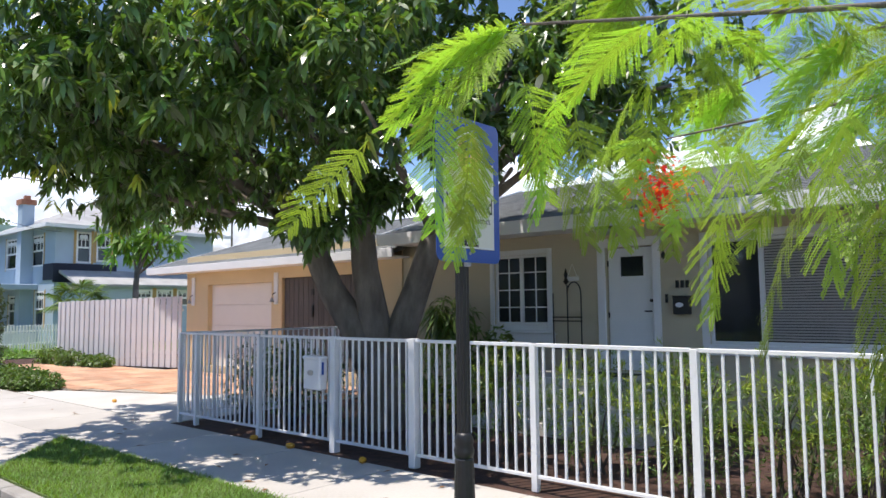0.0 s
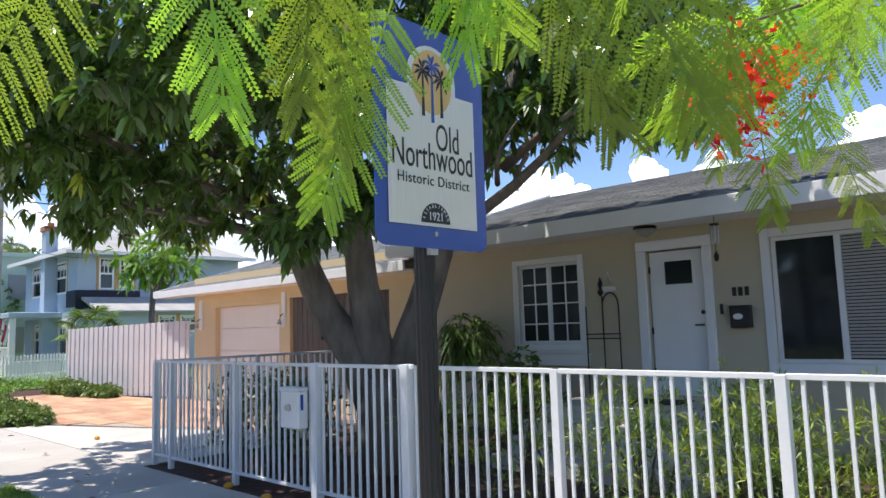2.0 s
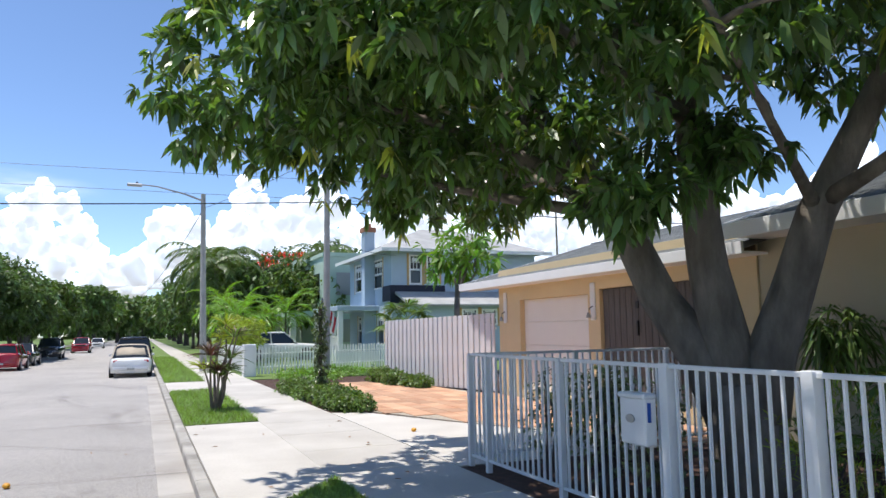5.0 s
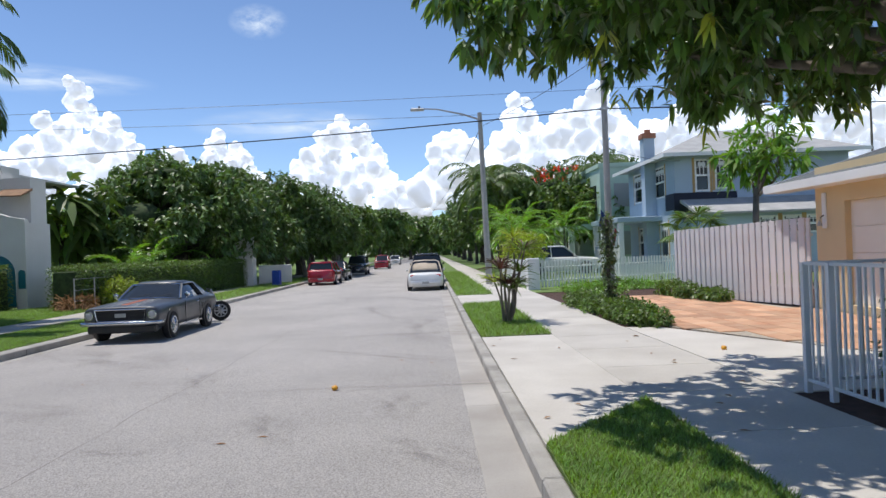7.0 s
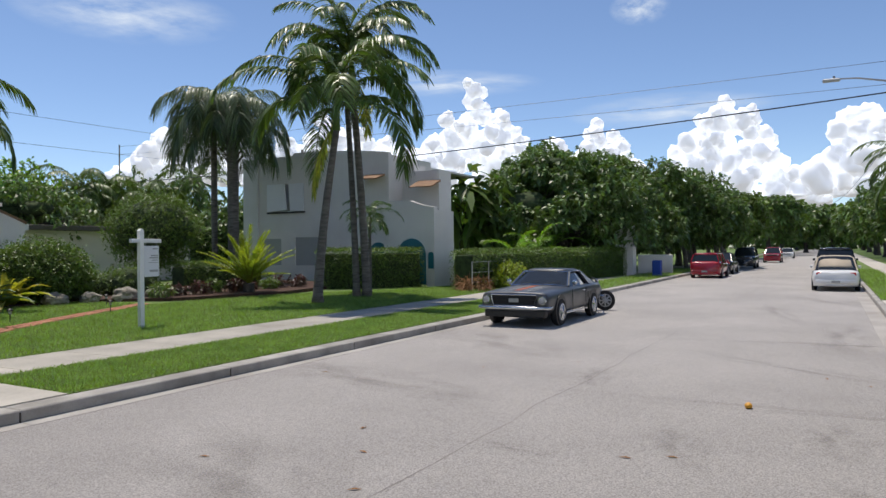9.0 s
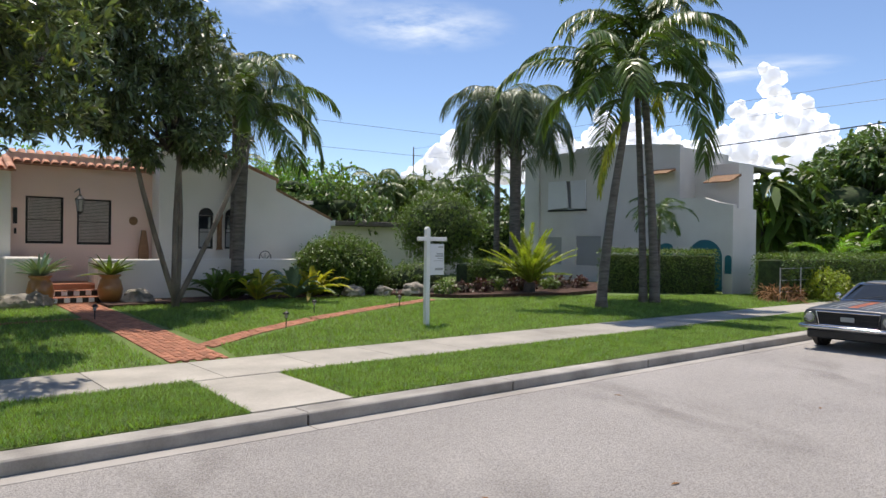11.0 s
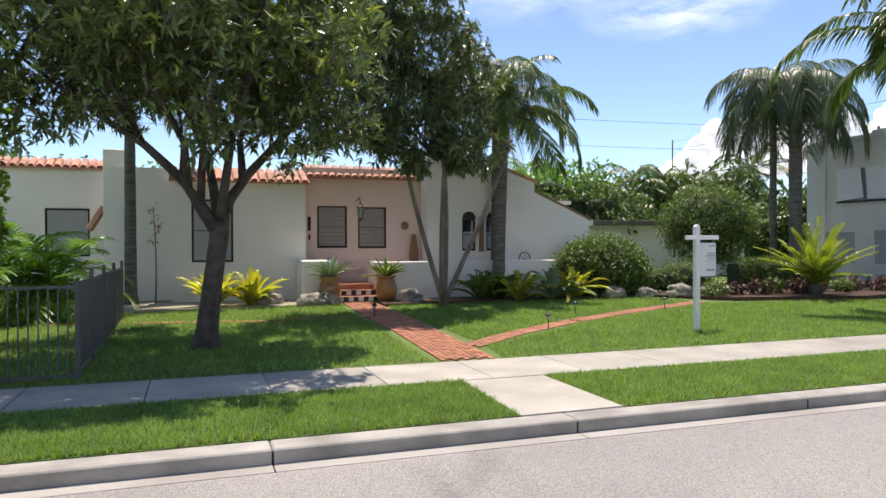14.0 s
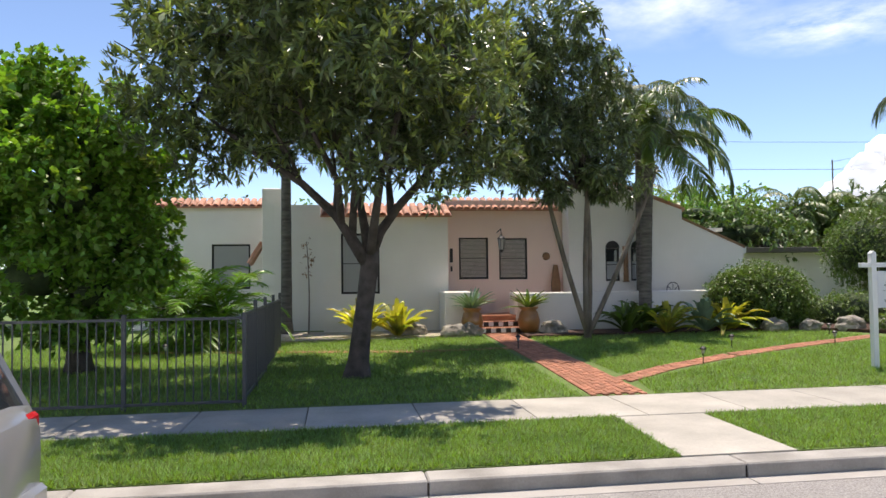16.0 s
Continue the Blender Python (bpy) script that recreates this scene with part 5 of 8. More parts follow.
bm = boxes((-17.05, -30, -0.2, -16.8, PY - 0.3, 2.7), (-11.3, PY - 0.9, -0.2, -11.05, PY - 0.25, 4.3))
part("wall_side", bm, "offwhite", ph)
part("wing_coping", slab(bmesh.new(), [(-17.05, 2.70), (-14.86, 3.65), (-14.86, 3.73), (-17.05, 2.78)], "y", PY - 0.33, PY - 0.02), "wood", ph, "dark coping")
part("roof_deck", boxes((-16.8, -30, 3.3, -3.7, PY - 0.95, 3.42)), "offwhite", ph)
LX = 1.6
bm = wall_x(bmesh.new(), -1.9, LX + 3, PY - 3.3, PY - 3.05, -0.2, 4.3, [(-0.95, 0.3, 1.55, 3.05)])
part("east_wing", bm, "offwhite", ph, "off-white stucco east wing in shade")
part("connecting_wall", boxes((-3.43, PY - 1.45, -0.2, -1.9, PY - 1.2, 4.2), (-2.15, PY - 3.05, -0.2, -1.9, PY - 1.45, 4.2)), "offwhite", ph)
part("chimney", boxes((-2.1, PY - 2.6, 0, -1.45, PY - 1.9, 4.8), bevel=0.03), "offwhite", ph, "tapered white chimney")


def tiles(x0, x1, y, z, parent, up=1, n=4, depth=0.32, step=0.24):
    """Rows of half-round clay tiles along x that slope down towards +y."""
    k = round((x1 - x0) / step)
    mesh = bpy.data.meshes.new("tile")
    bm = bmesh.new()
    ra = [[bm.verts.new((0.105 * math.cos(a), yy, 0.085 * math.sin(a) + zz)) for a in [i * math.pi / 6 for i in range(7)]] for yy, zz in ((0.03, -0.02), (-depth, 0.13))]
    for i in range(6):
        bm.faces.new((ra[0][i], ra[0][i + 1], ra[1][i + 1], ra[1][i]))
    bm.to_mesh(mesh)
    bm.free()
    mesh.materials.append(M["tile"])
    roof = part("tile_roof", slab(bmesh.new(), [(y + 0.05, z - 0.05), (y - depth * n, z + 0.13 * n - 0.05), (y - depth * n, z + 0.13 * n), (y + 0.05, z)], "x", x0, x1), "tile", parent, "red clay barrel tiles")
    for r in range(n):
        for i in range(k):
            link("tile", mesh, None, roof, m=pose(x0 + (i + 0.5) * (x1 - x0) / k, y + 0.08 - r * depth * 0.93, z + 0.02 + r * 0.125))


tiles(-7.3, -3.35, PY + 0.1, 3.75, ph, n=3)
tiles(-11.05, -7.3, PY - 0.55, 4.0, ph, n=3)
tiles(-1.4, LX + 3, PY - 2.95, 4.3, ph, n=2)
# gable tile edge
bm = bmesh.new()
for i in range(9):
    s = i / 9
    tube(bm, [(-12.6 - 2.35 * s, PY - 0.1, 4.82 - 0.84 * s), (-12.6 - 2.35 * (s + 0.12), PY - 0.1, 4.80 - 0.84 * (s + 0.12))], [0.10, 0.085], 8)
part("ridge_tiles", bm, "tile", ph, "red tile edge of the gable")
for i, w in enumerate(PW):
    sash_window(*w, PY - 0.65, 1, 2, ph, "bronze", trim=0, blind=(w[0] + 0.06, w[1] - 0.06), label="dark bronze window with slatted blind", out=1)
sash_window(-5.1, -3.95, 1.4, 3.22, PY, 1, 2, ph, "bronze", trim=0, label="tall dark bronze window with drawn shade", out=1)
sash_window(-0.95, 0.3, 1.55, 3.05, PY - 3.05, 1, 1, ph, "bronze", trim=0, label="dark bronze window", out=1)
for x0, x1, z0, z1, y in ((-5.04, -4.01, 1.46, 3.16, PY - 0.066), (-0.89, 0.24, 1.61, 2.99, PY - 3.116), (-12.66, -12.31, 1.74, 2.3, PY - 0.066), (-13.54, -13.16, 1.74, 2.3, PY - 0.066)):
    part("drawn_shade", boxes((x0, y - 0.002, z0, x1, y + 0.002, z1)), "shade", ph, "pale drawn window shade")
for w in AW:
    sash_window(*w, PY, 1, 2, ph, "bronze", trim=0, label="narrow arched dark window", out=1)
    cx, r = (w[0] + w[1]) / 2, (w[1] - w[0]) / 2
    part("arch_head", slab(bmesh.new(), [(cx + r * math.cos(a), w[3] + 0.004 + r * math.sin(a)) for a in [i * math.pi / 10 for i in range(11)]], "y", PY + 0.002, PY + 0.012), "bronze", ph, "arched window head")
part("column", lathe(bmesh.new(), [(0.11, 1.65), (0.08, 1.72), (0.075, 2.6), (0.1, 2.7), (0.1, 2.78)], 12, (-12.91, PY + 0.04, 0)), "wood", ph, "dark red twisted column")
hood = part("hood", slab(bmesh.new(), [(-1.45, 3.05), (-1.05, 2.38), (-1.05, 2.32), (-1.45, 2.95)], "y", PY - 2.55, PY - 1.95), "tile", ph, "small red tile hood on the side wall")
for i in range(3):
    part("tile", tube(bmesh.new(), [(-1.44, PY - 2.45 + 0.2 * i, 3.06), (-1.22, PY - 2.45 + 0.2 * i, 2.70), (-1.03, PY - 2.45 + 0.2 * i, 2.38)], [0.085, 0.095, 0.10], 8), "tile", hood)
# porch walls, steps
part("porch_rail", boxes((-7.75, PY + 0.0, 0, -6.9, PY + 1.2, 1.44), (-15.4, PY + 0.75, 0, -9.1, PY + 1.0, 1.38), (-9.35, PY + 0.0, 0, -9.1, PY + 0.75, 1.38), bevel=0.03), "offwhite", ph, "low white stucco porch wall")
part("porch_floor", boxes((-15.3, PY - 0.65, 0, -6.95, PY + 0.78, 0.72)), "brick", ph)
st = thing("porch_steps", "terracotta steps with patterned tile risers", "steps")
for i, (y0, y1, z) in enumerate(((PY + 0.78, PY + 1.08, 0.56), (PY + 1.08, PY + 1.4, 0.40))):
    part("tread", boxes((-9.1, y0, 0.0, -7.76, y1 + 0.02, z), bevel=0.012), "brick", st)
    for k in range(9):
        a = -9.08 + k * 0.147
        part("riser_tile", boxes((a, y1 + 0.02, z - 0.14, a + 0.14, y1 + 0.028, z - 0.02)), "paper" if k % 2 else "ink", st)
bl = thing("hanging_lantern", "black iron porch lantern", "lantern", (-8.8, PY + 0.35, 2.95))
part("bracket", tube(bmesh.new(), [(0, -0.6, 0.3), (0, -0.1, 0.38), (0, 0, 0.22)], 0.015, 6), "black", bl)
part("cap", lathe(bmesh.new(), [(0.02, 0.22), (0.05, 0.16), (0.13, 0.08), (0.13, 0.06)], 8), "black", bl)
part("glass", lathe(bmesh.new(), [(0.11, 0.06), (0.07, -0.26)], 6), "lampglass", bl)
part("base", lathe(bmesh.new(), [(0.08, -0.26), (0.08, -0.29), (0.02, -0.34)], 6), "black", bl)
for k in range(6):
    a = k * math.pi / 3
    part("bar", tube(bmesh.new(), [(0.112 * math.cos(a), 0.112 * math.sin(a), 0.06), (0.072 * math.cos(a), 0.072 * math.sin(a), -0.26)], 0.008, 5), "black", bl)
pl = thing("wall_sign", "small dark upright wall plate with bars", "sign", (-7.4, PY - 0.64, 2.55))
part("plate", boxes((-0.05, 0, -0.22, 0.05, 0.02, 0.22), bevel=0.01), "bronze", pl)
part("bar", boxes((-0.03, 0.02, -0.5, 0.03, 0.03, -0.34)), "bronze", pl)
wp = thing("wall_ornament", "round brown ornament on the porch wall", "ornament", (-10.5, PY - 0.64, 2.5))
part("disc", lathe(bmesh.new(), [(0.13, 0), (0.11, 0.03), (0.05, 0.04)], 16), "wood", wp, m=pose(0, 0, 0, -90))
surf = thing("leaning_board", "brown carved board leaning on the porch wall", "board", (-10.75, PY - 0.45, 0.72))
part("board", slab(bmesh.new(), [(-0.13, 0), (0.13, 0), (0.15, 0.9), (0.06, 1.5), (-0.06, 1.5), (-0.15, 0.9)], "y", -0.03, 0.03), "wood", surf)
for x, s in ((-7.62, 5), (-9.28, 9)):
    pt = thing("plant_pot", "ochre glazed terracotta urn holding an agave", "pot", (x, PY + 1.6, 0.235), group="pots beside the steps")
    part("urn", lathe(bmesh.new(), [(0.2, 0), (0.28, 0.14), (0.32, 0.36), (0.26, 0.6), (0.21, 0.67), (0.27, 0.72), (0.27, 0.76), (0.2, 0.75)], 20), "glaze", pt, smooth=True)
    part("soil", lathe(bmesh.new(), [(0.19, 0.70), (0.19, 0.73)], 12), "soil", pt)
    rosette("agave", "blue-green agave in a pot", (x, PY + 1.6, 0.96), 32, 0.75, 0.10, "agave" if s == 5 else "hedge_leaf", s, 50, 0.25)

# brick garden paths
def brick_path(name, pts, width, label, seed):
    """Bricks laid along a line of points."""
    top = tagged(new(name), label, "path", kind="structure")
    g = random.Random(seed)
    mesh = bpy.data.meshes.new("brick")
    bm = boxes((-0.098, -0.048, -0.05, 0.098, 0.048, 0.012), bevel=0.006)
    bm.to_mesh(mesh)
    bm.free()
    mesh.materials.append(M["brick"])
    d = 0.0
    for (ax, ay), (bx, by) in zip(pts, pts[1:]):
        n = math.hypot(bx - ax, by - ay)
        yaw = math.degrees(math.atan2(by - ay, bx - ax))
        k = int(n / 0.205)
        rws = int(width / 0.103)
        bmj = bmesh.new()
        for i in range(k):
            for j in range(rws):
                s = (i + 0.5 * (j % 2) + 0.3) * 0.205
                o = (j - (rws - 1) / 2) * 0.103
                x = ax + (bx - ax) * s / n - (by - ay) / n * o
                y = ay + (by - ay) * s / n + (bx - ax) / n * o
                link("brick", mesh, None, top, m=pose(x, y, lawn_z(y) + 0.012 + g.uniform(-0.004, 0.004), 0, 0, yaw + g.uniform(-1.5, 1.5)))
    return top


brick_path("brick_walk", [(-8.2, -11.2), (-8.35, -14.5), (-8.45, -20.5)], 1.0, "worn red brick walk to the porch", 1)
brick_path("brick_edging", [(-8.75, -12.4), (-10.2, -13.6), (-12.4, -15.0), (-14.8, -16.2), (-18, -17.6)], 0.42, "narrow red brick edging path curving over the lawn", 2)
brick_path("brick_edging_east", [(-8.0, -17.2), (-5.5, -17.0), (-2.5, -17.6), (1.5, -18.2)], 0.32, "narrow red brick edging across the lawn", 3)

# turf of the southern lawns
blades("grass", [(-7.6, -11.17), (4, -11.17), (4, -20.4), (-7.8, -20.4)], 85000, 0.065, lawn_z, 7, "green lawn grass in light shade")
blades("grass", [(-31.7, -11.17), (-8.8, -11.17), (-9.0, -12.3), (-12.6, -14.7), (-18, -17.2), (-23, -16.6), (-31.7, -13.6)], 90000, 0.07, lawn_z, 8, "sunny green lawn grass")
blades("grass", [(-9.0, -13.0), (-12.6, -15.4), (-18, -18.0), (-17.2, -19.5), (-9.0, -19.2)], 32000, 0.065, lawn_z, 9, "green lawn grass")
pad("mulch_bed", [(-8.9, -19.2), (-17.4, -19.6), (-19.2, -17.6), (-23.4, -16.6), (-27, -17.3), (-30, -18), (-30, -24), (-17.4, -24), (-15.4, -20.9), (-9.0, -20.8)], 0.0, 0.275, "mulch", "dark mulch planting bed", "bed")
pad("gravel_bed", [(-2.0, -19.4), (-7.6, -19.9), (-7.6, -21.9), (-2.0, -22.4)], 0.0, 0.27, "gravel", "pale gravel bed under the wall", "bed")

# ---- yard sign on its white post ----
ys_ = thing("yard_sign", "white wooden hanging sign post with a small lettered panel", "sign", (-14.0, -12.75, lawn_z(-12.75)), 0)
part("post", boxes((-0.055, -0.055, -0.05, 0.055, 0.055, 2.2), bevel=0.008), "white", ys_)
part("cap", slab(bmesh.new(), [(-0.055, 2.2), (0.055, 2.2), (0.0, 2.25)], "y", -0.055, 0.055), "white", ys_)
arm = pose(0, 0, 0, 0, 0, 8)
part("arm", boxes((-0.62, -0.04, 1.93, 0.30, 0.04, 2.02), bevel=0.006), "white", ys_, m=arm)
part("panel", boxes((-0.56, -0.012, 1.15, -0.10, 0.012, 1.86), bevel=0.004), "paper", ys_, "pale panel with grey bars", m=arm)
for s in (-0.5, -0.16):
    part("hook", tube(bmesh.new(), [(s, 0, 1.86), (s, 0, 1.93)], 0.008, 5), "galv", ys_, m=arm)
for i, (z, w, h) in enumerate(((1.78, 0.16, 0.03), (1.62, 0.22, 0.03), (1.57, 0.26, 0.03), (1.52, 0.18, 0.02), (1.47, 0.3, 0.012), (1.26, 0.26, 0.05))):
    part("bar", boxes((-0.52, 0.0125, z, -0.52 + w, 0.015, z + h)), "shade", ys_, m=arm)

# ---- grey metal fence of the neighbouring garden ----
gf = thing("garden_fence", "dark grey metal picket fence around the side lawn", "fence")
gx = [-2.45, -0.75, 1.0, 2.75, 4.5]
for x in gx:
    part("post", boxes((x - 0.03, -11.39, 0, x + 0.03, -11.33, 1.42), bevel=0.004), "greyfence", gf)
gy = [-11.36, -13.1, -14.8, -16.6, -18.4]
for y in gy[1:]:
    part("post", boxes((-2.45, y - 0.03, 0, -2.39, y + 0.03, 1.55), bevel=0.004), "greyfence", gf)
gpk = bpy.data.meshes.new("picket")
bm = boxes((-0.009, -0.009, 0.12, 0.009, 0.009, 1.34))
bm.to_mesh(gpk)
bm.free()
gpk.materials.append(M["greyfence"])
for a, b in zip(gx, gx[1:]):
    part("rail", boxes((a + 0.03, -11.375, 1.32, b - 0.03, -11.345, 1.36)), "greyfence", gf)
    part("rail", boxes((a + 0.03, -11.375, 0.09, b - 0.03, -11.345, 0.13)), "greyfence", gf)
    for i in range(1, 14):
        link("picket", gpk, None, gf, m=pose(a + (b - a) * i / 14, -11.36, 0))
for a, b in zip(gy, gy[1:]):
    part("rail", boxes((-2.435, b + 0.03, 1.36, -2.405, a - 0.03, 1.40)), "greyfence", gf)
    part("rail", boxes((-2.435, b + 0.03, 0.09, -2.405, a - 0.03, 0.13)), "greyfence", gf)
    for i in range(1, 14):
        link("picket", gpk, None, gf, m=pose(-2.42, a + (b - a) * i / 14, 0.04))

# ---- southern planting ----
bp_ = rosette("banana_plant", "tall banana plant with broad torn leaves behind the trees", (5.6, -23.5, 0.2), 18, 2.6, 0.62, "hedge_leaf", 333, 55, 0.55)
bp_.children[0].location = (0, 0, 6.9)
part("stalk", tube(bmesh.new(), [(0, 0, -0.1), (0, 0, 7.0)], [0.22, 0.14], 10), "hedge_leaf", bp_)
ft = thing("front_tree", "small broad tree with dark forked trunk and leathery grey-green leaves", "tree", (-4.2, -13.7, 0.03))
part("trunk", tube(bmesh.new(), [(0.04, 0, -0.1), (0.03, 0, 0.08), (0.0, 0.02, 0.35), (-0.06, 0.03, 0.9), (-0.14, 0.0, 1.5), (-0.22, 0.0, 2.1), (-0.25, 0.0, 2.4)], [0.34, 0.27, 0.2, 0.175, 0.165, 0.17, 0.15], 14), "dbark", ft, smooth=True)
FT_LIMBS = [([(-0.2, 0, 2.1), (0.12, 0.1, 2.6), (0.42, 0.15, 3.05), (1.0, 0.2, 3.6), (1.9, 0.1, 4.2), (2.9, 0.0, 5.0)], 0.13), ([(-0.2, 0, 2.2), (-0.4, 0.1, 2.7), (-0.72, 0.2, 3.15), (-1.3, 0.3, 3.8), (-2.0, 0.2, 4.6), (-2.6, 0.1, 5.6)], 0.12),
            ([(-0.22, 0, 2.2), (-0.15, -0.25, 2.8), (-0.05, -0.7, 3.5), (0.4, -1.2, 4.6), (0.6, -1.4, 6.0)], 0.11), ([(-0.22, 0, 2.2), (-0.3, 0.4, 2.9), (-0.4, 1.0, 3.7), (-0.7, 1.6, 4.8), (-0.9, 1.9, 6.0)], 0.10),
            ([(0.3, 0.12, 2.9), (0.35, 0.5, 3.6), (0.9, 1.2, 4.6), (1.3, 1.6, 5.8)], 0.08), ([(-0.62, 0.2, 3.0), (-0.6, -0.3, 3.8), (-1.0, -0.7, 5.0), (-1.2, -0.8, 6.6)], 0.08), ([(0.1, 0.1, 2.6), (0.05, 0.3, 3.6), (0.2, 0.3, 5.2), (0.1, 0.2, 7.0)], 0.08)]
FT_BLOBS = [(0.0, -2.6, 5.4, 1.9, 1.5, 1.1), (-1.9, -2.3, 5.8, 1.5, 1.4, 1.0), (1.9, -2.3, 5.9, 1.6, 1.4, 1.0), (0.4, -3.4, 6.4, 1.8, 1.3, 1.0), (1.9, 0.3, 4.7, 1.4, 1.3, 1.0), (-0.6, 0.9, 4.8, 1.4, 1.3, 1.1), (0.5, -0.5, 6.0, 2.0, 1.7, 1.3), (-1.6, -0.6, 5.5, 1.4, 1.3, 1.0), (-2.0, 0.2, 4.4, 1.1, 1.0, 0.75), (2.9, 0.0, 5.7, 1.4, 1.3, 1.2), (3.1, -0.2, 4.3, 0.8, 0.8, 0.6), (-0.3, 1.3, 4.0, 0.8, 0.7, 0.55), (-1.5, 0.9, 3.7, 0.7, 0.7, 0.45),
            (1.2, 0.0, 7.2, 1.8, 1.6, 1.2), (-0.9, 0.0, 6.9, 1.7, 1.5, 1.2), (0.4, 2.2, 5.4, 1.6, 1.4, 0.9), (-1.2, 2.0, 5.6, 1.5, 1.4, 0.9), (1.9, 1.9, 5.8, 1.5, 1.4, 0.9), (0.3, 1.6, 6.9, 1.6, 1.4, 1.0), (2.6, 0.2, 6.9, 1.3, 1.2, 0.9)]
rng = random.Random(12)
for i, (pts, r) in enumerate(FT_LIMBS):
    k = len(pts)
    part("limb", tube(bmesh.new(), pts, [r * (1 - 0.8 * j / (k - 1)) for j in range(k)], 9), "dbark", ft, smooth=True)
    for j in range(2, k):
        p = Vector(pts[j])
        b = min(FT_BLOBS, key=lambda q: (Vector(q[:3]) - p).length * rng.uniform(0.7, 1.4))
        for e in range(2):
            q = Vector((b[0] + rng.uniform(-0.8, 0.8) * b[3], b[1] + rng.uniform(-0.8, 0.8) * b[4], b[2] + rng.uniform(-0.6, 0.8) * b[5]))
            part("branch", limb(bmesh.new(), p, q, r * 0.34, 0.008, i * 9 + j + e, 0.14, 6, 5), "dbark", ft, smooth=True)
crown("crown", FT_BLOBS, 7600, 8, 0.195, 0.052, "dark_leaf", ft, "leathery grey-green leaves in upright whorls", 0.15, 2, 12, 0.4, -0.3, 0.85, clump=0.4, cover=0.8)
# paler whorls on the near blobs: young growth, and sunlit highlights as colour
crown("new_leaves", [b for b in FT_BLOBS if b[1] > -0.3], 850, 10, 0.17, 0.042, "olive_leaf", ft, "pale olive young leaves with sunlit highlights put into their colour", 0.1, 2, 13, 0.85, -0.55, 0.7)
dt = thing("dark_tree", "dense dark evergreen tree on four slender leaning trunks", "tree", (-10.4, -18.7, 0.2))
for i, (lx, ly, hz) in enumerate(((1.4, 0.3, 5.0), (0.25, 0.2, 6.0), (-0.2, 0.1, 5.6), (-2.0, 0.2, 4.6))):
    part("trunk", limb(bmesh.new(), (0.06 * (i - 1.5), 0.03 * i, -0.1), (lx, ly, hz), 0.075, 0.05, i, 0.03, 8), "bark", dt, smooth=True)
dk = [(1.6, 0.2, 5.6, 1.6, 1.5, 1.4), (0.6, 0, 6.8, 1.7, 1.6, 1.4), (-0.4, 0.2, 5.7, 1.0, 1.2, 1.3), (0.5, 0.6, 4.5, 1.3, 1.2, 0.9), (-0.7, 0.6, 4.4, 0.8, 0.8, 0.8), (2.7, 0.4, 6.8, 1.6, 1.5, 1.4), (2.4, 0.8, 4.8, 1.1, 1.0, 0.8), (1.3, 0.2, 8.0, 1.8, 1.6, 1.2)]
for i, b in enumerate(dk):
    part("limb", limb(bmesh.new(), (0.2, 0.1, 4.0), b[:3], 0.05, 0.015, i, 0.1, 6), "dbark", dt)
crown("crown", dk, 4600, 9, 0.18, 0.05, "dark_leaf", dt, "dark dense leaves", 0.3, 2, 14, 0.4, 0.1, clump=0.36, cover=0.85)
broad_tree("side_tree", "dense bright green broadleaf tree beside the fence", (1.2, -15.4, 0.1), 6, 0.2,
           [(0, 0.3, 3.6, 1.9, 1.7, 1.6), (-0.6, 0.2, 4.6, 1.5, 1.4, 1.1), (0.9, 0.2, 4.6, 1.7, 1.6, 1.3), (-0.9, 0.4, 2.6, 1.2, 1.1, 1.0), (0.6, 0.6, 1.9, 1.6, 1.3, 1.3), (-0.4, 0.5, 1.6, 1.2, 1.1, 1.0), (0.2, 0.2, 5.3, 1.2, 1.2, 0.9)], 6500, 7, 0.13, 0.095, "bright_leaf", 16, fork=0.3, down=-0.1, droop=0.15, clump=0.42, cover=0.9, inner=0.5, core=0.3)
for i in range(5):
    palm("areca_palm", "yellow-green areca palm clump behind the fence", (-0.9 + (i % 3) * 0.8, -19.0 - (i // 3) * 0.6, 0.2), 0.5 + 0.12 * i, 0.05, 0.04, 14, ARECA, 1.15, 60 + i, group="areca clump", lo=-20, hi=80)
palm("slim_palm", "slim ringed palm trunk beside the house corner", (-2.35, -21.9, 0.25), 6.6, 0.17, 0.13, 16, PALM, 0.9, 2, trunk_mat="palmbark")
palm("queen_palm", "tall palm with thick grey trunk before the gable", (-12.9, -20.6, 0.25), 4.9, 0.2, 0.16, 17, PALM, 0.98, 5, lean=(-0.2, 0), shaft=0.8, lo=-5, hi=86)
palm("queen_palm", "tall queen palm with weeping fronds behind the gable palm", (-13.2, -21.5, 0.72), 6.2, 0.15, 0.12, 16, QUEEN, 0.95, 6, lean=(-0.3, -0.6), lo=5, hi=88)
for i, (x, y) in enumerate(((-4.5, -20.2), (-5.5, -20.3))):
    rosette("bromeliad", "large yellow bromeliad beside the wall", (x, y, 0.26), 34, 1.5, 0.19, "brom", 70 + i, 62, 0.42, group="bromeliads")
for i, (x, y) in enumerate(((-11.9, -19.6), (-13.0, -19.4), (-14.2, -19.5), (-14.9, -19.6), (-12.5, -19.9), (-15.3, -19.9))):
    rosette("bromeliad", "green and yellow bromeliad under the palms", (x, y, 0.26), 34, 1.55, 0.17, "brom" if i % 2 else ("agave" if i == 2 else "hedge_leaf"), 80 + i, 62, 0.5, group="bromeliads")
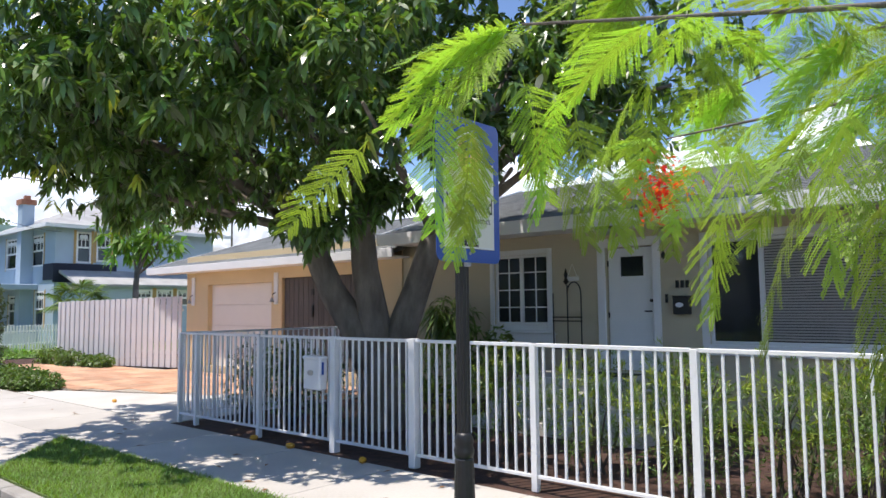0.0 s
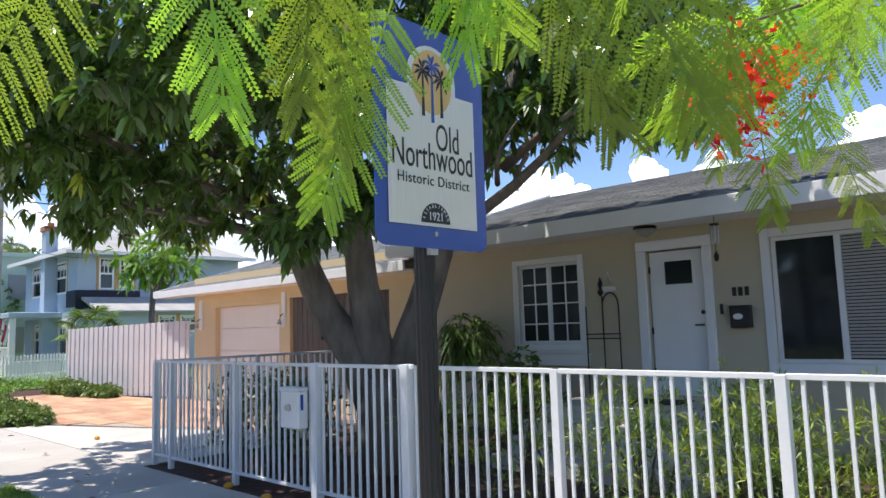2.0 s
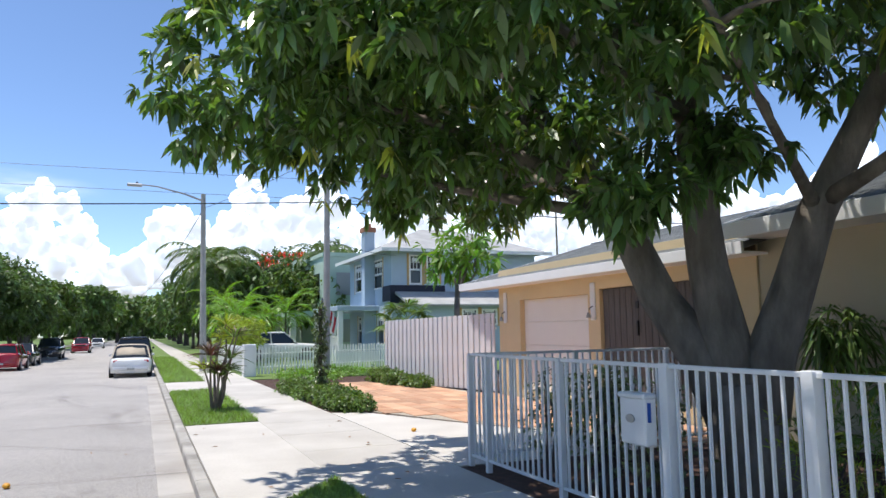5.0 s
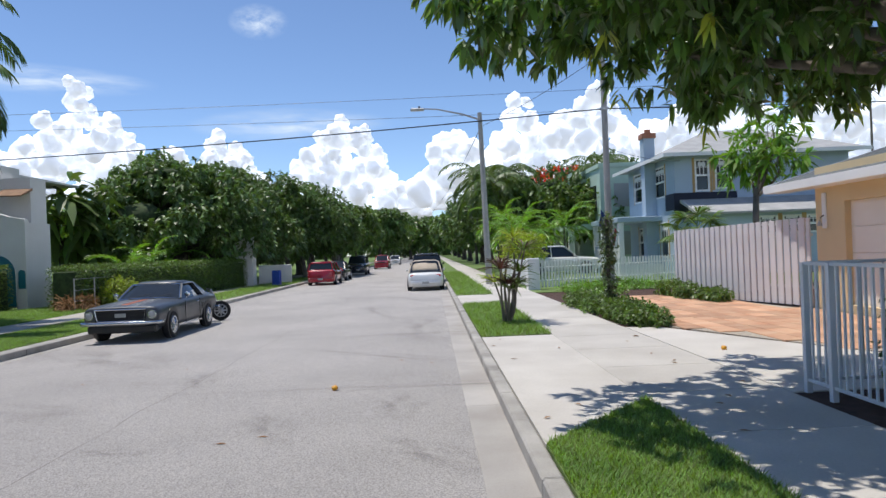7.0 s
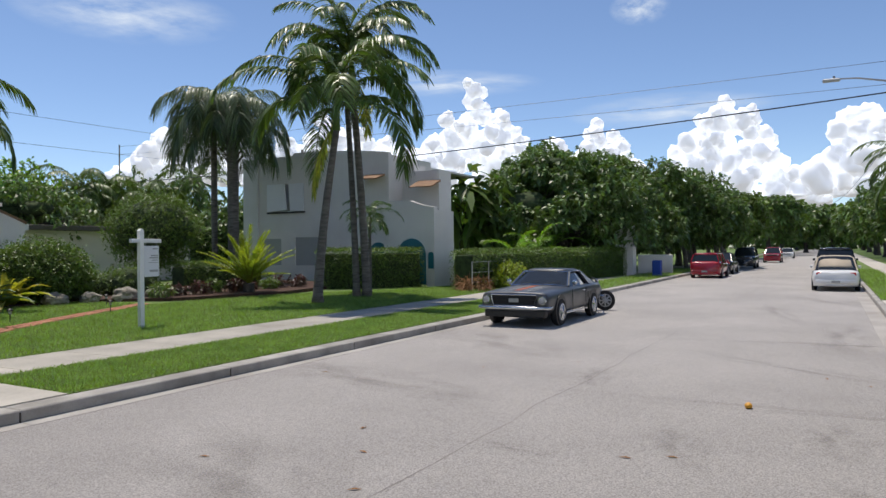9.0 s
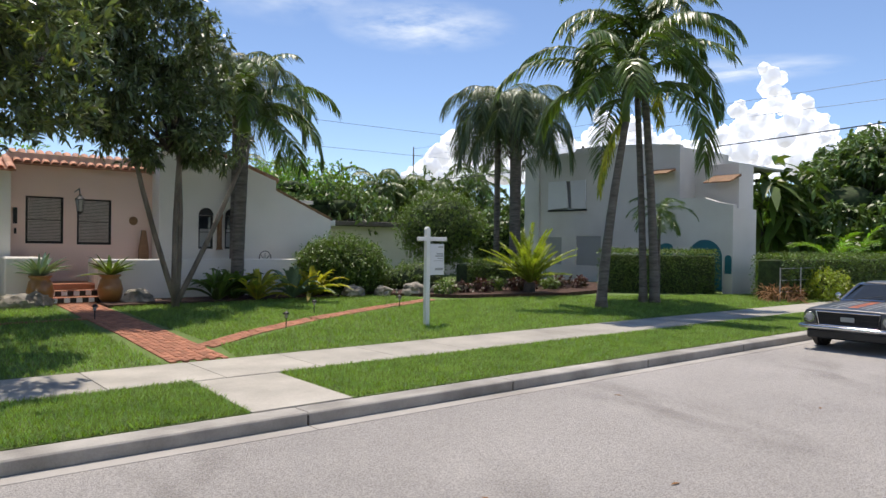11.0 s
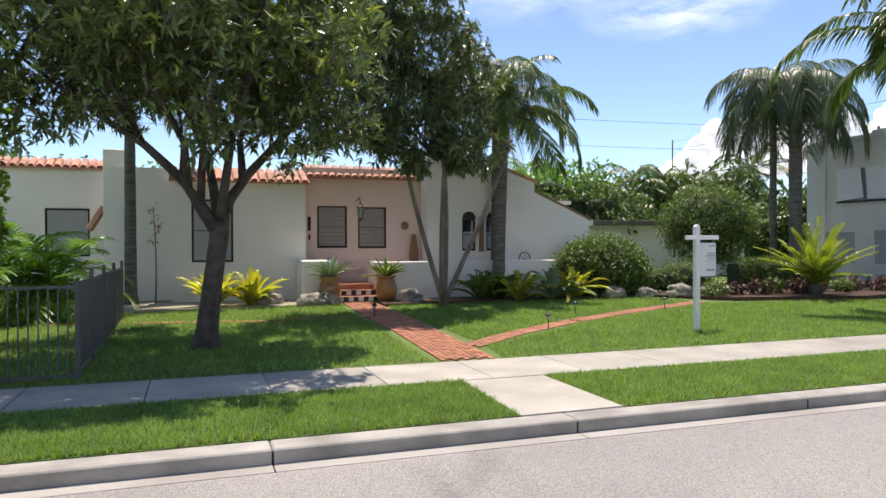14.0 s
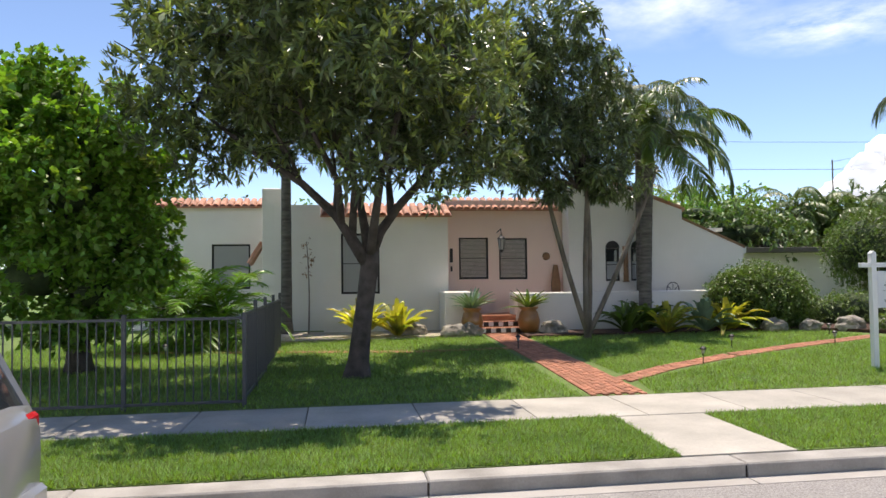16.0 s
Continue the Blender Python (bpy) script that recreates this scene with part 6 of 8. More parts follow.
shrub("round_bush", "broad clipped dark green bush", "bush", (-16.6, -20.6, 0.2), [(0, 0, 0.85, 1.35, 1.2, 1.05), (0.4, 0, 0.8, 1.1, 1.1, 0.9), (-0.5, 0, 0.75, 1.0, 1.1, 0.9)], 8500, 5, 0.075, 0.042, "hedge_leaf", 21, inner=0.92)
tp = thing("ball_topiary", "ball-shaped clipped topiary on a short trunk", "topiary", (-22.5, -22.6, 0.6))
part("trunk", tube(bmesh.new(), [(0, 0, -0.4), (0.03, 0, 0.8), (0, 0, 1.6)], [0.12, 0.09, 0.08], 8), "dbark", tp)
part("core", lathe(bmesh.new(), [(0.3, 0.95), (1.2, 1.4), (1.45, 2.0), (1.2, 2.7), (0.6, 3.1), (0.05, 3.2)], 16), "inner_shade", tp, "dark filler with the inner shade in its colour")
crown("leaves", [(0, 0, 2.0, 1.62, 1.62, 1.35)], 4200, 6, 0.07, 0.04, "hedge_leaf", tp, "", 0.2, 2, 22, 0.9, 0.0)
cy = palm("cycad", "sago cycad with a rosette of stiff lime-green fronds", (-22.5, -17.6, 0.25), 0.35, 0.2, 0.2, 40, CYCAD, 1.15, 8, lo=28, hi=88, trunk_mat="dbark")
shrub("low_bush", "low rounded green bush", "bush", (-20.3, -21.2, 0.2), [(0, 0, 0.5, 1.1, 0.8, 0.6), (0.8, 0, 0.4, 0.7, 0.7, 0.5)], 1100, 6, 0.07, 0.035, "hedge_leaf", 23, inner=0.8)
hedge("clipped_hedge", "clipped dark green hedge behind the bed", -21.8, -20.6, -26.5, -20.9, 0.2, 1.3, 0.9, 620, 0.08, "hedge_leaf", 25)
for i in range(9):
    x, y = -19.2 - i * 0.85, -18.3 - 0.35 * (i % 2)
    shrub("purple_plant", "low purple and green bedding plant", "plant", (x, y, 0.27), [(0, 0, 0.22, 0.4, 0.35, 0.22)], 60, 7, 0.14, 0.05, "purple" if i % 3 else "hedge_leaf", 90 + i, inner=0.3, stems=2, group="bedding plants")
for i, (x, y, s) in enumerate(((-16.2, -19.3, 0.3), (-17.3, -19.2, 0.26), (-18.4, -19.0, 0.34), (-7.0, -19.9, 0.3), (-9.85, -20.0, 0.32), (-7.5, -20.2, 0.3), (-5.9, -20.6, 0.32), (-19.4, -18.9, 0.25))):
    bm = bmesh.new()
    bmesh.ops.create_icosphere(bm, subdivisions=3, radius=1)
    for v in bm.verts:
        k = 1 + 0.35 * noise.noise(v.co * 1.7 + Vector((i * 3, 0, 0))) + 0.15 * noise.noise(v.co * 5 + Vector((i, 2, 0)))
        v.co = Vector((v.co.x * s * 1.3 * k, v.co.y * s * k, v.co.z * s * 0.75 * k))
    tagged(part("rock", bm, "stone", m=pose(x, y, 0.24 + s * 0.4)), "pitted coral garden rock", "rock", "garden rocks")
for x, y in ((-8.05, -16.9), (-11.1, -13.9), (-12.9, -15.9), (-15.7, -16.1), (-16.9, -17.9), (-0.1, -16.8)):
    l = thing("path_light", "small bronze mushroom path light on a stake", "path light", (x, y, lawn_z(y)), group="path lights")
    part("stake", tube(bmesh.new(), [(0, 0, -0.05), (0, 0, 0.24)], 0.012, 6), "bronze", l)
    part("lens", lathe(bmesh.new(), [(0.03, 0.22), (0.045, 0.30)], 10), "lampglass", l)
    part("cap", lathe(bmesh.new(), [(0.07, 0.30), (0.065, 0.325), (0.02, 0.36)], 12), "bronze", l)
ag = thing("bare_plant", "thin bare flower stalk beside the wall", "plant", (-3.0, -21.6, 0.26))
part("stalk", limb(bmesh.new(), (0, 0, 0), (0.05, 0, 2.7), 0.03, 0.012, 3, 0.03, 6), "bark", ag)
crown("pods", [(0.05, 0, 2.2, 0.22, 0.22, 0.6)], 26, 4, 0.07, 0.04, "dry", ag, "", 0.1, 2, 5, 0.2)
ch2 = thing("patio_chair", "black wrought-iron patio chair behind the wall", "chair", (-14.3, -21.6, 0.72))
part("back", tube(bmesh.new(), [(-0.2, 0, 0)] + [(0.2 * math.cos(a), 0, 0.7 + 0.2 * math.sin(a)) for a in [math.pi - i * math.pi / 8 for i in range(9)]] + [(0.2, 0, 0)], 0.014, 6), "black", ch2)
part("seat", lathe(bmesh.new(), [(0.22, 0.42), (0.22, 0.45)], 14, (0, -0.2, 0)), "black", ch2)
for s in (-1, 0, 1):
    part("spoke", tube(bmesh.new(), [(0, 0, 0.6), (0.16 * s, 0, 0.84 - 0.06 * abs(s))], 0.01, 5), "black", ch2)


# ---- white two-storey house and its planting ----
wb = thing("white_house", "two-storey off-white stucco house with stepped parapet", "house")
WX = -31.0


def wall_y(bm, y0, y1, x0, x1, z0, z1, holes=()):
    """A wall along y with rectangular openings (y0, y1, z0, z1)."""
    e = sorted({y0, y1, *[h[0] for h in holes], *[h[1] for h in holes]})
    for a, b in zip(e, e[1:]):
        z = z0
        for lo, hi in sorted((h[2], h[3]) for h in holes if h[0] <= a and h[1] >= b):
            if lo > z:
                box(bm, x0, a, z, x1, b, lo)
            z = hi
        if z < z1:
            box(bm, x0, a, z, x1, b, z1)
    bmesh.ops.remove_doubles(bm, verts=bm.verts, dist=0.0005)
    return bm


UW, LW = (-24.3, -22.0, 3.7, 5.1), [(-25.1, -23.5, 1.0, 2.35), (-22.6, -21.1, 1.0, 2.4)]
part("wall_east", wall_y(bmesh.new(), -26.05, -17.0, WX - 0.25, WX, -0.3, 6.3, [UW, *LW]), "shaded_white", wb, "off-white stucco wall with its shade put into a greyer colour")
bm = bmesh.new()
slab(bm, [(-26.05, 6.3), (-17.0, 6.3), (-17.0, 5.9 + 0.4), (-18.4, 6.45), (-21.0, 6.62), (-22.6, 6.62), (-22.7, 6.5), (-26.05, 6.46)], "x", WX - 0.3, WX + 0.04)
part("parapet", bm, "shaded_white", wb, "stepped parapet")
part("wall_north", boxes((-35, -17.25, -0.3, WX - 0.25, -17.0, 6.2)), "shaded_white", wb)
part("upper_block", boxes((-33.4, -17.0, 3.0, WX - 1.2, -15.0, 5.45), (-33.4, -17.0, 5.45, WX - 1.2, -16.4, 5.8)), "shaded_white", wb, "set-back upper room")
part("roof_slab", boxes((-41, -26, 5.9, WX - 0.3, -17.25, 6.0)), "shaded_white", wb)
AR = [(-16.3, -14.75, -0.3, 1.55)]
part("porch_wall", wall_y(bmesh.new(), -17.0, -14.35, WX + 0.2, WX + 0.45, -0.3, 3.5, AR), "shaded_white", wb, "arched porch wall")
part("porch_parapet", slab(bmesh.new(), [(-17.0, 3.5), (-14.35, 3.5), (-14.35, 3.62), (-15.0, 3.75), (-15.6, 3.95), (-17.0, 3.98)], "x", WX + 0.18, WX + 0.47), "shaded_white", wb)
part("porch_side", boxes((-32.4, -14.6, -0.3, WX + 0.2, -14.35, 3.5)), "shaded_white", wb)


def arch_plate(cy, z, r, x, material, parent, name="arch_door", base=0.2):
    p = [(cy - r, base), (cy + r, base)] + [(cy + r * math.cos(a), z + r * math.sin(a)) for a in [i * math.pi / 12 for i in range(13)]]
    return part(name, slab(bmesh.new(), p, "x", x - 0.02, x), material, parent, "teal painted arched opening")


arch_plate(-15.52, 1.5, 0.75, WX + 0.48, "teal", wb)
for c in (-16.6, -14.52):
    arch_plate(c, 1.5, 0.14, WX + 0.476, "teal", wb, "arch_light", 0.9)
arch_plate(-17.6, 1.6, 0.5, WX + 0.02, "teal", wb)
arch_plate(-18.5, 1.5, 0.16, WX + 0.022, "teal", wb, "arch_light", 0.9)
win = part("shutter", boxes((WX - 0.1, -24.25, 3.72, WX - 0.06, -22.05, 5.08)), "shade", wb, "pale grey window")
part("awning_shutter", slab(bmesh.new(), [(-24.3, 5.1), (-23.15, 5.1), (-23.0, 3.8), (-24.3, 3.72)], "x", WX + 0.1, WX + 0.14), "paper", wb, "white raised storm shutter")
part("awning_shutter", slab(bmesh.new(), [(-22.95, 5.1), (-22.0, 5.1), (-22.0, 3.72), (-22.85, 3.75)], "x", WX + 0.02, WX + 0.06), "paper", wb, "white storm shutter")
part("sill", boxes((WX, -24.35, 3.62, WX + 0.1, -21.95, 3.7)), "bronze", wb)
for l in LW:
    part("shutter", boxes((WX - 0.12, l[0], l[2], WX - 0.06, l[1], l[3])), "shade", wb, "pale closed shutter")
part("awning", slab(bmesh.new(), [(WX - 1.2, 5.0), (WX - 0.3, 4.65), (WX - 0.3, 4.6), (WX - 1.2, 4.9)], "y", -16.1, -14.9), "wood", wb, "faded brown awning")
part("awning", slab(bmesh.new(), [(WX, 5.3), (WX + 0.7, 5.05), (WX + 0.7, 5.0), (WX, 5.2)], "y", -18.3, -17.2), "wood", wb, "faded brown awning")
part("downpipe", tube(bmesh.new(), [(WX + 0.06, -25.0, 0.2), (WX + 0.06, -25.0, 6.2)], 0.05, 8), "shaded_white", wb)
# bungalow between the two houses
bu = thing("bungalow", "low beige bungalow with a flat dark roof edge", "house")
part("wall", boxes((-31, -30.2, -0.2, -18.5, -30, 2.75)), "shaded_white", bu)
part("roof", boxes((-31.2, -36, 2.75, -18.2, -29.3, 2.98), bevel=0.02), "barn", bu)
part("fascia", boxes((-21.5, -29.3, 2.72, -18.3, -29.2, 2.99)), "white", bu)

hedge("back_hedge", "tall loose green hedge behind the bungalow", -46, -31.5, -31.4, -31.0, 0.2, 3.0, 1.4, 70, 0.25, "far_leaf", 57)
palm("leaning_palm", "leaning palm with arching fronds on the lawn", (-21.15, -13.4, 0.05), 5.6, 0.17, 0.10, 15, PALM, 1.25, 41, lean=(-0.65, 0.32), shaft=0.8, old=1, lo=8, hi=88, group="lawn palms")
palm("tall_palm", "tall palm with drooping green fronds on the lawn", (-24.2, -13.6, 0.05), 7.7, 0.16, 0.11, 17, PALM, 1.2, 42, lean=(0.1, -0.5), shaft=0.9, old=2, lo=-5, hi=88, group="lawn palms")
palm("tall_palm", "slim tall palm beside the others on the lawn", (-24.0, -13.9, 0.05), 8.3, 0.13, 0.09, 14, PALM, 1.15, 43, lean=(-0.5, -0.8), shaft=0.8, lo=0, hi=88, group="lawn palms")
palm("young_palm", "young palm before the white house", (-25.6, -14.4, 0.05), 3.1, 0.07, 0.05, 14, SMALL, 1.0, 44, lo=-40, hi=70)
palm("shaggy_palm", "queen palm with a shaggy weeping crown", (-27.6, -23.4, 0.2), 7.4, 0.24, 0.26, 30, QUEEN, 1.1, 45, skirt=2.0, lo=-10, hi=90)
palm("shaggy_palm", "queen palm with a weeping crown behind its neighbour", (-27.6, -24.6, 0.2), 8.0, 0.14, 0.14, 18, QUEEN, 1.05, 46, lo=-5, hi=88)
hedge("front_hedge", "clipped hedge along the side garden", -26.8, -17.8, -30.3, -15.0, 0.1, 1.75, 1.2, 560, 0.085, "hedge_leaf", 51)
hedge("long_hedge", "clipped hedge along the pavement", -29.8, -12.6, -47.0, -10.6, 0.05, 1.65, 1.2, 420, 0.10, "hedge_leaf", 52)
shrub("yellow_bush", "yellow-green variegated bush at the pavement", "bush", (-31.8, -11.4, 0.05), [(0, 0, 0.55, 0.9, 0.8, 0.55)], 700, 5, 0.09, 0.05, "lime", 53, inner=0.7)
shrub("dry_brush", "heap of dry brown palm leaves on the lawn", "debris", (-29.5, -11.9, 0.05), [(0, 0, 0.25, 1.0, 0.7, 0.3)], 130, 5, 0.4, 0.03, "dry", 54, inner=0.2, down=0.2)
gp_ = thing("gate_pier", "white rendered gate pier", "gate", (-47.8, -10.2, 0))
part("pier", boxes((-0.5, -0.6, -0.1, 0.3, 0.5, 3.1), bevel=0.03), "white", gp_)
cf = thing("wire_fence", "low grey wire fence with posts", "fence")
for i in range(8):
    part("post", tube(bmesh.new(), [(-29 - i * 1.6, -11.75, 0), (-29 - i * 1.6, -11.75, 1.25)], 0.025, 6), "galv", cf)
for z in (0.4, 0.8, 1.22):
    part("wire", tube(bmesh.new(), [(-29, -11.75, z), (-40.2, -11.75, z)], 0.008, 5), "galv", cf)
big = [(0, 0, 5.0, 4.2, 4.2, 2.8), (-6, 0.5, 5.2, 4.5, 4.0, 2.8), (-12, 1.0, 4.8, 4.5, 4.0, 2.6), (3.5, -1, 4.2, 3.4, 3.2, 2.4), (-3, -2, 6.2, 4.0, 3.6, 2.2), (-9, 0, 6.3, 3.6, 3.4, 1.9), (-17, 1.8, 4.2, 3.8, 3.4, 2.4), (-1, 3.2, 3.4, 3.2, 1.8, 1.8),
       (-7, 3.8, 3.2, 3.2, 1.8, 1.6), (-13, 4.2, 3.2, 3.0, 1.8, 1.5), (-17, 5.0, 4.6, 3.6, 3.0, 2.2), (-22, 5.6, 4.6, 3.6, 3.0, 2.2), (-27, 5.2, 4.4, 3.6, 3.0, 2.2), (-20, 4, 6.4, 3.4, 3.0, 1.7), (-13, 3, 6.6, 3.4, 3.0, 1.7), (1.5, 0, 7.0, 1.6, 1.5, 0.9), (-7.5, 0.5, 7.5, 2.0, 1.8, 0.8), (-3.8, 0.0, 7.6, 1.3, 1.2, 0.7)]
bt = broad_tree("spreading_tree", "wide dense dark green tree overhanging the street", (-47, -14.0, 0), 8, 0.5, big, 17000, 7, 0.32, 0.15, "far_leaf", 61, fork=0.3, inner=0.8, down=0.1, clump=0.8, cover=0.95, core=0.4)
banana = [(0, 0, 4.6, 1.8, 1.8, 1.8), (-1.2, 0.4, 3.4, 1.6, 1.6, 1.4)]
broad_tree("banana_clump", "tall ragged banana plants beside the white house", (-41, -18.2, 0), 6, 0.2, banana, 60, 5, 1.6, 0.42, "hedge_leaf", 62, fork=0.5, inner=0.2, down=-0.3, n=3, droop=0.6)
for i, (x, y) in enumerate(((-38, -13.5), (-40, -13.2), (-43, -13.4))):
    palm("areca_palm", "areca palm behind the hedge", (x, y, 0), 1.2 + 0.3 * i, 0.08, 0.06, 14, ARECA, 1.35, 70 + i, lo=-30, hi=80, group="areca palms")

# ---- distant trees ----
def far_tree(x, y, h, r, seed, material="far_leaf", label="rounded green tree in the distance"):
    g = random.Random(seed)
    bl = [(g.uniform(-0.5, 0.5) * r, g.uniform(-0.5, 0.5) * r, h * g.uniform(0.5, 0.85), r * g.uniform(0.5, 0.8), r * g.uniform(0.5, 0.8), h * g.uniform(0.16, 0.28)) for _ in range(7)]
    d = math.hypot(x + 4, y)
    L = max(0.22, d * 0.0055)
    return broad_tree("tree", label, (x, y, -0.1), h, 0.04 * h, bl, int(700 + 190 * r), 6, L, L * 0.5, material, seed, fork=0.3, inner=0.7, clump=max(0.5, 0.2 * r), cover=0.9, core=0.3)


south = [(-22, -36, 8.5, 4.5), (-28, -42, 9, 5), (-17, -38, 8, 4), (-34, -40, 9, 4.5), (-10, -34, 7.5, 3.5), (-24, -32, 6.5, 3), (-14, -46, 9, 5), (-40, -46, 9, 5), (-4, -37, 7, 4), (4, -32, 7.5, 4), (9, -26, 7, 4), (-46, -30, 9, 5), (-55, -28, 8, 5), (-36, -33, 7, 3.5)]
for i, (x, y, h, r) in enumerate(south):
    far_tree(x, y, h * 0.74, r, 100 + i, "bright_leaf" if i % 4 == 0 else "far_leaf", "leafy green tree behind the houses")
for i, (x, y, h) in enumerate(((-30, -38, 7), (-33, -36, 6.5), (-26, -45, 8), (-19, -43, 8), (-38, -37, 8))):
    palm("distant_palm", "green palm behind the houses", (x, y, 0), h - 1.5, 0.16, 0.13, 16, PALM, 1.1, 120 + i, lo=-45, hi=75, group="distant palms")
street = [(-70, -11, 7, 3.5), (-82, -12, 8, 4), (-95, -11, 8, 4), (-110, -12, 9, 5), (-130, -12, 9, 5), (-150, -9, 10, 6), (-175, -8, 10, 6), (-200, -4, 11, 7), (-230, 2, 11, 8), (-260, -8, 12, 8), (-250, 10, 12, 8), (-66, -18, 8, 5), (-88, -22, 9, 6),
          (-62, 10.5, 8.2, 4.2), (-70, 9, 8.5, 4.2), (-80, 10, 9, 4.5), (-92, 9, 9, 4.5), (-105, 9, 9, 5), (-120, 8, 9, 5), (-140, 8, 10, 6), (-165, 9, 10, 6), (-190, 9, 11, 6), (-66, 18, 9, 4.5), (-78, 22, 9, 5), (-58, 15, 7, 3.5), (-95, 24, 10, 6), (-54, 21, 6, 3)]
for i, (x, y, h, r) in enumerate(street):
    far_tree(x, y, h, r, 140 + i, "far_leaf" if i % 3 else "hedge_leaf", "green street tree in the distance")
for i, (x, y, h) in enumerate(((-60, 7.2, 8), (-63, 8.2, 9), (-67, 6.8, 9.5), (-60, 16, 9), (-64, 18, 8.5), (-75, 20, 10), (-57, -9.3, 4.5), (-62, -9, 4.8), (-68, -9.2, 5), (-76, -9.2, 5.5), (-84, -9, 6), (-95, 7.5, 9))):
    palm("street_palm", "coconut palm beside the street", (x, y, 0), h - 1.3, 0.2, 0.15, 20, PALM, 1.25 if h > 7 else 0.8, 180 + i, lean=(0.6, -0.4), lo=-45, hi=75, group="street palms")
tl = thing("treeline", "far green woods closing the end of the street", "woods", (-330, 0, -0.6), kind="stuff")
crown("crown", [(g_ * 3 % 25, -190 + g_ * 9.5, 5.5 + (g_ * 7 % 5), 12, 9, 6.5) for g_ in range(41)], 9000, 5, 2.0, 1.1, "far_leaf", tl, "", 0.2, 2, 3, 0.5)
rp = far_tree(-70, 14.5, 9.5, 3.6, 210, "far_leaf", "poinciana in red blossom behind other trees")
crown("blossom", [(0, 0, 8.6, 3.2, 3.2, 0.9)], 160, 7, 0.35, 0.25, "red", rp, "scarlet blossom", 0.2, 2, 6, 0.6)
for i, (x, y) in enumerate(((-46, 6.8), (-49, 7.6), (-52, 6.6), (-55, 9.5), (-50, 10.5))):
    palm("areca_palm", "yellow-green areca palms by the fence", (x, y, 0), 2.6 + 0.5 * (i % 3), 0.07, 0.05, 14, ARECA, 1.5, 220 + i, lo=-30, hi=80, group="areca palms")
for i, (x, y) in enumerate(((-41, 6.6), (-43.5, 6.6), (-53, 8.2))):
    shrub("lime_shrub", "spreading lime-green shrub by the picket fence", "bush", (x, y, 0), [(0, 0, 1.5, 1.6, 1.1, 0.5), (0.8, 0.3, 2.0, 1.2, 1.0, 0.4), (-0.9, 0, 2.2, 1.2, 1.0, 0.5)], 330, 7, 0.2, 0.07, "lime", 230 + i, inner=0.4)

# ---- blue house under repair ----
bh = thing("blue_house", "two-storey pale blue house under repair with white paper-covered windows", "house")
BX, BY = -40.7, 14.85
E2 = [(15.95, 16.75, 4.45, 6.2), (17.05, 17.85, 4.55, 6.2)]
E1 = [(18.4 + 1.25 * i, 19.4 + 1.25 * i, 2.0, 2.95) for i in range(4)]
part("wall_east", wall_y(bmesh.new(), BY, 24.4, BX - 0.2, BX, -0.2, 6.5, E2), "blue", bh, "pale blue board wall")
S2 = [(-48.3, -46.5, 4.3, 6.15), (-44.1, -42.3, 4.3, 6.1)]
S1 = [(-47.6, -45.8, 0.9, 2.7), (-43.4, -42.0, 0.9, 2.9)]
part("wall_south", wall_x(bmesh.new(), -49.6, BX - 0.2, BY, BY + 0.2, -0.2, 6.5, S2 + S1), "blue", bh, "pale blue board wall")
part("interior", boxes((-49.5, BY + 0.6, -0.2, BX - 0.6, 24.2, 6.4)), "shade", bh)
bm = bmesh.new()
v = [bm.verts.new(p) for p in ((-50.4, BY - 0.8, 6.45), (BX + 0.8, BY - 0.8, 6.45), (BX + 0.8, 25.2, 6.45), (-50.4, 25.2, 6.45), (-45.2, 18.4, 8.4), (-45.2, 21.5, 8.4))]
for f in ((0, 1, 4), (1, 2, 5, 4), (2, 3, 5), (3, 0, 4, 5), (3, 2, 1, 0)):
    bm.faces.new([v[i] for i in f])
part("hip_roof", bm, "pale_shingle", bh, "pale grey shingle hip roof")
part("fascia", boxes((-50.45, BY - 0.85, 6.3, BX + 0.85, BY - 0.8, 6.5), (BX + 0.8, BY - 0.8, 6.3, BX + 0.85, 25.2, 6.5)), "white", bh)
chm = part("chimney", boxes((-44.6, 14.2, 0, -43.9, 14.85, 7.9)), "blue", bh, "pale blue chimney with brick cap")
part("cap", boxes((-44.68, 14.12, 7.9, -43.82, 14.93, 8.2), (-44.4, 14.4, 8.2, -44.1, 14.7, 8.45)), "brick", chm)


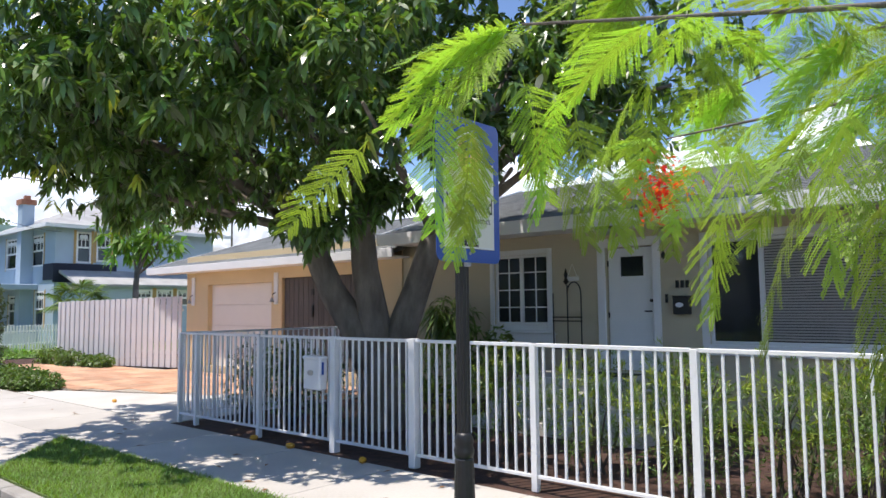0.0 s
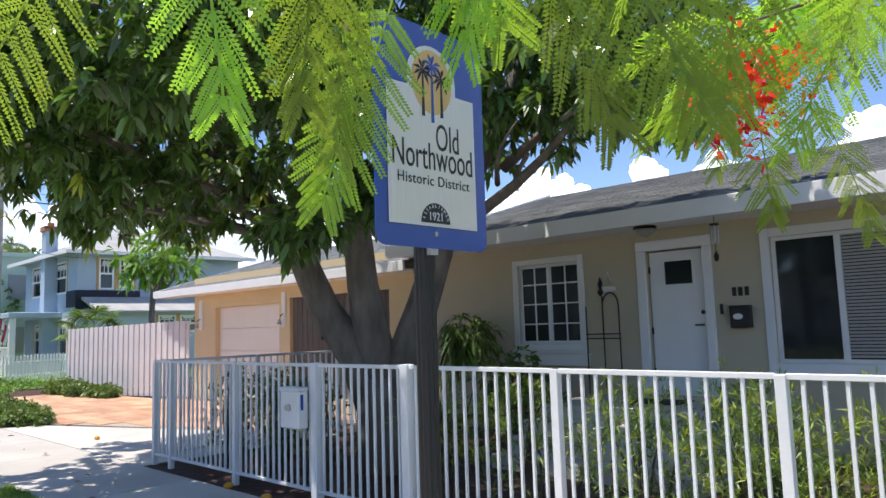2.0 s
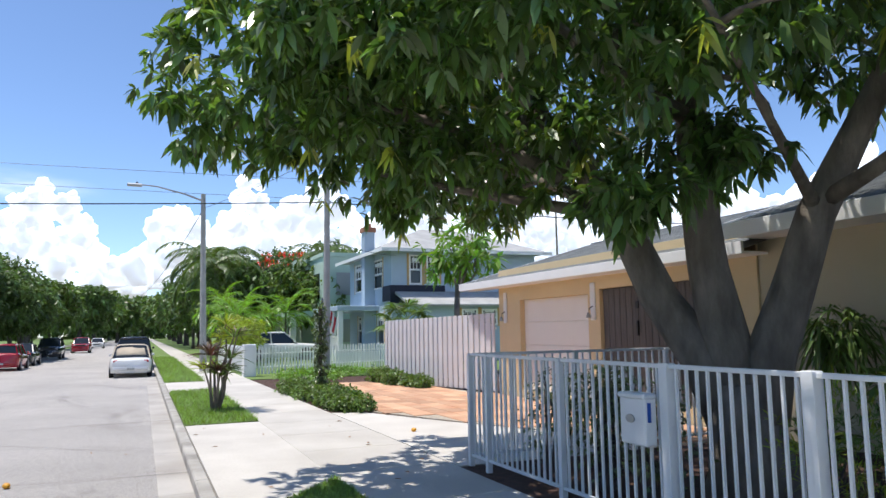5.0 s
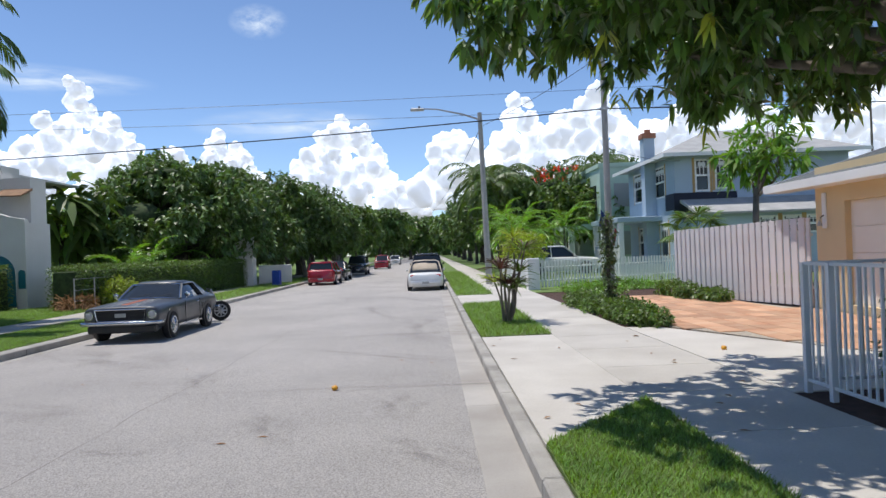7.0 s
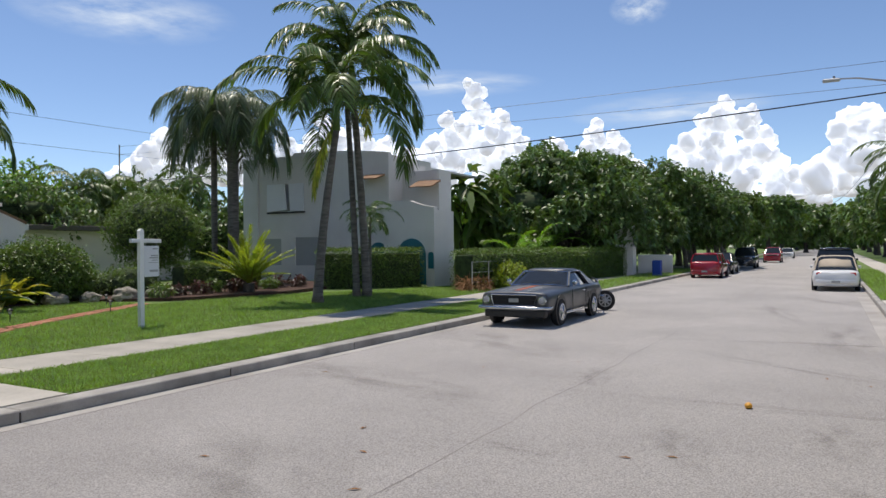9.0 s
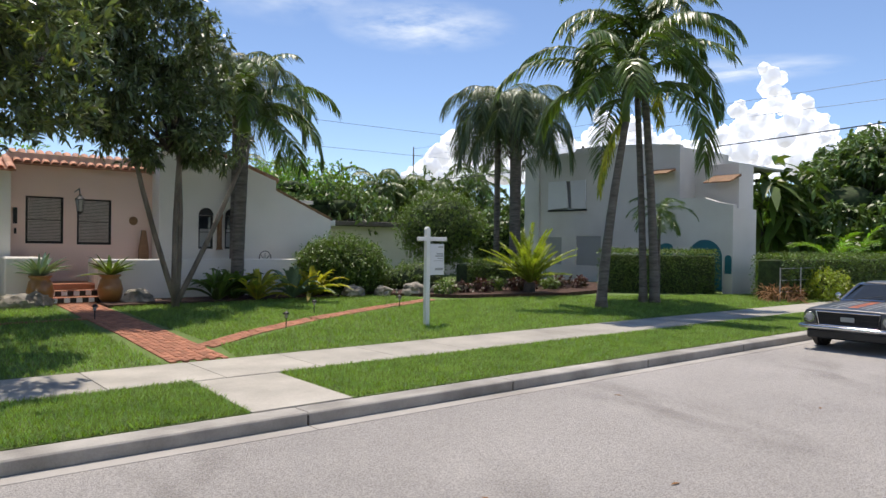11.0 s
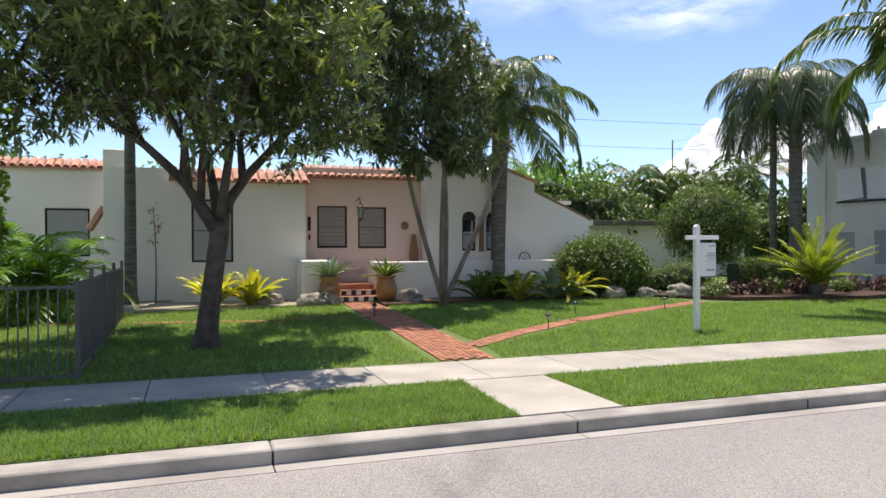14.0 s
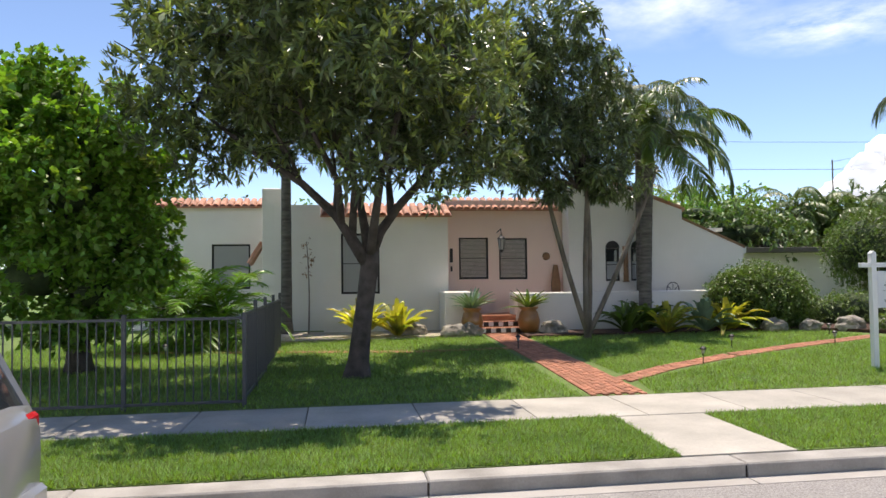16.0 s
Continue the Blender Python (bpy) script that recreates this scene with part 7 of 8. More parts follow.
def paper_window(c, parent, axis, x, z0, z1, ply=True):
    w = new("window")
    w.parent = parent
    w["label"] = "new white window with paper stickers"
    a, b = c
    def bb(u0, v0, u1, v1, d0, d1):
        return (x + d0, u0, v0, x + d1, u1, v1) if axis == "x" else (u0, x - d1, v0, u1, x - d0, v1)
    part("frame", boxes(bb(a, z0, a + 0.09, z1, -0.1, 0.03), bb(b - 0.09, z0, b, z1, -0.1, 0.03), bb(a + 0.09, z0, b - 0.09, z0 + 0.09, -0.1, 0.03), bb(a + 0.09, z1 - 0.09, b - 0.09, z1, -0.1, 0.03), bb(a + 0.09, (z0 + z1) / 2 - 0.05, b - 0.09, (z0 + z1) / 2 + 0.05, -0.1, 0.03)), "white", w)
    part("pane", boxes(bb(a + 0.09, z0 + 0.09, b - 0.09, z1 - 0.09, -0.07, -0.06)), "glass", w)
    for i in (1, 2):
        u = a + 0.09 + (b - a - 0.18) * i / 3
        part("glazing_bar", boxes(bb(u - 0.018, (z0 + z1) / 2, u + 0.018, z1 - 0.09, -0.06, -0.02)), "white", w)
    zz = (z0 + 3 * z1) / 4
    part("glazing_bar", boxes(bb(a + 0.09, zz - 0.018, b - 0.09, zz + 0.018, -0.06, -0.02)), "white", w)
    part("sticker", boxes(bb(a + 0.2, zz + 0.05, b - 0.2, zz + 0.26, -0.055, -0.01)), "paper", w)
    if ply:
        part("plywood", boxes(bb(a - 0.14, z0 - 0.06, a - 0.01, z1 + 0.08, 0.0, 0.02), bb(b + 0.01, z0 - 0.06, b + 0.14, z1 + 0.08, 0.0, 0.02)), "ply", w, "bare plywood strip")


for a, b, z0, z1 in E2:
    paper_window((a, b), bh, "x", BX, z0, z1)
for a, b, z0, z1 in S2 + S1:
    paper_window((a, b), bh, "y", BY, z0, z1)
part("addition_wall", wall_y(bmesh.new(), BY + 0.6, 24.4, BX + 1.8, BX + 2.0, -0.2, 3.15, E1), "blue", bh)
part("addition_end", boxes((BX, BY + 0.6, -0.2, BX + 1.8, BY + 0.8, 3.1)), "blue", bh)
for a, b, z0, z1 in E1:
    paper_window((a, b), bh, "x", BX + 2.0, z0, z1)
part("addition_roof", slab(bmesh.new(), [(BX, 4.05), (BX + 2.5, 3.2), (BX + 2.5, 3.08), (BX, 3.9)], "y", BY + 0.2, 24.6), "pale_shingle", bh, "pale shingle lean-to roof")
part("roofing_felt", boxes((BX + 0.003, BY - 0.1, 3.35, BX + 0.06, 18.2, 4.4)), "wrap", bh, "dark blue-black roofing felt")
part("roofing_felt", boxes((-42.2, BY - 0.06, 3.5, BX, BY - 0.003, 4.4)), "wrap", bh, "dark blue-black roofing felt")
# its porch
part("porch_roof", boxes((-49.8, BY - 2.6, 3.0, -43.0, BY, 3.3), bevel=0.03), "blue", bh)
for i in range(4):
    part("porch_column", boxes((-49.6 + i * 2.05, BY - 2.5, 0.0, -49.3 + i * 2.05, BY - 2.2, 3.0), bevel=0.02), "white", bh)
part("porch_floor", boxes((-49.8, BY - 2.6, -0.1, -43.0, BY, 0.55)), "white", bh)
for i in range(26):
    part("baluster", boxes((-49.3 + i * 0.24, BY - 2.4, 0.55, -49.22 + i * 0.24, BY - 2.34, 1.4)), "white", bh)
part("handrail", boxes((-49.5, BY - 2.42, 1.4, -43.1, BY - 2.32, 1.48)), "white", bh)
# mint house beyond
mh = thing("mint_house", "two-storey mint green stucco house", "house")
part("wall", boxes((-66, 14.0, -0.2, -54, 24, 7.4)), "mint", mh)
part("parapet", boxes((-66.1, 13.9, 7.4, -53.9, 24.1, 7.7), (-66.1, 13.9, 7.7, -62, 14.3, 8.1)), "mint", mh)
for i in range(3):
    part("window", boxes((-62.5 + i * 2.6, 13.93, 4.3, -60.4 + i * 2.6, 14.0, 6.2)), "glass", mh)
part("window", boxes((-54.05, 15, 4.5, -53.93, 18, 6.2)), "shade", mh)
part("window", boxes((-54.05, 15, 1.0, -53.93, 18, 2.7)), "shade", mh)
part("porch", boxes((-60, 11.4, 2.9, -53.5, 14, 3.3)), "mint", mh)
for i in range(3):
    part("porch_column", boxes((-59.9 + i * 3, 11.5, -0.1, -59.5 + i * 3, 11.9, 2.9)), "white", mh)
# flag
fl = thing("flag", "striped flag hanging from a slanted pole on the porch", "flag", (-43.25, 12.3, 2.4))
part("pole", tube(bmesh.new(), [(0, 0, -0.5), (0.1, -0.9, 0.9)], 0.02, 6), "galv", fl)
for i in range(9):
    bm = bmesh.new()
    o = i * 0.12
    vs = [bm.verts.new((0.05 + 0.06 * math.sin(k * 1.3), 0.05 - 0.9 * o - k * 0.05, 0.0 + o * 1.3 - k * 0.3)) for k in range(4)]
    ws = [bm.verts.new((0.05 + 0.06 * math.sin(k * 1.3), 0.05 - 0.9 * (o + 0.12) - k * 0.05, 0.0 + (o + 0.12) * 1.3 - k * 0.3)) for k in range(4)]
    for k in range(3):
        bm.faces.new((vs[k], vs[k + 1], ws[k + 1], ws[k]))
    part("canton" if i > 5 else "stripe", bm, "flagblue" if i > 5 else ("flagred" if i % 2 else "paper"), fl)

# ---- white board fence, picket fence ----
bf = thing("board_fence", "tall white vertical board fence along the driveway", "fence")
A, B = Vector((-26.3, 9.75, 0)), Vector((-19.6, 10.75, 0))
n = 46
yaw = math.degrees(math.atan2(B.y - A.y, B.x - A.x))
bmd = bpy.data.meshes.new("board")
bm = boxes((-0.07, -0.018, -0.05, 0.07, 0.018, 2.12), bevel=0.004)
bm.to_mesh(bmd)
bm.free()
bmd.materials.append(M["vinyl"])
for i in range(n):
    p = A.lerp(B, (i + 0.5) / n)
    link("board", bmd, None, bf, m=pose(p.x, p.y + (0.035 if i % 2 else 0), 0.004 * (i % 3) + 0.1 * i / n, 0, 0, yaw))
part("rail", tube(bmesh.new(), [A + Vector((0, 0.08, 0.5)), B + Vector((0, 0.08, 0.5))], 0.04, 4), "vinyl", bf)
part("rail", tube(bmesh.new(), [A + Vector((0, 0.08, 1.8)), B + Vector((0, 0.08, 1.8))], 0.04, 4), "vinyl", bf)
A2 = Vector((-26.3, 9.75, 0))
bf2 = thing("board_fence", "white vertical board fence returning beside the neighbour", "fence")
for i in range(22):
    link("board", bmd, None, bf2, m=pose(-26.35 - 0.02 * i, 9.85 + i * 0.145, 0, 0, 0, 95))
pf = thing("picket_fence", "white wooden picket fence with pointed tops", "fence")
pm = bpy.data.meshes.new("picket")
bm = slab(bmesh.new(), [(-0.045, 0.06), (0.045, 0.06), (0.045, 1.12), (0, 1.2), (-0.045, 1.12)], "y", -0.01, 0.01)
bm.to_mesh(pm)
bm.free()
pm.materials.append(M["white"])
P0, P1 = Vector((-32.0, 5.7, 0)), Vector((-35.5, 13.6, 0))
yaw = math.degrees(math.atan2(P1.y - P0.y, P1.x - P0.x))
for i in range(54):
    p = P0.lerp(P1, i / 53)
    link("picket", pm, None, pf, m=pose(p.x, p.y, 0, 0, 0, yaw))
for z in (0.35, 0.9):
    part("rail", tube(bmesh.new(), [P0 + Vector((-0.03, 0, z)), P1 + Vector((-0.03, 0, z))], 0.03, 4), "white", pf)
pf2 = thing("picket_fence", "white picket fence along the far pavement", "fence")
for i in range(80):
    link("picket", pm, None, pf2, m=pose(-32.4 - i * 0.16, 5.75, 0, 0, 0, 0))
for z in (0.35, 0.9):
    part("rail", boxes((-45.2, 5.76, z - 0.03, -32.2, 5.79, z + 0.03)), "white", pf2)
part("end_pier", boxes((-32.5, 5.5, -0.05, -31.9, 6.0, 1.3), bevel=0.02), "white", pf2, "white gate pier")

# terracotta driveway of flagstones
drv = tagged(part("flagstone_drive", prism(bmesh.new(), [(-26.2, 7.0), (-17.0, 6.4), (-14.4, 7.4), (-12.2, 8.4), (-10.35, 9.3), (-10.35, 10.85), (-19.6, 10.6), (-26.2, 9.6)], -0.3, 0.0), "gravel"), "terracotta flagstone driveway", "driveway", kind="structure")
g = random.Random(8)
y = 6.5
while y < 10.8:
    h = g.uniform(0.36, 0.56)
    x = -26.0
    while x < -10.5:
        w = g.uniform(0.5, 0.95)
        lo = 7.0 - 0.065 * (x + 26.2) if x < -17 else 6.4 + (x + 17) * 0.42
        if y > lo and y + h < 9.65 + (x + 26.2) * 0.17 and y + h < 10.84:
            part("flagstone", boxes((x + 0.012, y + 0.012, -0.05, x + w - 0.012, y + h - 0.012, 0.016 + g.uniform(0, 0.004)), bevel=0.008), "terracotta", drv)
        x += w
    y += h

# ---- northern planting ----
shrub("ground_cover", "low glossy green ground-cover bed beside the drive", "bush", (-20.2, 5.95, 0), [(-2.6, -0.1, 0.16, 1.3, 0.5, 0.24), (-0.6, 0.1, 0.18, 1.4, 0.6, 0.28), (1.4, 0.1, 0.18, 1.4, 0.55, 0.28), (2.6, 0.15, 0.16, 0.8, 0.45, 0.24)], 1900, 6, 0.085, 0.045, "hedge_leaf", 251, inner=0.5)
shrub("ground_cover", "low green shrubs along the white fence", "bush", (-24.3, 9.35, 0), [(-1.4, 0, 0.22, 0.9, 0.4, 0.3), (0.2, 0.1, 0.2, 0.9, 0.4, 0.28), (1.6, 0.3, 0.18, 0.7, 0.35, 0.22)], 800, 6, 0.10, 0.05, "hedge_leaf", 252, inner=0.5)
shrub("ground_cover", "low green bank behind the far pavement", "bush", (-29.5, 7.6, 0), [(0, 0, 0.1, 2.2, 1.2, 0.25), (-1.5, 1.5, 0.1, 1.5, 1.5, 0.25)], 900, 6, 0.12, 0.04, "bright_leaf", 253, inner=0.5)
vp = thing("vine_post", "thin post wrapped in a dark climbing vine", "vine", (-20.6, 6.05, 0))
part("post", tube(bmesh.new(), [(0, 0, -0.1), (0, 0, 2.45)], 0.05, 8), "dbark", vp)
crown("leaves", [(0.03 * (i % 3 - 1), 0.03 * (i % 2), 0.25 + 0.26 * i, 0.17, 0.17, 0.24) for i in range(9)], 300, 6, 0.08, 0.045, "dark_leaf", vp, "", 0.3, 2, 7, 0.4)
dr = thing("dracaena", "multi-stemmed dracaena with spiky yellow-green tufts on the verge", "plant", (-18.9, 3.2, 0))
g = random.Random(31)
for i in range(11):
    a = g.uniform(0, 6.28)
    hgt = g.uniform(0.8, 2.0)
    tip = Vector((math.cos(a) * hgt * 0.35, math.sin(a) * hgt * 0.28, hgt))
    part("stem", limb(bmesh.new(), (math.cos(a) * 0.06, math.sin(a) * 0.06, -0.05), tip, 0.035, 0.018, i, 0.08, 6), "bark", dr)
    r = rosette("tuft", "", tip, 30, 0.5, 0.035, "purple" if i % 3 == 0 else ("lime" if i % 2 else "hedge_leaf"), 300 + i, 40, 0.4)
    leaf = r.children[0]
    leaf.parent = dr
    leaf.name = "tuft"
    leaf.location = tip
    bpy.data.objects.remove(r)
# papaya-like tree and fan palm behind the board fence
pt = broad_tree("papaya_tree", "slender tree with airy light green leaf tufts behind the fence", (-28.5, 13.6, 0), 6, 0.13,
                [(0, 0, 5.2, 1.5, 1.4, 0.7), (1.0, 0.5, 4.5, 1.1, 1.1, 0.6), (-0.9, 0.2, 4.4, 1.1, 1.1, 0.6), (0.2, 0.6, 5.9, 1.2, 1.1, 0.5)], 130, 9, 0.42, 0.12, "bright_leaf", 260, fork=0.6, inner=0.3, down=0.0, bark="bark")
fp = thing("fan_palm", "fan palm with pale green pleated leaves behind the fence", "palm", (-29.2, 11.6, 0))
part("trunk", tube(bmesh.new(), [(0, 0, -0.1), (0, 0, 2.0)], [0.16, 0.12], 10), "palmbark", fp)
for i in range(15):
    a, el = i * 2.4, radians(-10 + 80 * i / 15)
    hub = Vector((math.cos(a) * math.cos(el), math.sin(a) * math.cos(el), math.sin(el))) * 0.9 + Vector((0, 0, 2.0))
    g2 = np.random.default_rng(i)
    N = 26
    d0 = np.array((hub - Vector((0, 0, 2.0))).normalized())
    sd = unit(np.cross(d0, [0, 0, 1.0])[None])[0]
    ang = np.linspace(-1.9, 1.9, N)
    way = unit(np.cos(ang)[:, None] * d0 + np.sin(ang)[:, None] * sd)
    V, F = leaf_arrays(np.tile(np.array(hub), (N, 1)), way, np.full(N, 0.7), np.full(N, 0.07), 0.45, 2, g2)
    part("stalk", tube(bmesh.new(), [(0, 0, 2.0), hub], 0.015, 5), "hedge_leaf", fp)
    quick("fan", V, F, "hedge_leaf", fp)
# shrubs behind the white fence
for i, (x, y, k) in enumerate(((-9.6, 6.5, 0), (-9.0, 6.9, 0), (-8.3, 6.4, 0), (-9.8, 7.4, 0), (-7.4, 6.3, 0), (-3.2, 6.6, 1), (-2.0, 6.4, 1), (-1.2, 6.8, 1), (-0.4, 6.4, 1), (0.6, 6.6, 1), (-4.3, 6.5, 2), (-5.4, 6.6, 2), (1.6, 6.4, 1), (-2.6, 7.4, 1), (-0.8, 7.6, 1))):
    if k == 0:
        shrub("leggy_shrub", "leggy shrub with small dark leaves behind the fence", "bush", (x, y, 0), [(0, 0, 0.7, 0.5, 0.45, 0.6), (0.15, 0, 1.0, 0.35, 0.35, 0.35)], 170, 6, 0.055, 0.035, "dark_leaf", 270 + i, inner=0.2, stems=9, group="fence shrubs")
    else:
        t = shrub("needle_shrub", "feathery yellow-green podocarpus shrub behind the fence", "bush", (x, y, 0), [(0, 0, 0.6, 0.55, 0.45, 0.55), (0.1, 0.1, 0.95, 0.4, 0.4, 0.35)], 210 if k == 1 else 110, 12, 0.075, 0.012, "hedge_leaf", 270 + i, inner=0.25, stems=7, down=-0.35, droop=0.1, group="fence shrubs")
        crown("new_growth", [(0, 0, 0.85, 0.55, 0.45, 0.45)], 70, 12, 0.085, 0.012, "lime", t, "yellow-green new growth", 0.1, 2, 300 + i, 0.6, -0.4)["kind"] = "stuff"
rosette("bird_nest_fern", "dark leafy plant against the wall", (-8.6, 9.9, 0.0), 22, 0.9, 0.12, "hedge_leaf", 320, 60, 0.5)
shrub("wall_fern", "arching fern in a hanging pot on the wall", "fern", (-8.4, 10.3, 1.55), [(0, 0, 0.1, 0.5, 0.4, 0.3)], 60, 8, 0.32, 0.04, "hedge_leaf", 321, inner=0.1, stems=0, droop=0.9)
shrub("ficus_bush", "dark leafy shrub beside the porch", "bush", (-6.9, 9.6, 0), [(0, 0, 0.9, 0.5, 0.4, 0.6), (0.5, 0, 0.7, 0.4, 0.4, 0.5)], 160, 7, 0.13, 0.06, "hedge_leaf", 322, inner=0.3)
for i, (x, y, z) in enumerate(((-12.33, 0.09, -0.115), (-7.0, 5.45, 0.036), (-7.9, 5.5, 0.034), (-5.6, 5.45, 0.034), (-13.6, 6.1, 0.03))):
    bm = bmesh.new()
    bmesh.ops.create_icosphere(bm, subdivisions=3, radius=0.045)
    for v in bm.verts:
        v.co = Vector((v.co.x * 1.35, v.co.y * (1 + 0.15 * v.co.x / 0.045), v.co.z * 0.85))
    tagged(part("mango_fruit", bm, "fruit", smooth=True, m=pose(x, y, z, 0, 0, 40 * i)), "ripe orange mango lying on the ground", "fruit", "fallen mangoes")
g = random.Random(77)
for i in range(46):
    x, y = g.uniform(-16, -3), g.uniform(2.5, 5.4) if i % 3 else g.uniform(-6.9, 2.0)
    z = 0.006 if y > 2.45 else -0.146
    m = raw("dead_leaf", [(-0.06, 0, 0), (0, -0.018, 0.012), (0.07, 0, 0.004), (0, 0.018, 0.01)], [(0, 1, 2, 3)], "dry")
    m.matrix_basis = pose(x, y, z, 0, 0, g.uniform(0, 360))
    tagged(m, "dry brown fallen leaf", "leaf", "fallen leaves")

# ---- poles and wires ----
lp = thing("street_lamp", "grey concrete street lamp with a long arm", "street lamp", (-38.5, 4.3, 0))
part("pole", tube(bmesh.new(), [(0.25, 0.1, -0.1), (0.0, -0.05, 8.7)], [0.17, 0.11], 10), "polecon", lp)
part("arm", tube(bmesh.new(), [(0.0, -0.05, 8.35), (0.0, -0.9, 8.65), (0.0, -2.2, 8.95), (0.0, -2.9, 9.0)], [0.05, 0.045, 0.035, 0.03], 8), "galv", lp)
part("luminaire", boxes((-0.14, -3.55, 8.9, 0.14, -2.85, 9.03), bevel=0.04), "galv", lp)
part("photocell", lathe(bmesh.new(), [(0.05, 0), (0.05, 0.09), (0.02, 0.11)], 10, (0, -3.1, 9.03)), "black", lp)
up = thing("utility_pole", "plain grey utility pole by the pavement", "utility pole", (-30.5, 8.6, 0))
part("pole", tube(bmesh.new(), [(0, 0, -0.1), (0, 0, 9.5)], [0.15, 0.11], 10), "polecon", up)
part("clamp", boxes((-0.14, -0.14, 7.1, 0.14, 0.14, 7.2)), "galv", up)


def wire(a, b, sag, r=0.012, label="black overhead cable across the street"):
    a, b = Vector(a), Vector(b)
    pts = [a.lerp(b, i / 16) - Vector((0, 0, sag * 4 * (i / 16) * (1 - i / 16))) for i in range(17)]
    return tagged(part("cable", tube(bmesh.new(), pts, r, 5), "black"), label, "cable")


wire((-30.5, 8.6, 7.15), (-36, -60, 7.0), 0.9, 0.025)
wire((-30.5, 8.6, 7.15), (-24, 60, 7.3), 0.6, 0.025)
wire((-30.5, 8.6, 5.6), (-42, 16, 6.3), 0.2)
wire((-38.5, 4.3, 8.0), (-30.5, 8.6, 9.3), 0.15)
wire((-38.5, 4.3, 8.0), (-90, 1.0, 6.0), 0.8, 0.02)
wire((-95, -120, 22), (-95, 60, 23), 1.0, 0.025, "thin distant power line")
wire((-95, -120, 20.5), (-95, 60, 20), 1.0, 0.025, "thin distant power line")
wire((-60, -46, 11.5), (20, -52, 12.5), 0.6, 0.014, "thin distant power line")
for x, y, hh in ((-95, -120, 22.4), (-95, 60, 23.4), (-60, -46, 11.9), (20, -52, 12.9), (-36, -60, 7.3), (-24, 60, 7.6)):
    q = thing("utility_pole", "weathered wooden utility pole in the distance", "utility pole", (x, y, -0.7), group="distant poles")
    part("pole", tube(bmesh.new(), [(0, 0, 0), (0, 0, hh + 0.7)], [0.2, 0.13], 8), "bark", q)
wire((-60, -46, 9.5), (20, -52, 10.5), 0.6, 0.014, "thin distant power line")


# ---- vehicles ----
def hull(sections, seg_close=True):
    """A body lofted through cross-sections (x, [(y, z), ...]) of equal point counts, mirrored across y."""
    bm = bmesh.new()
    rings = []
    for x, half in sections:
        ring = [bm.verts.new((x, y, z)) for y, z in half] + [bm.verts.new((x, -y, z)) for y, z in reversed(half)]
        rings.append(ring)
    n = len(rings[0])
    for a, b in zip(rings, rings[1:]):
        for k in range(n):
            bm.faces.new((a[k], a[(k + 1) % n], b[(k + 1) % n], b[k]))
    bm.faces.new(rings[0])
    bm.faces.new(rings[-1][::-1])
    return bm


def wheel(t, x, y, r, w=0.2, spokes=5, rim="chrome"):
    s = 1 if y > 0 else -1
    tyre = part("wheel", lathe(bmesh.new(), [(r * 0.62, -w / 2), (r * 0.93, -w / 2), (r, -w / 2 + 0.03), (r, w / 2 - 0.03), (r * 0.93, w / 2), (r * 0.62, w / 2)], 24), "rubber", t, m=pose(x, y, r, 90))
    part("rim", lathe(bmesh.new(), [(r * 0.63, -w / 2 + 0.01), (r * 0.63, w / 2 - 0.01)], 20), "black", tyre)
    bm = bmesh.new()
    tube(bm, [(r * 0.6 * math.cos(a), r * 0.6 * math.sin(a), -s * (w / 2 - 0.005)) for a in [i * math.pi / 10 for i in range(21)]], 0.018, 6, False)
    for k in range(spokes):
        a = 2 * math.pi * k / spokes
        tube(bm, [(0, 0, -s * (w / 2 - 0.01)), (r * 0.58 * math.cos(a), r * 0.58 * math.sin(a), -s * (w / 2 - 0.012))], [0.04, 0.026], 5)
    part("spokes", bm, rim, tyre)


def car(name, label, at, yaw, L, W, H, paint, kind="sedan", group="", rim="galv", r=0.32):
    """A parked car that faces +x: lofted body, glasshouse, wheels, lamps, bumpers."""
    t = thing(name, label, "car", at, yaw, group)
    h = W / 2
    belt = H * 0.62
    hood = {"sedan": 0.58, "suv": 0.62, "beetle": 0.58}[kind] * H
    tail = {"sedan": 0.64, "suv": 0.68, "beetle": 0.60}[kind] * H
    g = 0.2
    def sec(x, w, top, edge=0.1, low=g):
        return (x, [(0.0, top + 0.02), (w * 0.62, top + 0.01), (w - edge, top - 0.02), (w - 0.015, top - 0.12), (w, (top + low) / 2), (w - 0.04, low), (0.0, low - 0.02)])
    f, b = L / 2, -L / 2
    S = [sec(b, h * 0.82, tail - 0.12, 0.08, g + 0.15), sec(b + 0.1, h * 0.93, tail - 0.02, 0.08, g + 0.05), sec(b + 0.5, h, tail, 0.09), sec(b + L * 0.28, h, belt, 0.09), sec(0, h, belt - 0.01, 0.08), sec(f - L * 0.3, h, belt - 0.03, 0.09), sec(f - 0.45, h * 0.97, hood - 0.03, 0.1), sec(f - 0.12, h * 0.9, hood - 0.1, 0.12, g + 0.05), sec(f, h * 0.78, hood - 0.25, 0.1, g + 0.12)]
    part("body", hull(S), paint, t, smooth=True)
    c0 = {"sedan": (b + L * 0.13, b + L * 0.26, f - L * 0.44, f - L * 0.29), "suv": (b + 0.1, b + 0.35, f - L * 0.42, f - L * 0.28), "beetle": (b + L * 0.14, b + L * 0.3, f - L * 0.46, f - L * 0.30)}[kind]
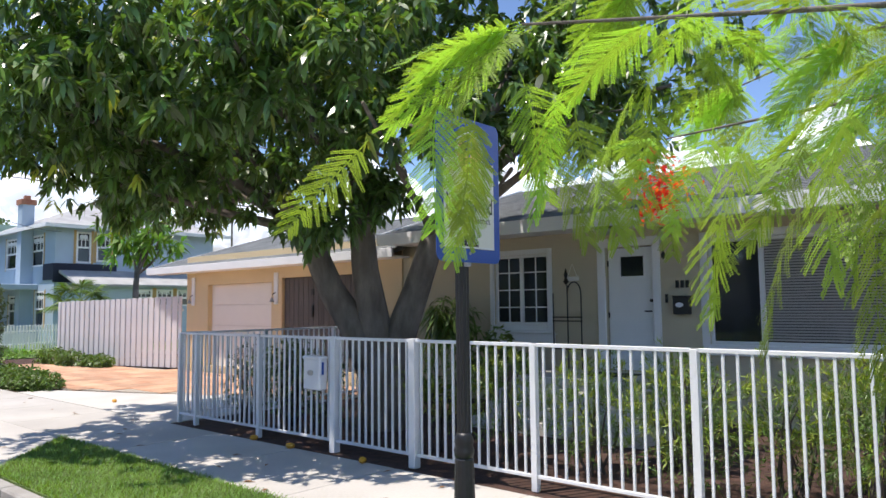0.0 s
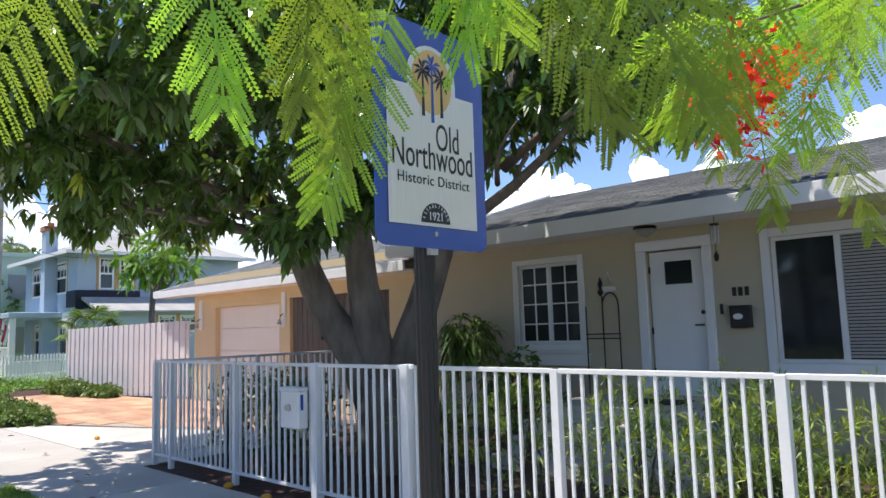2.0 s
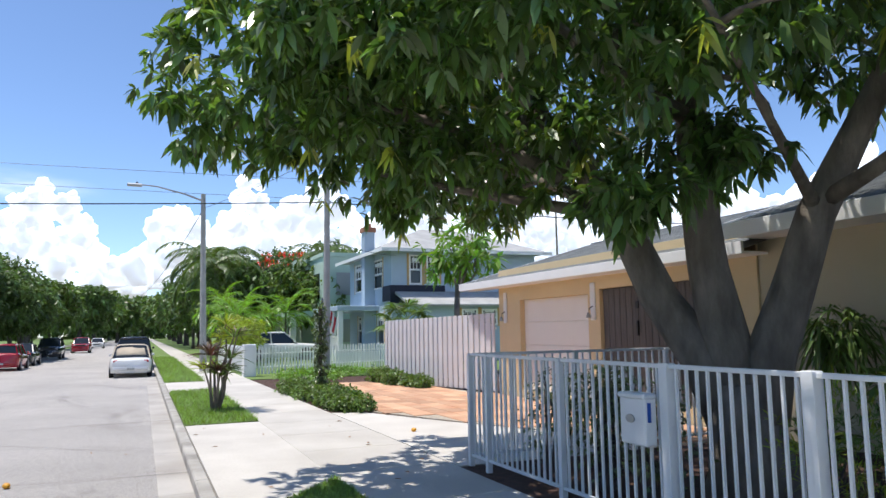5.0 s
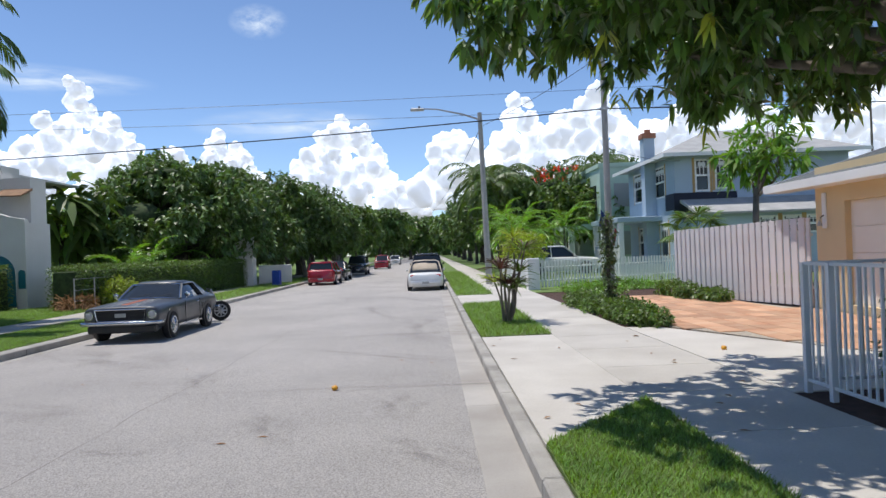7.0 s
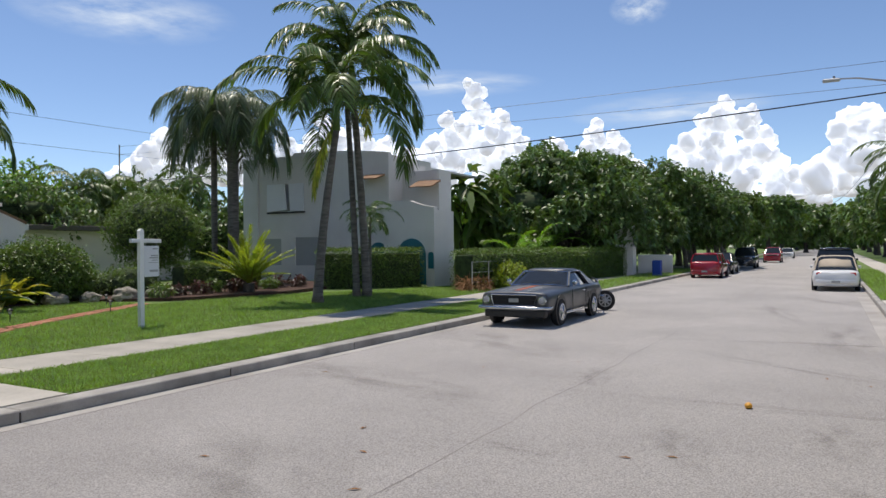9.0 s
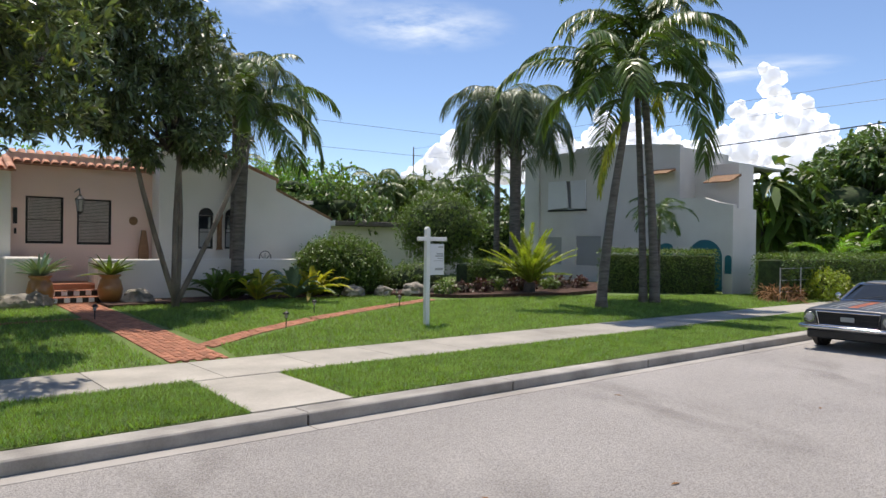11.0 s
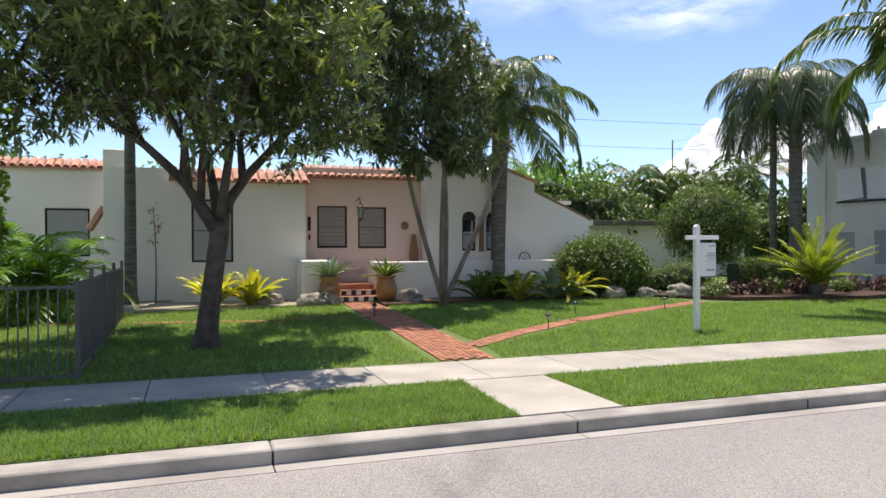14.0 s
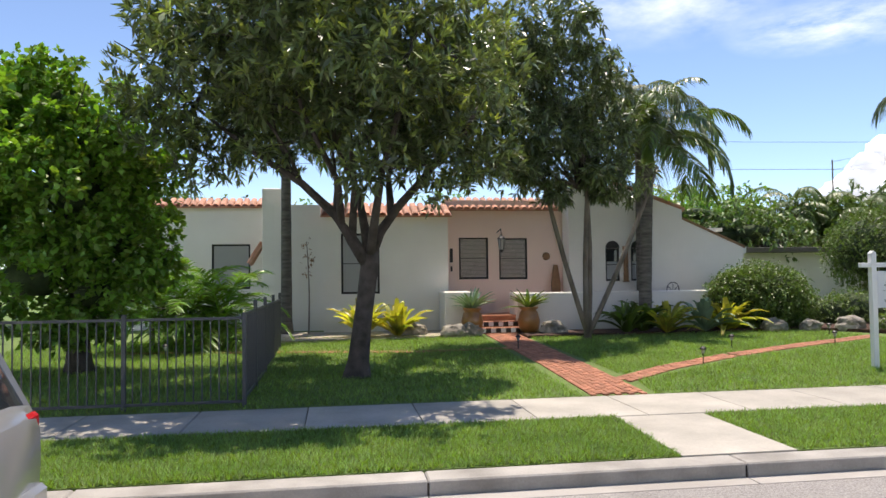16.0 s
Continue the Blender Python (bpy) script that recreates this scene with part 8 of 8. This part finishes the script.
    gh = [(c0[0], [(0, belt), (h * 0.7, belt - 0.01), (h * 0.88, belt - 0.03), (h * 0.88, belt - 0.06)]), (c0[1], [(0, H), (h * 0.6, H - 0.02), (h * 0.74, H - 0.09), (h * 0.9, belt - 0.05)]),
          ((c0[1] + c0[2]) / 2, [(0, H + 0.02), (h * 0.62, H), (h * 0.76, H - 0.08), (h * 0.91, belt - 0.05)]), (c0[2], [(0, H), (h * 0.6, H - 0.02), (h * 0.74, H - 0.09), (h * 0.9, belt - 0.05)]), (c0[3], [(0, belt + 0.01), (h * 0.75, belt - 0.01), (h * 0.9, belt - 0.04), (h * 0.9, belt - 0.07)])]
    part("glasshouse", hull(gh), "glass", t, "dark car windows")
    rf = "softtop" if kind == "beetle" else paint
    part("roof", hull([(c0[1] - 0.04 if kind != "beetle" else c0[0] + 0.12, [(0, (H + 0.015) if kind != "beetle" else belt + 0.2), (h * 0.61, (H - 0.005) if kind != "beetle" else belt + 0.16), (h * 0.76, (H - 0.08) if kind != "beetle" else belt + 0.05), (h * 0.5, H - 0.12 if kind != "beetle" else belt)]),
                       (c0[1] + 0.1, [(0, H + 0.03), (h * 0.63, H + 0.01), (h * 0.785, H - 0.07), (h * 0.5, H - 0.1)]), (c0[2] - 0.1, [(0, H + 0.035), (h * 0.63, H + 0.015), (h * 0.785, H - 0.07), (h * 0.5, H - 0.1)]), (c0[2] + 0.03, [(0, H + 0.012), (h * 0.61, H - 0.008), (h * 0.76, H - 0.085), (h * 0.5, H - 0.12)])]), rf, t, smooth=True)
    for s in (-1, 1):
        for xa, xb in ((c0[3], c0[2]), (c0[0], c0[1])):
            part("pillar", tube(bmesh.new(), [(xa, s * h * 0.9, belt - 0.04), (xb, s * h * 0.755, H - 0.08)], 0.035, 5), rf, t)
        part("pillar", tube(bmesh.new(), [((c0[1] + c0[2]) / 2 - 0.1, s * h * 0.915, belt - 0.05), ((c0[1] + c0[2]) / 2 - 0.12, s * h * 0.77, H - 0.07)], 0.035, 5), rf, t)
        part("mirror", boxes((c0[3] - 0.28, s * h * 1.0 - 0.06 + 0.06 * s, belt, c0[3] - 0.16, s * h * 1.0 + 0.06 + 0.06 * s, belt + 0.12), bevel=0.02), paint, t)
        part("head_lamp", lathe(bmesh.new(), [(0.10, 0), (0.085, 0.03), (0.02, 0.045)], 14), "lampglass", t, "round clear head lamp", m=pose(f - 0.06, s * h * 0.66, hood - 0.2, 0, 90, 0))
        part("tail_lamp", boxes((b + 0.01, s * h * 0.68 - 0.14, tail - 0.22, b + 0.1, s * h * 0.68 + 0.12, tail - 0.08), bevel=0.03), "lightred", t, "red tail lamp")
        part("door_seam", boxes(((c0[1] + c0[2]) / 2 - 0.12, s * h - 0.004, g + 0.15, (c0[1] + c0[2]) / 2 - 0.11, s * h + 0.003, belt - 0.1)), "black", t)
        part("door_handle", boxes(((c0[1] + c0[2]) / 2, s * h - 0.01, belt - 0.17, (c0[1] + c0[2]) / 2 + 0.14, s * h + 0.015, belt - 0.14), bevel=0.006), "chrome", t)
        for x in (f - L * 0.19, b + L * 0.21):
            # black disc painted in for the shade of a wheel well that isn't cut
            part("wheel_arch", lathe(bmesh.new(), [(r * 1.2, -0.03), (r * 1.2, 0.03)], 20), "black", t, m=pose(x, s * (h - 0.028), r + 0.02, 90))
            wheel(t, x, s * (h - 0.085), r, 0.2, 5, rim)
    part("front_bumper", boxes((f - 0.1, -h * 0.86, 0.3, f + 0.05, h * 0.86, 0.43), bevel=0.04), paint, t)
    part("rear_bumper", boxes((b - 0.05, -h * 0.86, 0.33, b + 0.12, h * 0.86, 0.5), bevel=0.04), paint, t)
    part("grille", boxes((f - 0.02, -h * 0.55, hood - 0.30, f + 0.012, h * 0.55, hood - 0.12), bevel=0.02), "black", t, "dark grille")
    part("plate", boxes((b - 0.058, -0.16, 0.36, b - 0.05, 0.16, 0.46)), "shade", t, "blank number plate")
    return t


def vintage_coupe(at, yaw):
    """A two-door notchback of the sixties facing +x: long bonnet, upright windscreen, thick rear pillars."""
    t = thing("vintage_coupe", "weathered graphite vintage coupe with orange-stained bonnet parked at the kerb", "car", at, yaw)

    def ring(x, top, w, lo):
        return (x, [(0.0, top + 0.03), (w * 0.5, top + 0.026), (w * 0.84, top + 0.012), (w * 0.96, top - 0.02), (w, top - 0.15), (w * 0.985, (top + lo) / 2 - 0.06), (w * 0.965, lo + 0.14), (w * 0.9, lo), (0.0, lo)])

    def top_at(x):
        xs = [-2.33, -1.9, -1.2, -0.3, 0.6, 1.4, 2.1, 2.33]
        return float(np.interp(x, xs, [0.88, 0.93, 0.95, 0.93, 0.92, 0.89, 0.86, 0.83]))

    stations = [(2.345, 0.80, 0.85, 0.44), (2.33, 0.83, 0.875, 0.40), (2.25, 0.85, 0.89, 0.34), (2.0, 0.865, 0.90, 0.27), (1.4, 0.89, 0.905, 0.26), (0.6, 0.92, 0.905, 0.24), (-0.3, 0.93, 0.905, 0.24),
                (-0.9, 0.94, 0.91, 0.24), (-1.3, 0.95, 0.92, 0.25), (-1.9, 0.93, 0.90, 0.32), (-2.25, 0.90, 0.87, 0.38), (-2.32, 0.88, 0.85, 0.42), (-2.335, 0.85, 0.82, 0.46)]
    body = part("body", hull([ring(*q) for q in stations]), "graphite", t, smooth=True)
    sd = body.modifiers.new("round", "SUBSURF")
    sd.levels = sd.render_levels = 1
    gh = [(-1.62, [(0, 0.95), (0.55, 0.945), (0.70, 0.93), (0.74, 0.90)]), (-0.95, [(0, 1.335), (0.42, 1.325), (0.60, 1.27), (0.80, 0.92)]), (-0.4, [(0, 1.355), (0.44, 1.345), (0.62, 1.285), (0.83, 0.92)]),
          (0.02, [(0, 1.335), (0.44, 1.325), (0.61, 1.27), (0.83, 0.92)]), (0.62, [(0, 0.955), (0.62, 0.945), (0.78, 0.93), (0.80, 0.90)])]
    part("glasshouse", hull(gh), "glass", t, "dark car windows")
    roof = part("roof", hull([(-1.02, [(0, 1.335), (0.44, 1.325), (0.63, 1.26), (0.5, 1.24)]), (-0.9, [(0, 1.365), (0.46, 1.355), (0.66, 1.285), (0.5, 1.25)]), (-0.4, [(0, 1.385), (0.47, 1.372), (0.67, 1.30), (0.5, 1.26)]),
                              (-0.05, [(0, 1.372), (0.47, 1.36), (0.66, 1.29), (0.5, 1.25)]), (0.06, [(0, 1.335), (0.46, 1.325), (0.64, 1.265), (0.5, 1.24)])]), "graphite", t, smooth=True)
    part("windscreen_trim", tube(bmesh.new(), [(0.63, -0.79, 0.93), (0.06, -0.62, 1.285), (0.06, 0.62, 1.285), (0.63, 0.79, 0.93), (0.66, 0.4, 0.962), (0.66, -0.4, 0.962), (0.63, -0.79, 0.93)], 0.018, 6), "chrome", t, "chrome windscreen surround")
    for s in (-1, 1):
        V = [(-0.78, s * 0.665, 1.30), (-1.03, s * 0.645, 1.275), (-1.66, s * 0.80, 0.93), (-1.02, s * 0.865, 0.93), (-0.78, s * 0.60, 1.30), (-1.03, s * 0.55, 1.275), (-1.66, s * 0.66, 0.93), (-1.02, s * 0.78, 0.93)]
        raw("rear_pillar", V, [(0, 1, 2, 3), (7, 6, 5, 4), (0, 4, 5, 1), (1, 5, 6, 2), (2, 6, 7, 3), (3, 7, 4, 0)], "graphite", t, "broad painted rear pillar")
        part("front_pillar", tube(bmesh.new(), [(0.6, s * 0.815, 0.93), (0.03, s * 0.65, 1.29)], 0.026, 6), "graphite", t)
        part("drip_rail", tube(bmesh.new(), [(0.03, s * 0.668, 1.295), (-0.4, s * 0.685, 1.31), (-0.85, s * 0.672, 1.295)], 0.012, 6), "chrome", t)
        lamp_at = pose(2.345, s * 0.735, 0.665, 0, 90, 0)
        hl = part("head_lamp", lathe(bmesh.new(), [(0.085, -0.03), (0.085, 0.008), (0.05, 0.028), (0.01, 0.034)], 18), "lampglass", t, "round clear head lamp", smooth=True, m=lamp_at)
        part("bezel", tube(bmesh.new(), [(0.095 * math.cos(a), 0.095 * math.sin(a), 0.0) for a in [i * math.pi / 10 for i in range(21)]], 0.013, 6, False), "chrome", hl)
        part("door_seam", boxes((0.52, s * 0.905 - 0.006, 0.3, 0.535, s * 0.905 + 0.006, 0.86)), "black", t)
        part("door_seam", boxes((-0.62, s * 0.91 - 0.006, 0.3, -0.605, s * 0.91 + 0.006, 0.86)), "black", t)
        part("door_handle", boxes((-0.5, s * 0.912 - 0.012, 0.77, -0.34, s * 0.912 + 0.02, 0.80), bevel=0.008), "chrome", t)
        part("side_scoop", boxes((-1.0, s * 0.905 - 0.01, 0.56, -0.78, s * 0.905 + 0.012, 0.74), bevel=0.01), "black", t, "dark side scoop")
        part("rocker_trim", boxes((-0.95, s * 0.86 - 0.02, 0.25, 0.95, s * 0.86 + 0.02, 0.29), bevel=0.006), "chrome", t)
        mi = part("mirror", lathe(bmesh.new(), [(0.02, -0.03), (0.065, -0.02), (0.07, 0.02), (0.05, 0.03)], 14), "chrome", t, "round chrome mirror", smooth=True, m=pose(0.42, s * 0.93, 1.03, 0, 90, 0))
        part("stem", tube(bmesh.new(), [(0.0, -0.02 * s, 0), (0.1, -0.03 * s, 0.0)], 0.01, 5), "chrome", mi)
        for k in range(3):
            part("tail_lamp", boxes((-2.36, s * (0.50 + 0.1 * k) - 0.035, 0.62, -2.32, s * (0.50 + 0.1 * k) + 0.035, 0.80), bevel=0.012), "lightred", t, "red tail lamp")
        for x in (1.45, -1.32):
            # no opening is cut here: a black disc gives the well's shade
            part("wheel_arch", lathe(bmesh.new(), [(0.40, -0.05), (0.40, 0.05)], 24), "black", t, m=pose(x, s * 0.862, 0.38, 90))
            wheel(t, x, s * 0.83, 0.335, 0.2, 10, "chrome")
    part("grille", boxes((2.30, -0.60, 0.53, 2.356, 0.60, 0.79), bevel=0.01), "rubber", t, "wide dark grille")
    part("grille_surround", tube(bmesh.new(), [(2.36, -0.60, 0.80), (2.36, 0.60, 0.80), (2.36, 0.54, 0.525), (2.36, -0.54, 0.525), (2.36, -0.60, 0.80)], 0.016, 6), "chrome", t, "chrome grille surround")
    part("emblem", boxes((2.355, -0.13, 0.615, 2.372, 0.13, 0.71), bevel=0.012), "galv", t, "plain emblem bar in the grille")
    for z in (0.57, 0.66, 0.75):
        part("grille_bar", boxes((2.354, -0.56, z - 0.006, 2.362, -0.14, z + 0.006), (2.354, 0.14, z - 0.006, 2.362, 0.56, z + 0.006)), "bronze", t)
    for nm, x0, x1 in (("front_bumper", 2.44, 2.20), ("rear_bumper", -2.43, -2.2)):
        bp = part(nm, tube(bmesh.new(), [(x1, -0.93, 0.49), ((x0 + x1) / 2 + (x0 - x1) * 0.3, -0.9, 0.485), (x0, -0.6, 0.48), (x0, 0.6, 0.48), ((x0 + x1) / 2 + (x0 - x1) * 0.3, 0.9, 0.485), (x1, 0.93, 0.49)], 0.042, 8), "chrome", t, "slim wrap-round chrome bumper", smooth=True)
    part("valance", boxes((2.1, -0.80, 0.24, 2.335, 0.80, 0.42), bevel=0.03), "black", t)
    for y0, w, mt in ((-0.10, 0.20, "rust"), (-0.30, 0.05, "shade"), (-0.20, 0.03, "shade"), (0.16, 0.04, "shade"), (0.27, 0.06, "shade"), (0.42, 0.03, "shade"), (-0.44, 0.04, "shade")):
        V = []
        for i in range(9):
            x = 0.78 + (2.2 - 0.78) * i / 8
            z = top_at(x) + 0.031
            V += [(x, y0, z), (x, y0 + w * (0.6 + 0.4 * math.sin(i * 1.7 + y0 * 9) ** 2), z)]
        raw("bonnet_streak", V, [(2 * i, 2 * i + 2, 2 * i + 3, 2 * i + 1) for i in range(8)], mt, t, "orange primer streak on the bonnet" if mt == "rust" else "pale worn streak on the bonnet")
    part("wiper", tube(bmesh.new(), [(0.68, -0.5, 0.97), (0.52, 0.0, 1.06)], 0.008, 5), "black", t)
    part("wiper", tube(bmesh.new(), [(0.68, 0.1, 0.97), (0.52, 0.55, 1.05)], 0.008, 5), "black", t)
    part("plate", boxes((-2.40, -0.16, 0.5, -2.39, 0.16, 0.62)), "shade", t, "blank number plate")
    return t


vintage_coupe((-21.6, -5.85, -0.15), 0)
car("convertible", "white rounded convertible with beige soft top parked at the kerb", (-39.0, 1.2, -0.15), 180, 4.2, 1.78, 1.46, "carwhite", "beetle")
car("dark_suv", "dark parked sport utility vehicle", (-45.8, 1.25, -0.15), 180, 4.8, 1.9, 1.78, "cardark", "suv")
car("red_car", "dark red parked hatchback under the trees", (-50.3, -5.6, -0.15), 180, 4.5, 1.8, 1.5, "carred", "suv")
car("dark_car", "dark parked saloon further along", (-57, -5.7, -0.15), 180, 4.6, 1.8, 1.45, "cardark", "sedan")
car("black_jeep", "black parked car in the distance", (-70, -5.4, -0.15), 0, 4.4, 1.85, 1.75, "cardark", "suv")
car("red_van", "red parked car in the distance", (-92, -4.6, -0.15), 0, 4.5, 1.85, 1.7, "carred", "suv")
car("white_car", "white parked car in the distance", (-120, -4.4, -0.15), 0, 4.5, 1.8, 1.5, "carwhite", "sedan")
car("silver_suv", "silver sport utility vehicle parked at the kerb", (0.76, -5.75, -0.15), 0, 4.5, 1.82, 1.68, "carsilver", "suv", r=0.34)
pk_ = car("pickup", "pale parked pickup truck behind the picket fence", (-48.2, 9.7, 0), 90, 5.2, 1.9, 1.8, "carwhite", "sedan", r=0.36)
mc = thing("motorcycle", "black motorcycle parked behind the coupe", "motorcycle", (-24.4, -5.75, -0.15), 115)
for x in (-0.7, 0.7):
    wheel(mc, x, 0.0, 0.31, 0.13, 8, "galv")
part("frame", limb(bmesh.new(), (-0.7, 0, 0.35), (0.7, 0, 0.5), 0.06, 0.05, 1, 0.1), "black", mc)
part("tank", lathe(bmesh.new(), [(0.05, -0.3), (0.17, -0.1), (0.16, 0.15), (0.06, 0.3)], 12), "cardark", mc, m=pose(0.15, 0, 0.78, 0, 90))
part("seat", boxes((-0.75, -0.13, 0.72, -0.05, 0.13, 0.82), bevel=0.04), "rubber", mc)
part("fork", tube(bmesh.new(), [(0.7, 0, 0.31), (0.42, 0, 0.98)], 0.04, 6), "galv", mc)
part("handlebar", tube(bmesh.new(), [(0.35, -0.35, 1.0), (0.43, 0, 0.97), (0.35, 0.35, 1.0)], 0.016, 6), "black", mc)
bn = thing("recycling_bin", "blue plastic recycling bin at the kerb", "bin", (-47.2, -8.2, 0))
part("bin", boxes((-0.25, -0.25, 0, 0.25, 0.25, 0.95), bevel=0.04), "binblue", bn)
ws = thing("white_wall", "low white garden wall under the spreading tree", "wall", (-51, -8.6, 0))
part("panel", boxes((-0.1, -1.6, 0, 0.1, 0.6, 1.25), bevel=0.02), "white", ws)


# ---- clouds far off ----
def ico(sub):
    bm = bmesh.new()
    bmesh.ops.create_icosphere(bm, subdivisions=sub, radius=1)
    bm.verts.index_update()
    out = np.array([v.co[:] for v in bm.verts]), np.array([[v.index for v in f.verts] for f in bm.faces])
    bm.free()
    return out


LUMP = ico(3)


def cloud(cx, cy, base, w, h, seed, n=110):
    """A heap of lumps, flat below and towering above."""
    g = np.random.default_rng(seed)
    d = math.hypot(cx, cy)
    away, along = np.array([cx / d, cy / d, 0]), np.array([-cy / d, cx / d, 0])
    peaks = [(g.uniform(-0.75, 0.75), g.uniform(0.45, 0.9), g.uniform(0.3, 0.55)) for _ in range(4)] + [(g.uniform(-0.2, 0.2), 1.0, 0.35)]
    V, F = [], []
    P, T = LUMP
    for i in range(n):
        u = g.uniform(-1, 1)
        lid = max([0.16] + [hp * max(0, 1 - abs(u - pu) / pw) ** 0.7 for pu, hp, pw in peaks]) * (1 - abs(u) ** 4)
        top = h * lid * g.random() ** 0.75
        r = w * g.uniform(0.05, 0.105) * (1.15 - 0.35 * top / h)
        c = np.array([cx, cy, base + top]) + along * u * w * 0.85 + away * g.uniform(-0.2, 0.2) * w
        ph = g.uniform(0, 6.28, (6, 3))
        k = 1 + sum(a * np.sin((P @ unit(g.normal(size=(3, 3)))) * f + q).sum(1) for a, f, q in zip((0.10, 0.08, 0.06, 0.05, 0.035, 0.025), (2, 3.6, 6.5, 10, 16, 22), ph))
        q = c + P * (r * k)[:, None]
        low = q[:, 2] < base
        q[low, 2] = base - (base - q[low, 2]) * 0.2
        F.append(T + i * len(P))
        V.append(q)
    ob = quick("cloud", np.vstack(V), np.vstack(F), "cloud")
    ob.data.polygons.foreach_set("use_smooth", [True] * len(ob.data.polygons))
    return tagged(ob, "white heaped self-glowing summer cloud low in the sky", "cloud", "clouds", "structure")


def sky_at(az, el, d=3000):
    """A far place by azimuth (degrees from -x towards +y) and elevation."""
    a = radians(az)
    return (-math.cos(a) * d, math.sin(a) * d, math.tan(radians(el)) * d)


for i, (az, el, w, h) in enumerate(((-27, 5.0, 330, 470), (-17, 4.5, 260, 280), (-7.5, 3.0, 330, 430), (7.5, 3.5, 420, 470), (15, 4.0, 420, 470), (25, 4.5, 420, 430), (34, 4.5, 380, 380), (44, 4.5, 400, 430), (54, 5, 420, 400), (-37, 5.0, 280, 330), (-46, 5.0, 330, 330), (66, 5, 420, 400), (-33, 4.0, 300, 280))):
    x, y, z = sky_at(az, el)
    cloud(x, y, z, w * 1.3, h * 1.0, 400 + i, 260)
# unseen clouds added north and east, to throw fill light on north-facing walls
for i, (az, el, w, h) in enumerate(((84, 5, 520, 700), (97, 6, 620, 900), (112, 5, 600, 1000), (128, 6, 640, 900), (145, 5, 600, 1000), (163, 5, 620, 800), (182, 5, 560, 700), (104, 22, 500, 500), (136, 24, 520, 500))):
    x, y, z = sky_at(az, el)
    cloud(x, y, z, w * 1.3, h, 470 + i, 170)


def wisp_mat():
    """Thin cloud that thins out towards a ragged edge; emission replaces sunlight on it."""
    m = bpy.data.materials.new("thin_cloud")
    m.use_nodes = True
    n, l = m.node_tree.nodes, m.node_tree.links
    tc, ln, no, mr, nr, mul, tr, em, ms = (n.new("ShaderNode" + k) for k in ("TexCoord", "VectorMath", "TexNoise", "MapRange", "MapRange", "Math", "BsdfTransparent", "Emission", "MixShader"))
    ln.operation, mul.operation, mul.use_clamp = "LENGTH", "MULTIPLY", True
    no.inputs["Scale"].default_value, no.inputs["Detail"].default_value, no.inputs["Roughness"].default_value = 1.6, 9, 0.6
    l.new(tc.outputs["Object"], ln.inputs[0])
    l.new(tc.outputs["Object"], no.inputs["Vector"])
    mr.inputs[1].default_value, mr.inputs[2].default_value, mr.inputs[3].default_value, mr.inputs[4].default_value = 0.1, 1.0, 1.0, 0.0
    l.new(ln.outputs["Value"], mr.inputs[0])
    nr.inputs[1].default_value, nr.inputs[2].default_value, nr.inputs[4].default_value = 0.36, 0.68, 0.85
    l.new(no.outputs["Fac"], nr.inputs[0])
    l.new(mr.outputs[0], mul.inputs[0])
    l.new(nr.outputs[0], mul.inputs[1])
    em.inputs[0].default_value = (0.80, 0.90, 1.0, 1)
    em.inputs[1].default_value = 0.85
    l.new(mul.outputs[0], ms.inputs[0])
    l.new(tr.outputs[0], ms.inputs[1])
    l.new(em.outputs[0], ms.inputs[2])
    l.new(ms.outputs[0], n["Material Output"].inputs["Surface"])
    return m


WISP = wisp_mat()
for az, el, w, h in ((-12.8, 17.9, 125, 75), (-10.4, 10.3, 430, 75), (-63, 20.5, 560, 230), (-74, 24, 520, 200), (-52, 17, 420, 120), (-28, 13, 420, 60)):
    bm = bmesh.new()
    bmesh.ops.create_grid(bm, x_segments=2, y_segments=2, size=1.0)
    e = Vector(sky_at(az, el))
    wc = part("cloud", bm, WISP, m=look(e, (0, 0, 2)) @ Matrix.Diagonal((w, h, 1, 1)))
    tagged(wc, "thin white self-glowing veil of high cloud", "cloud", "clouds", "structure")
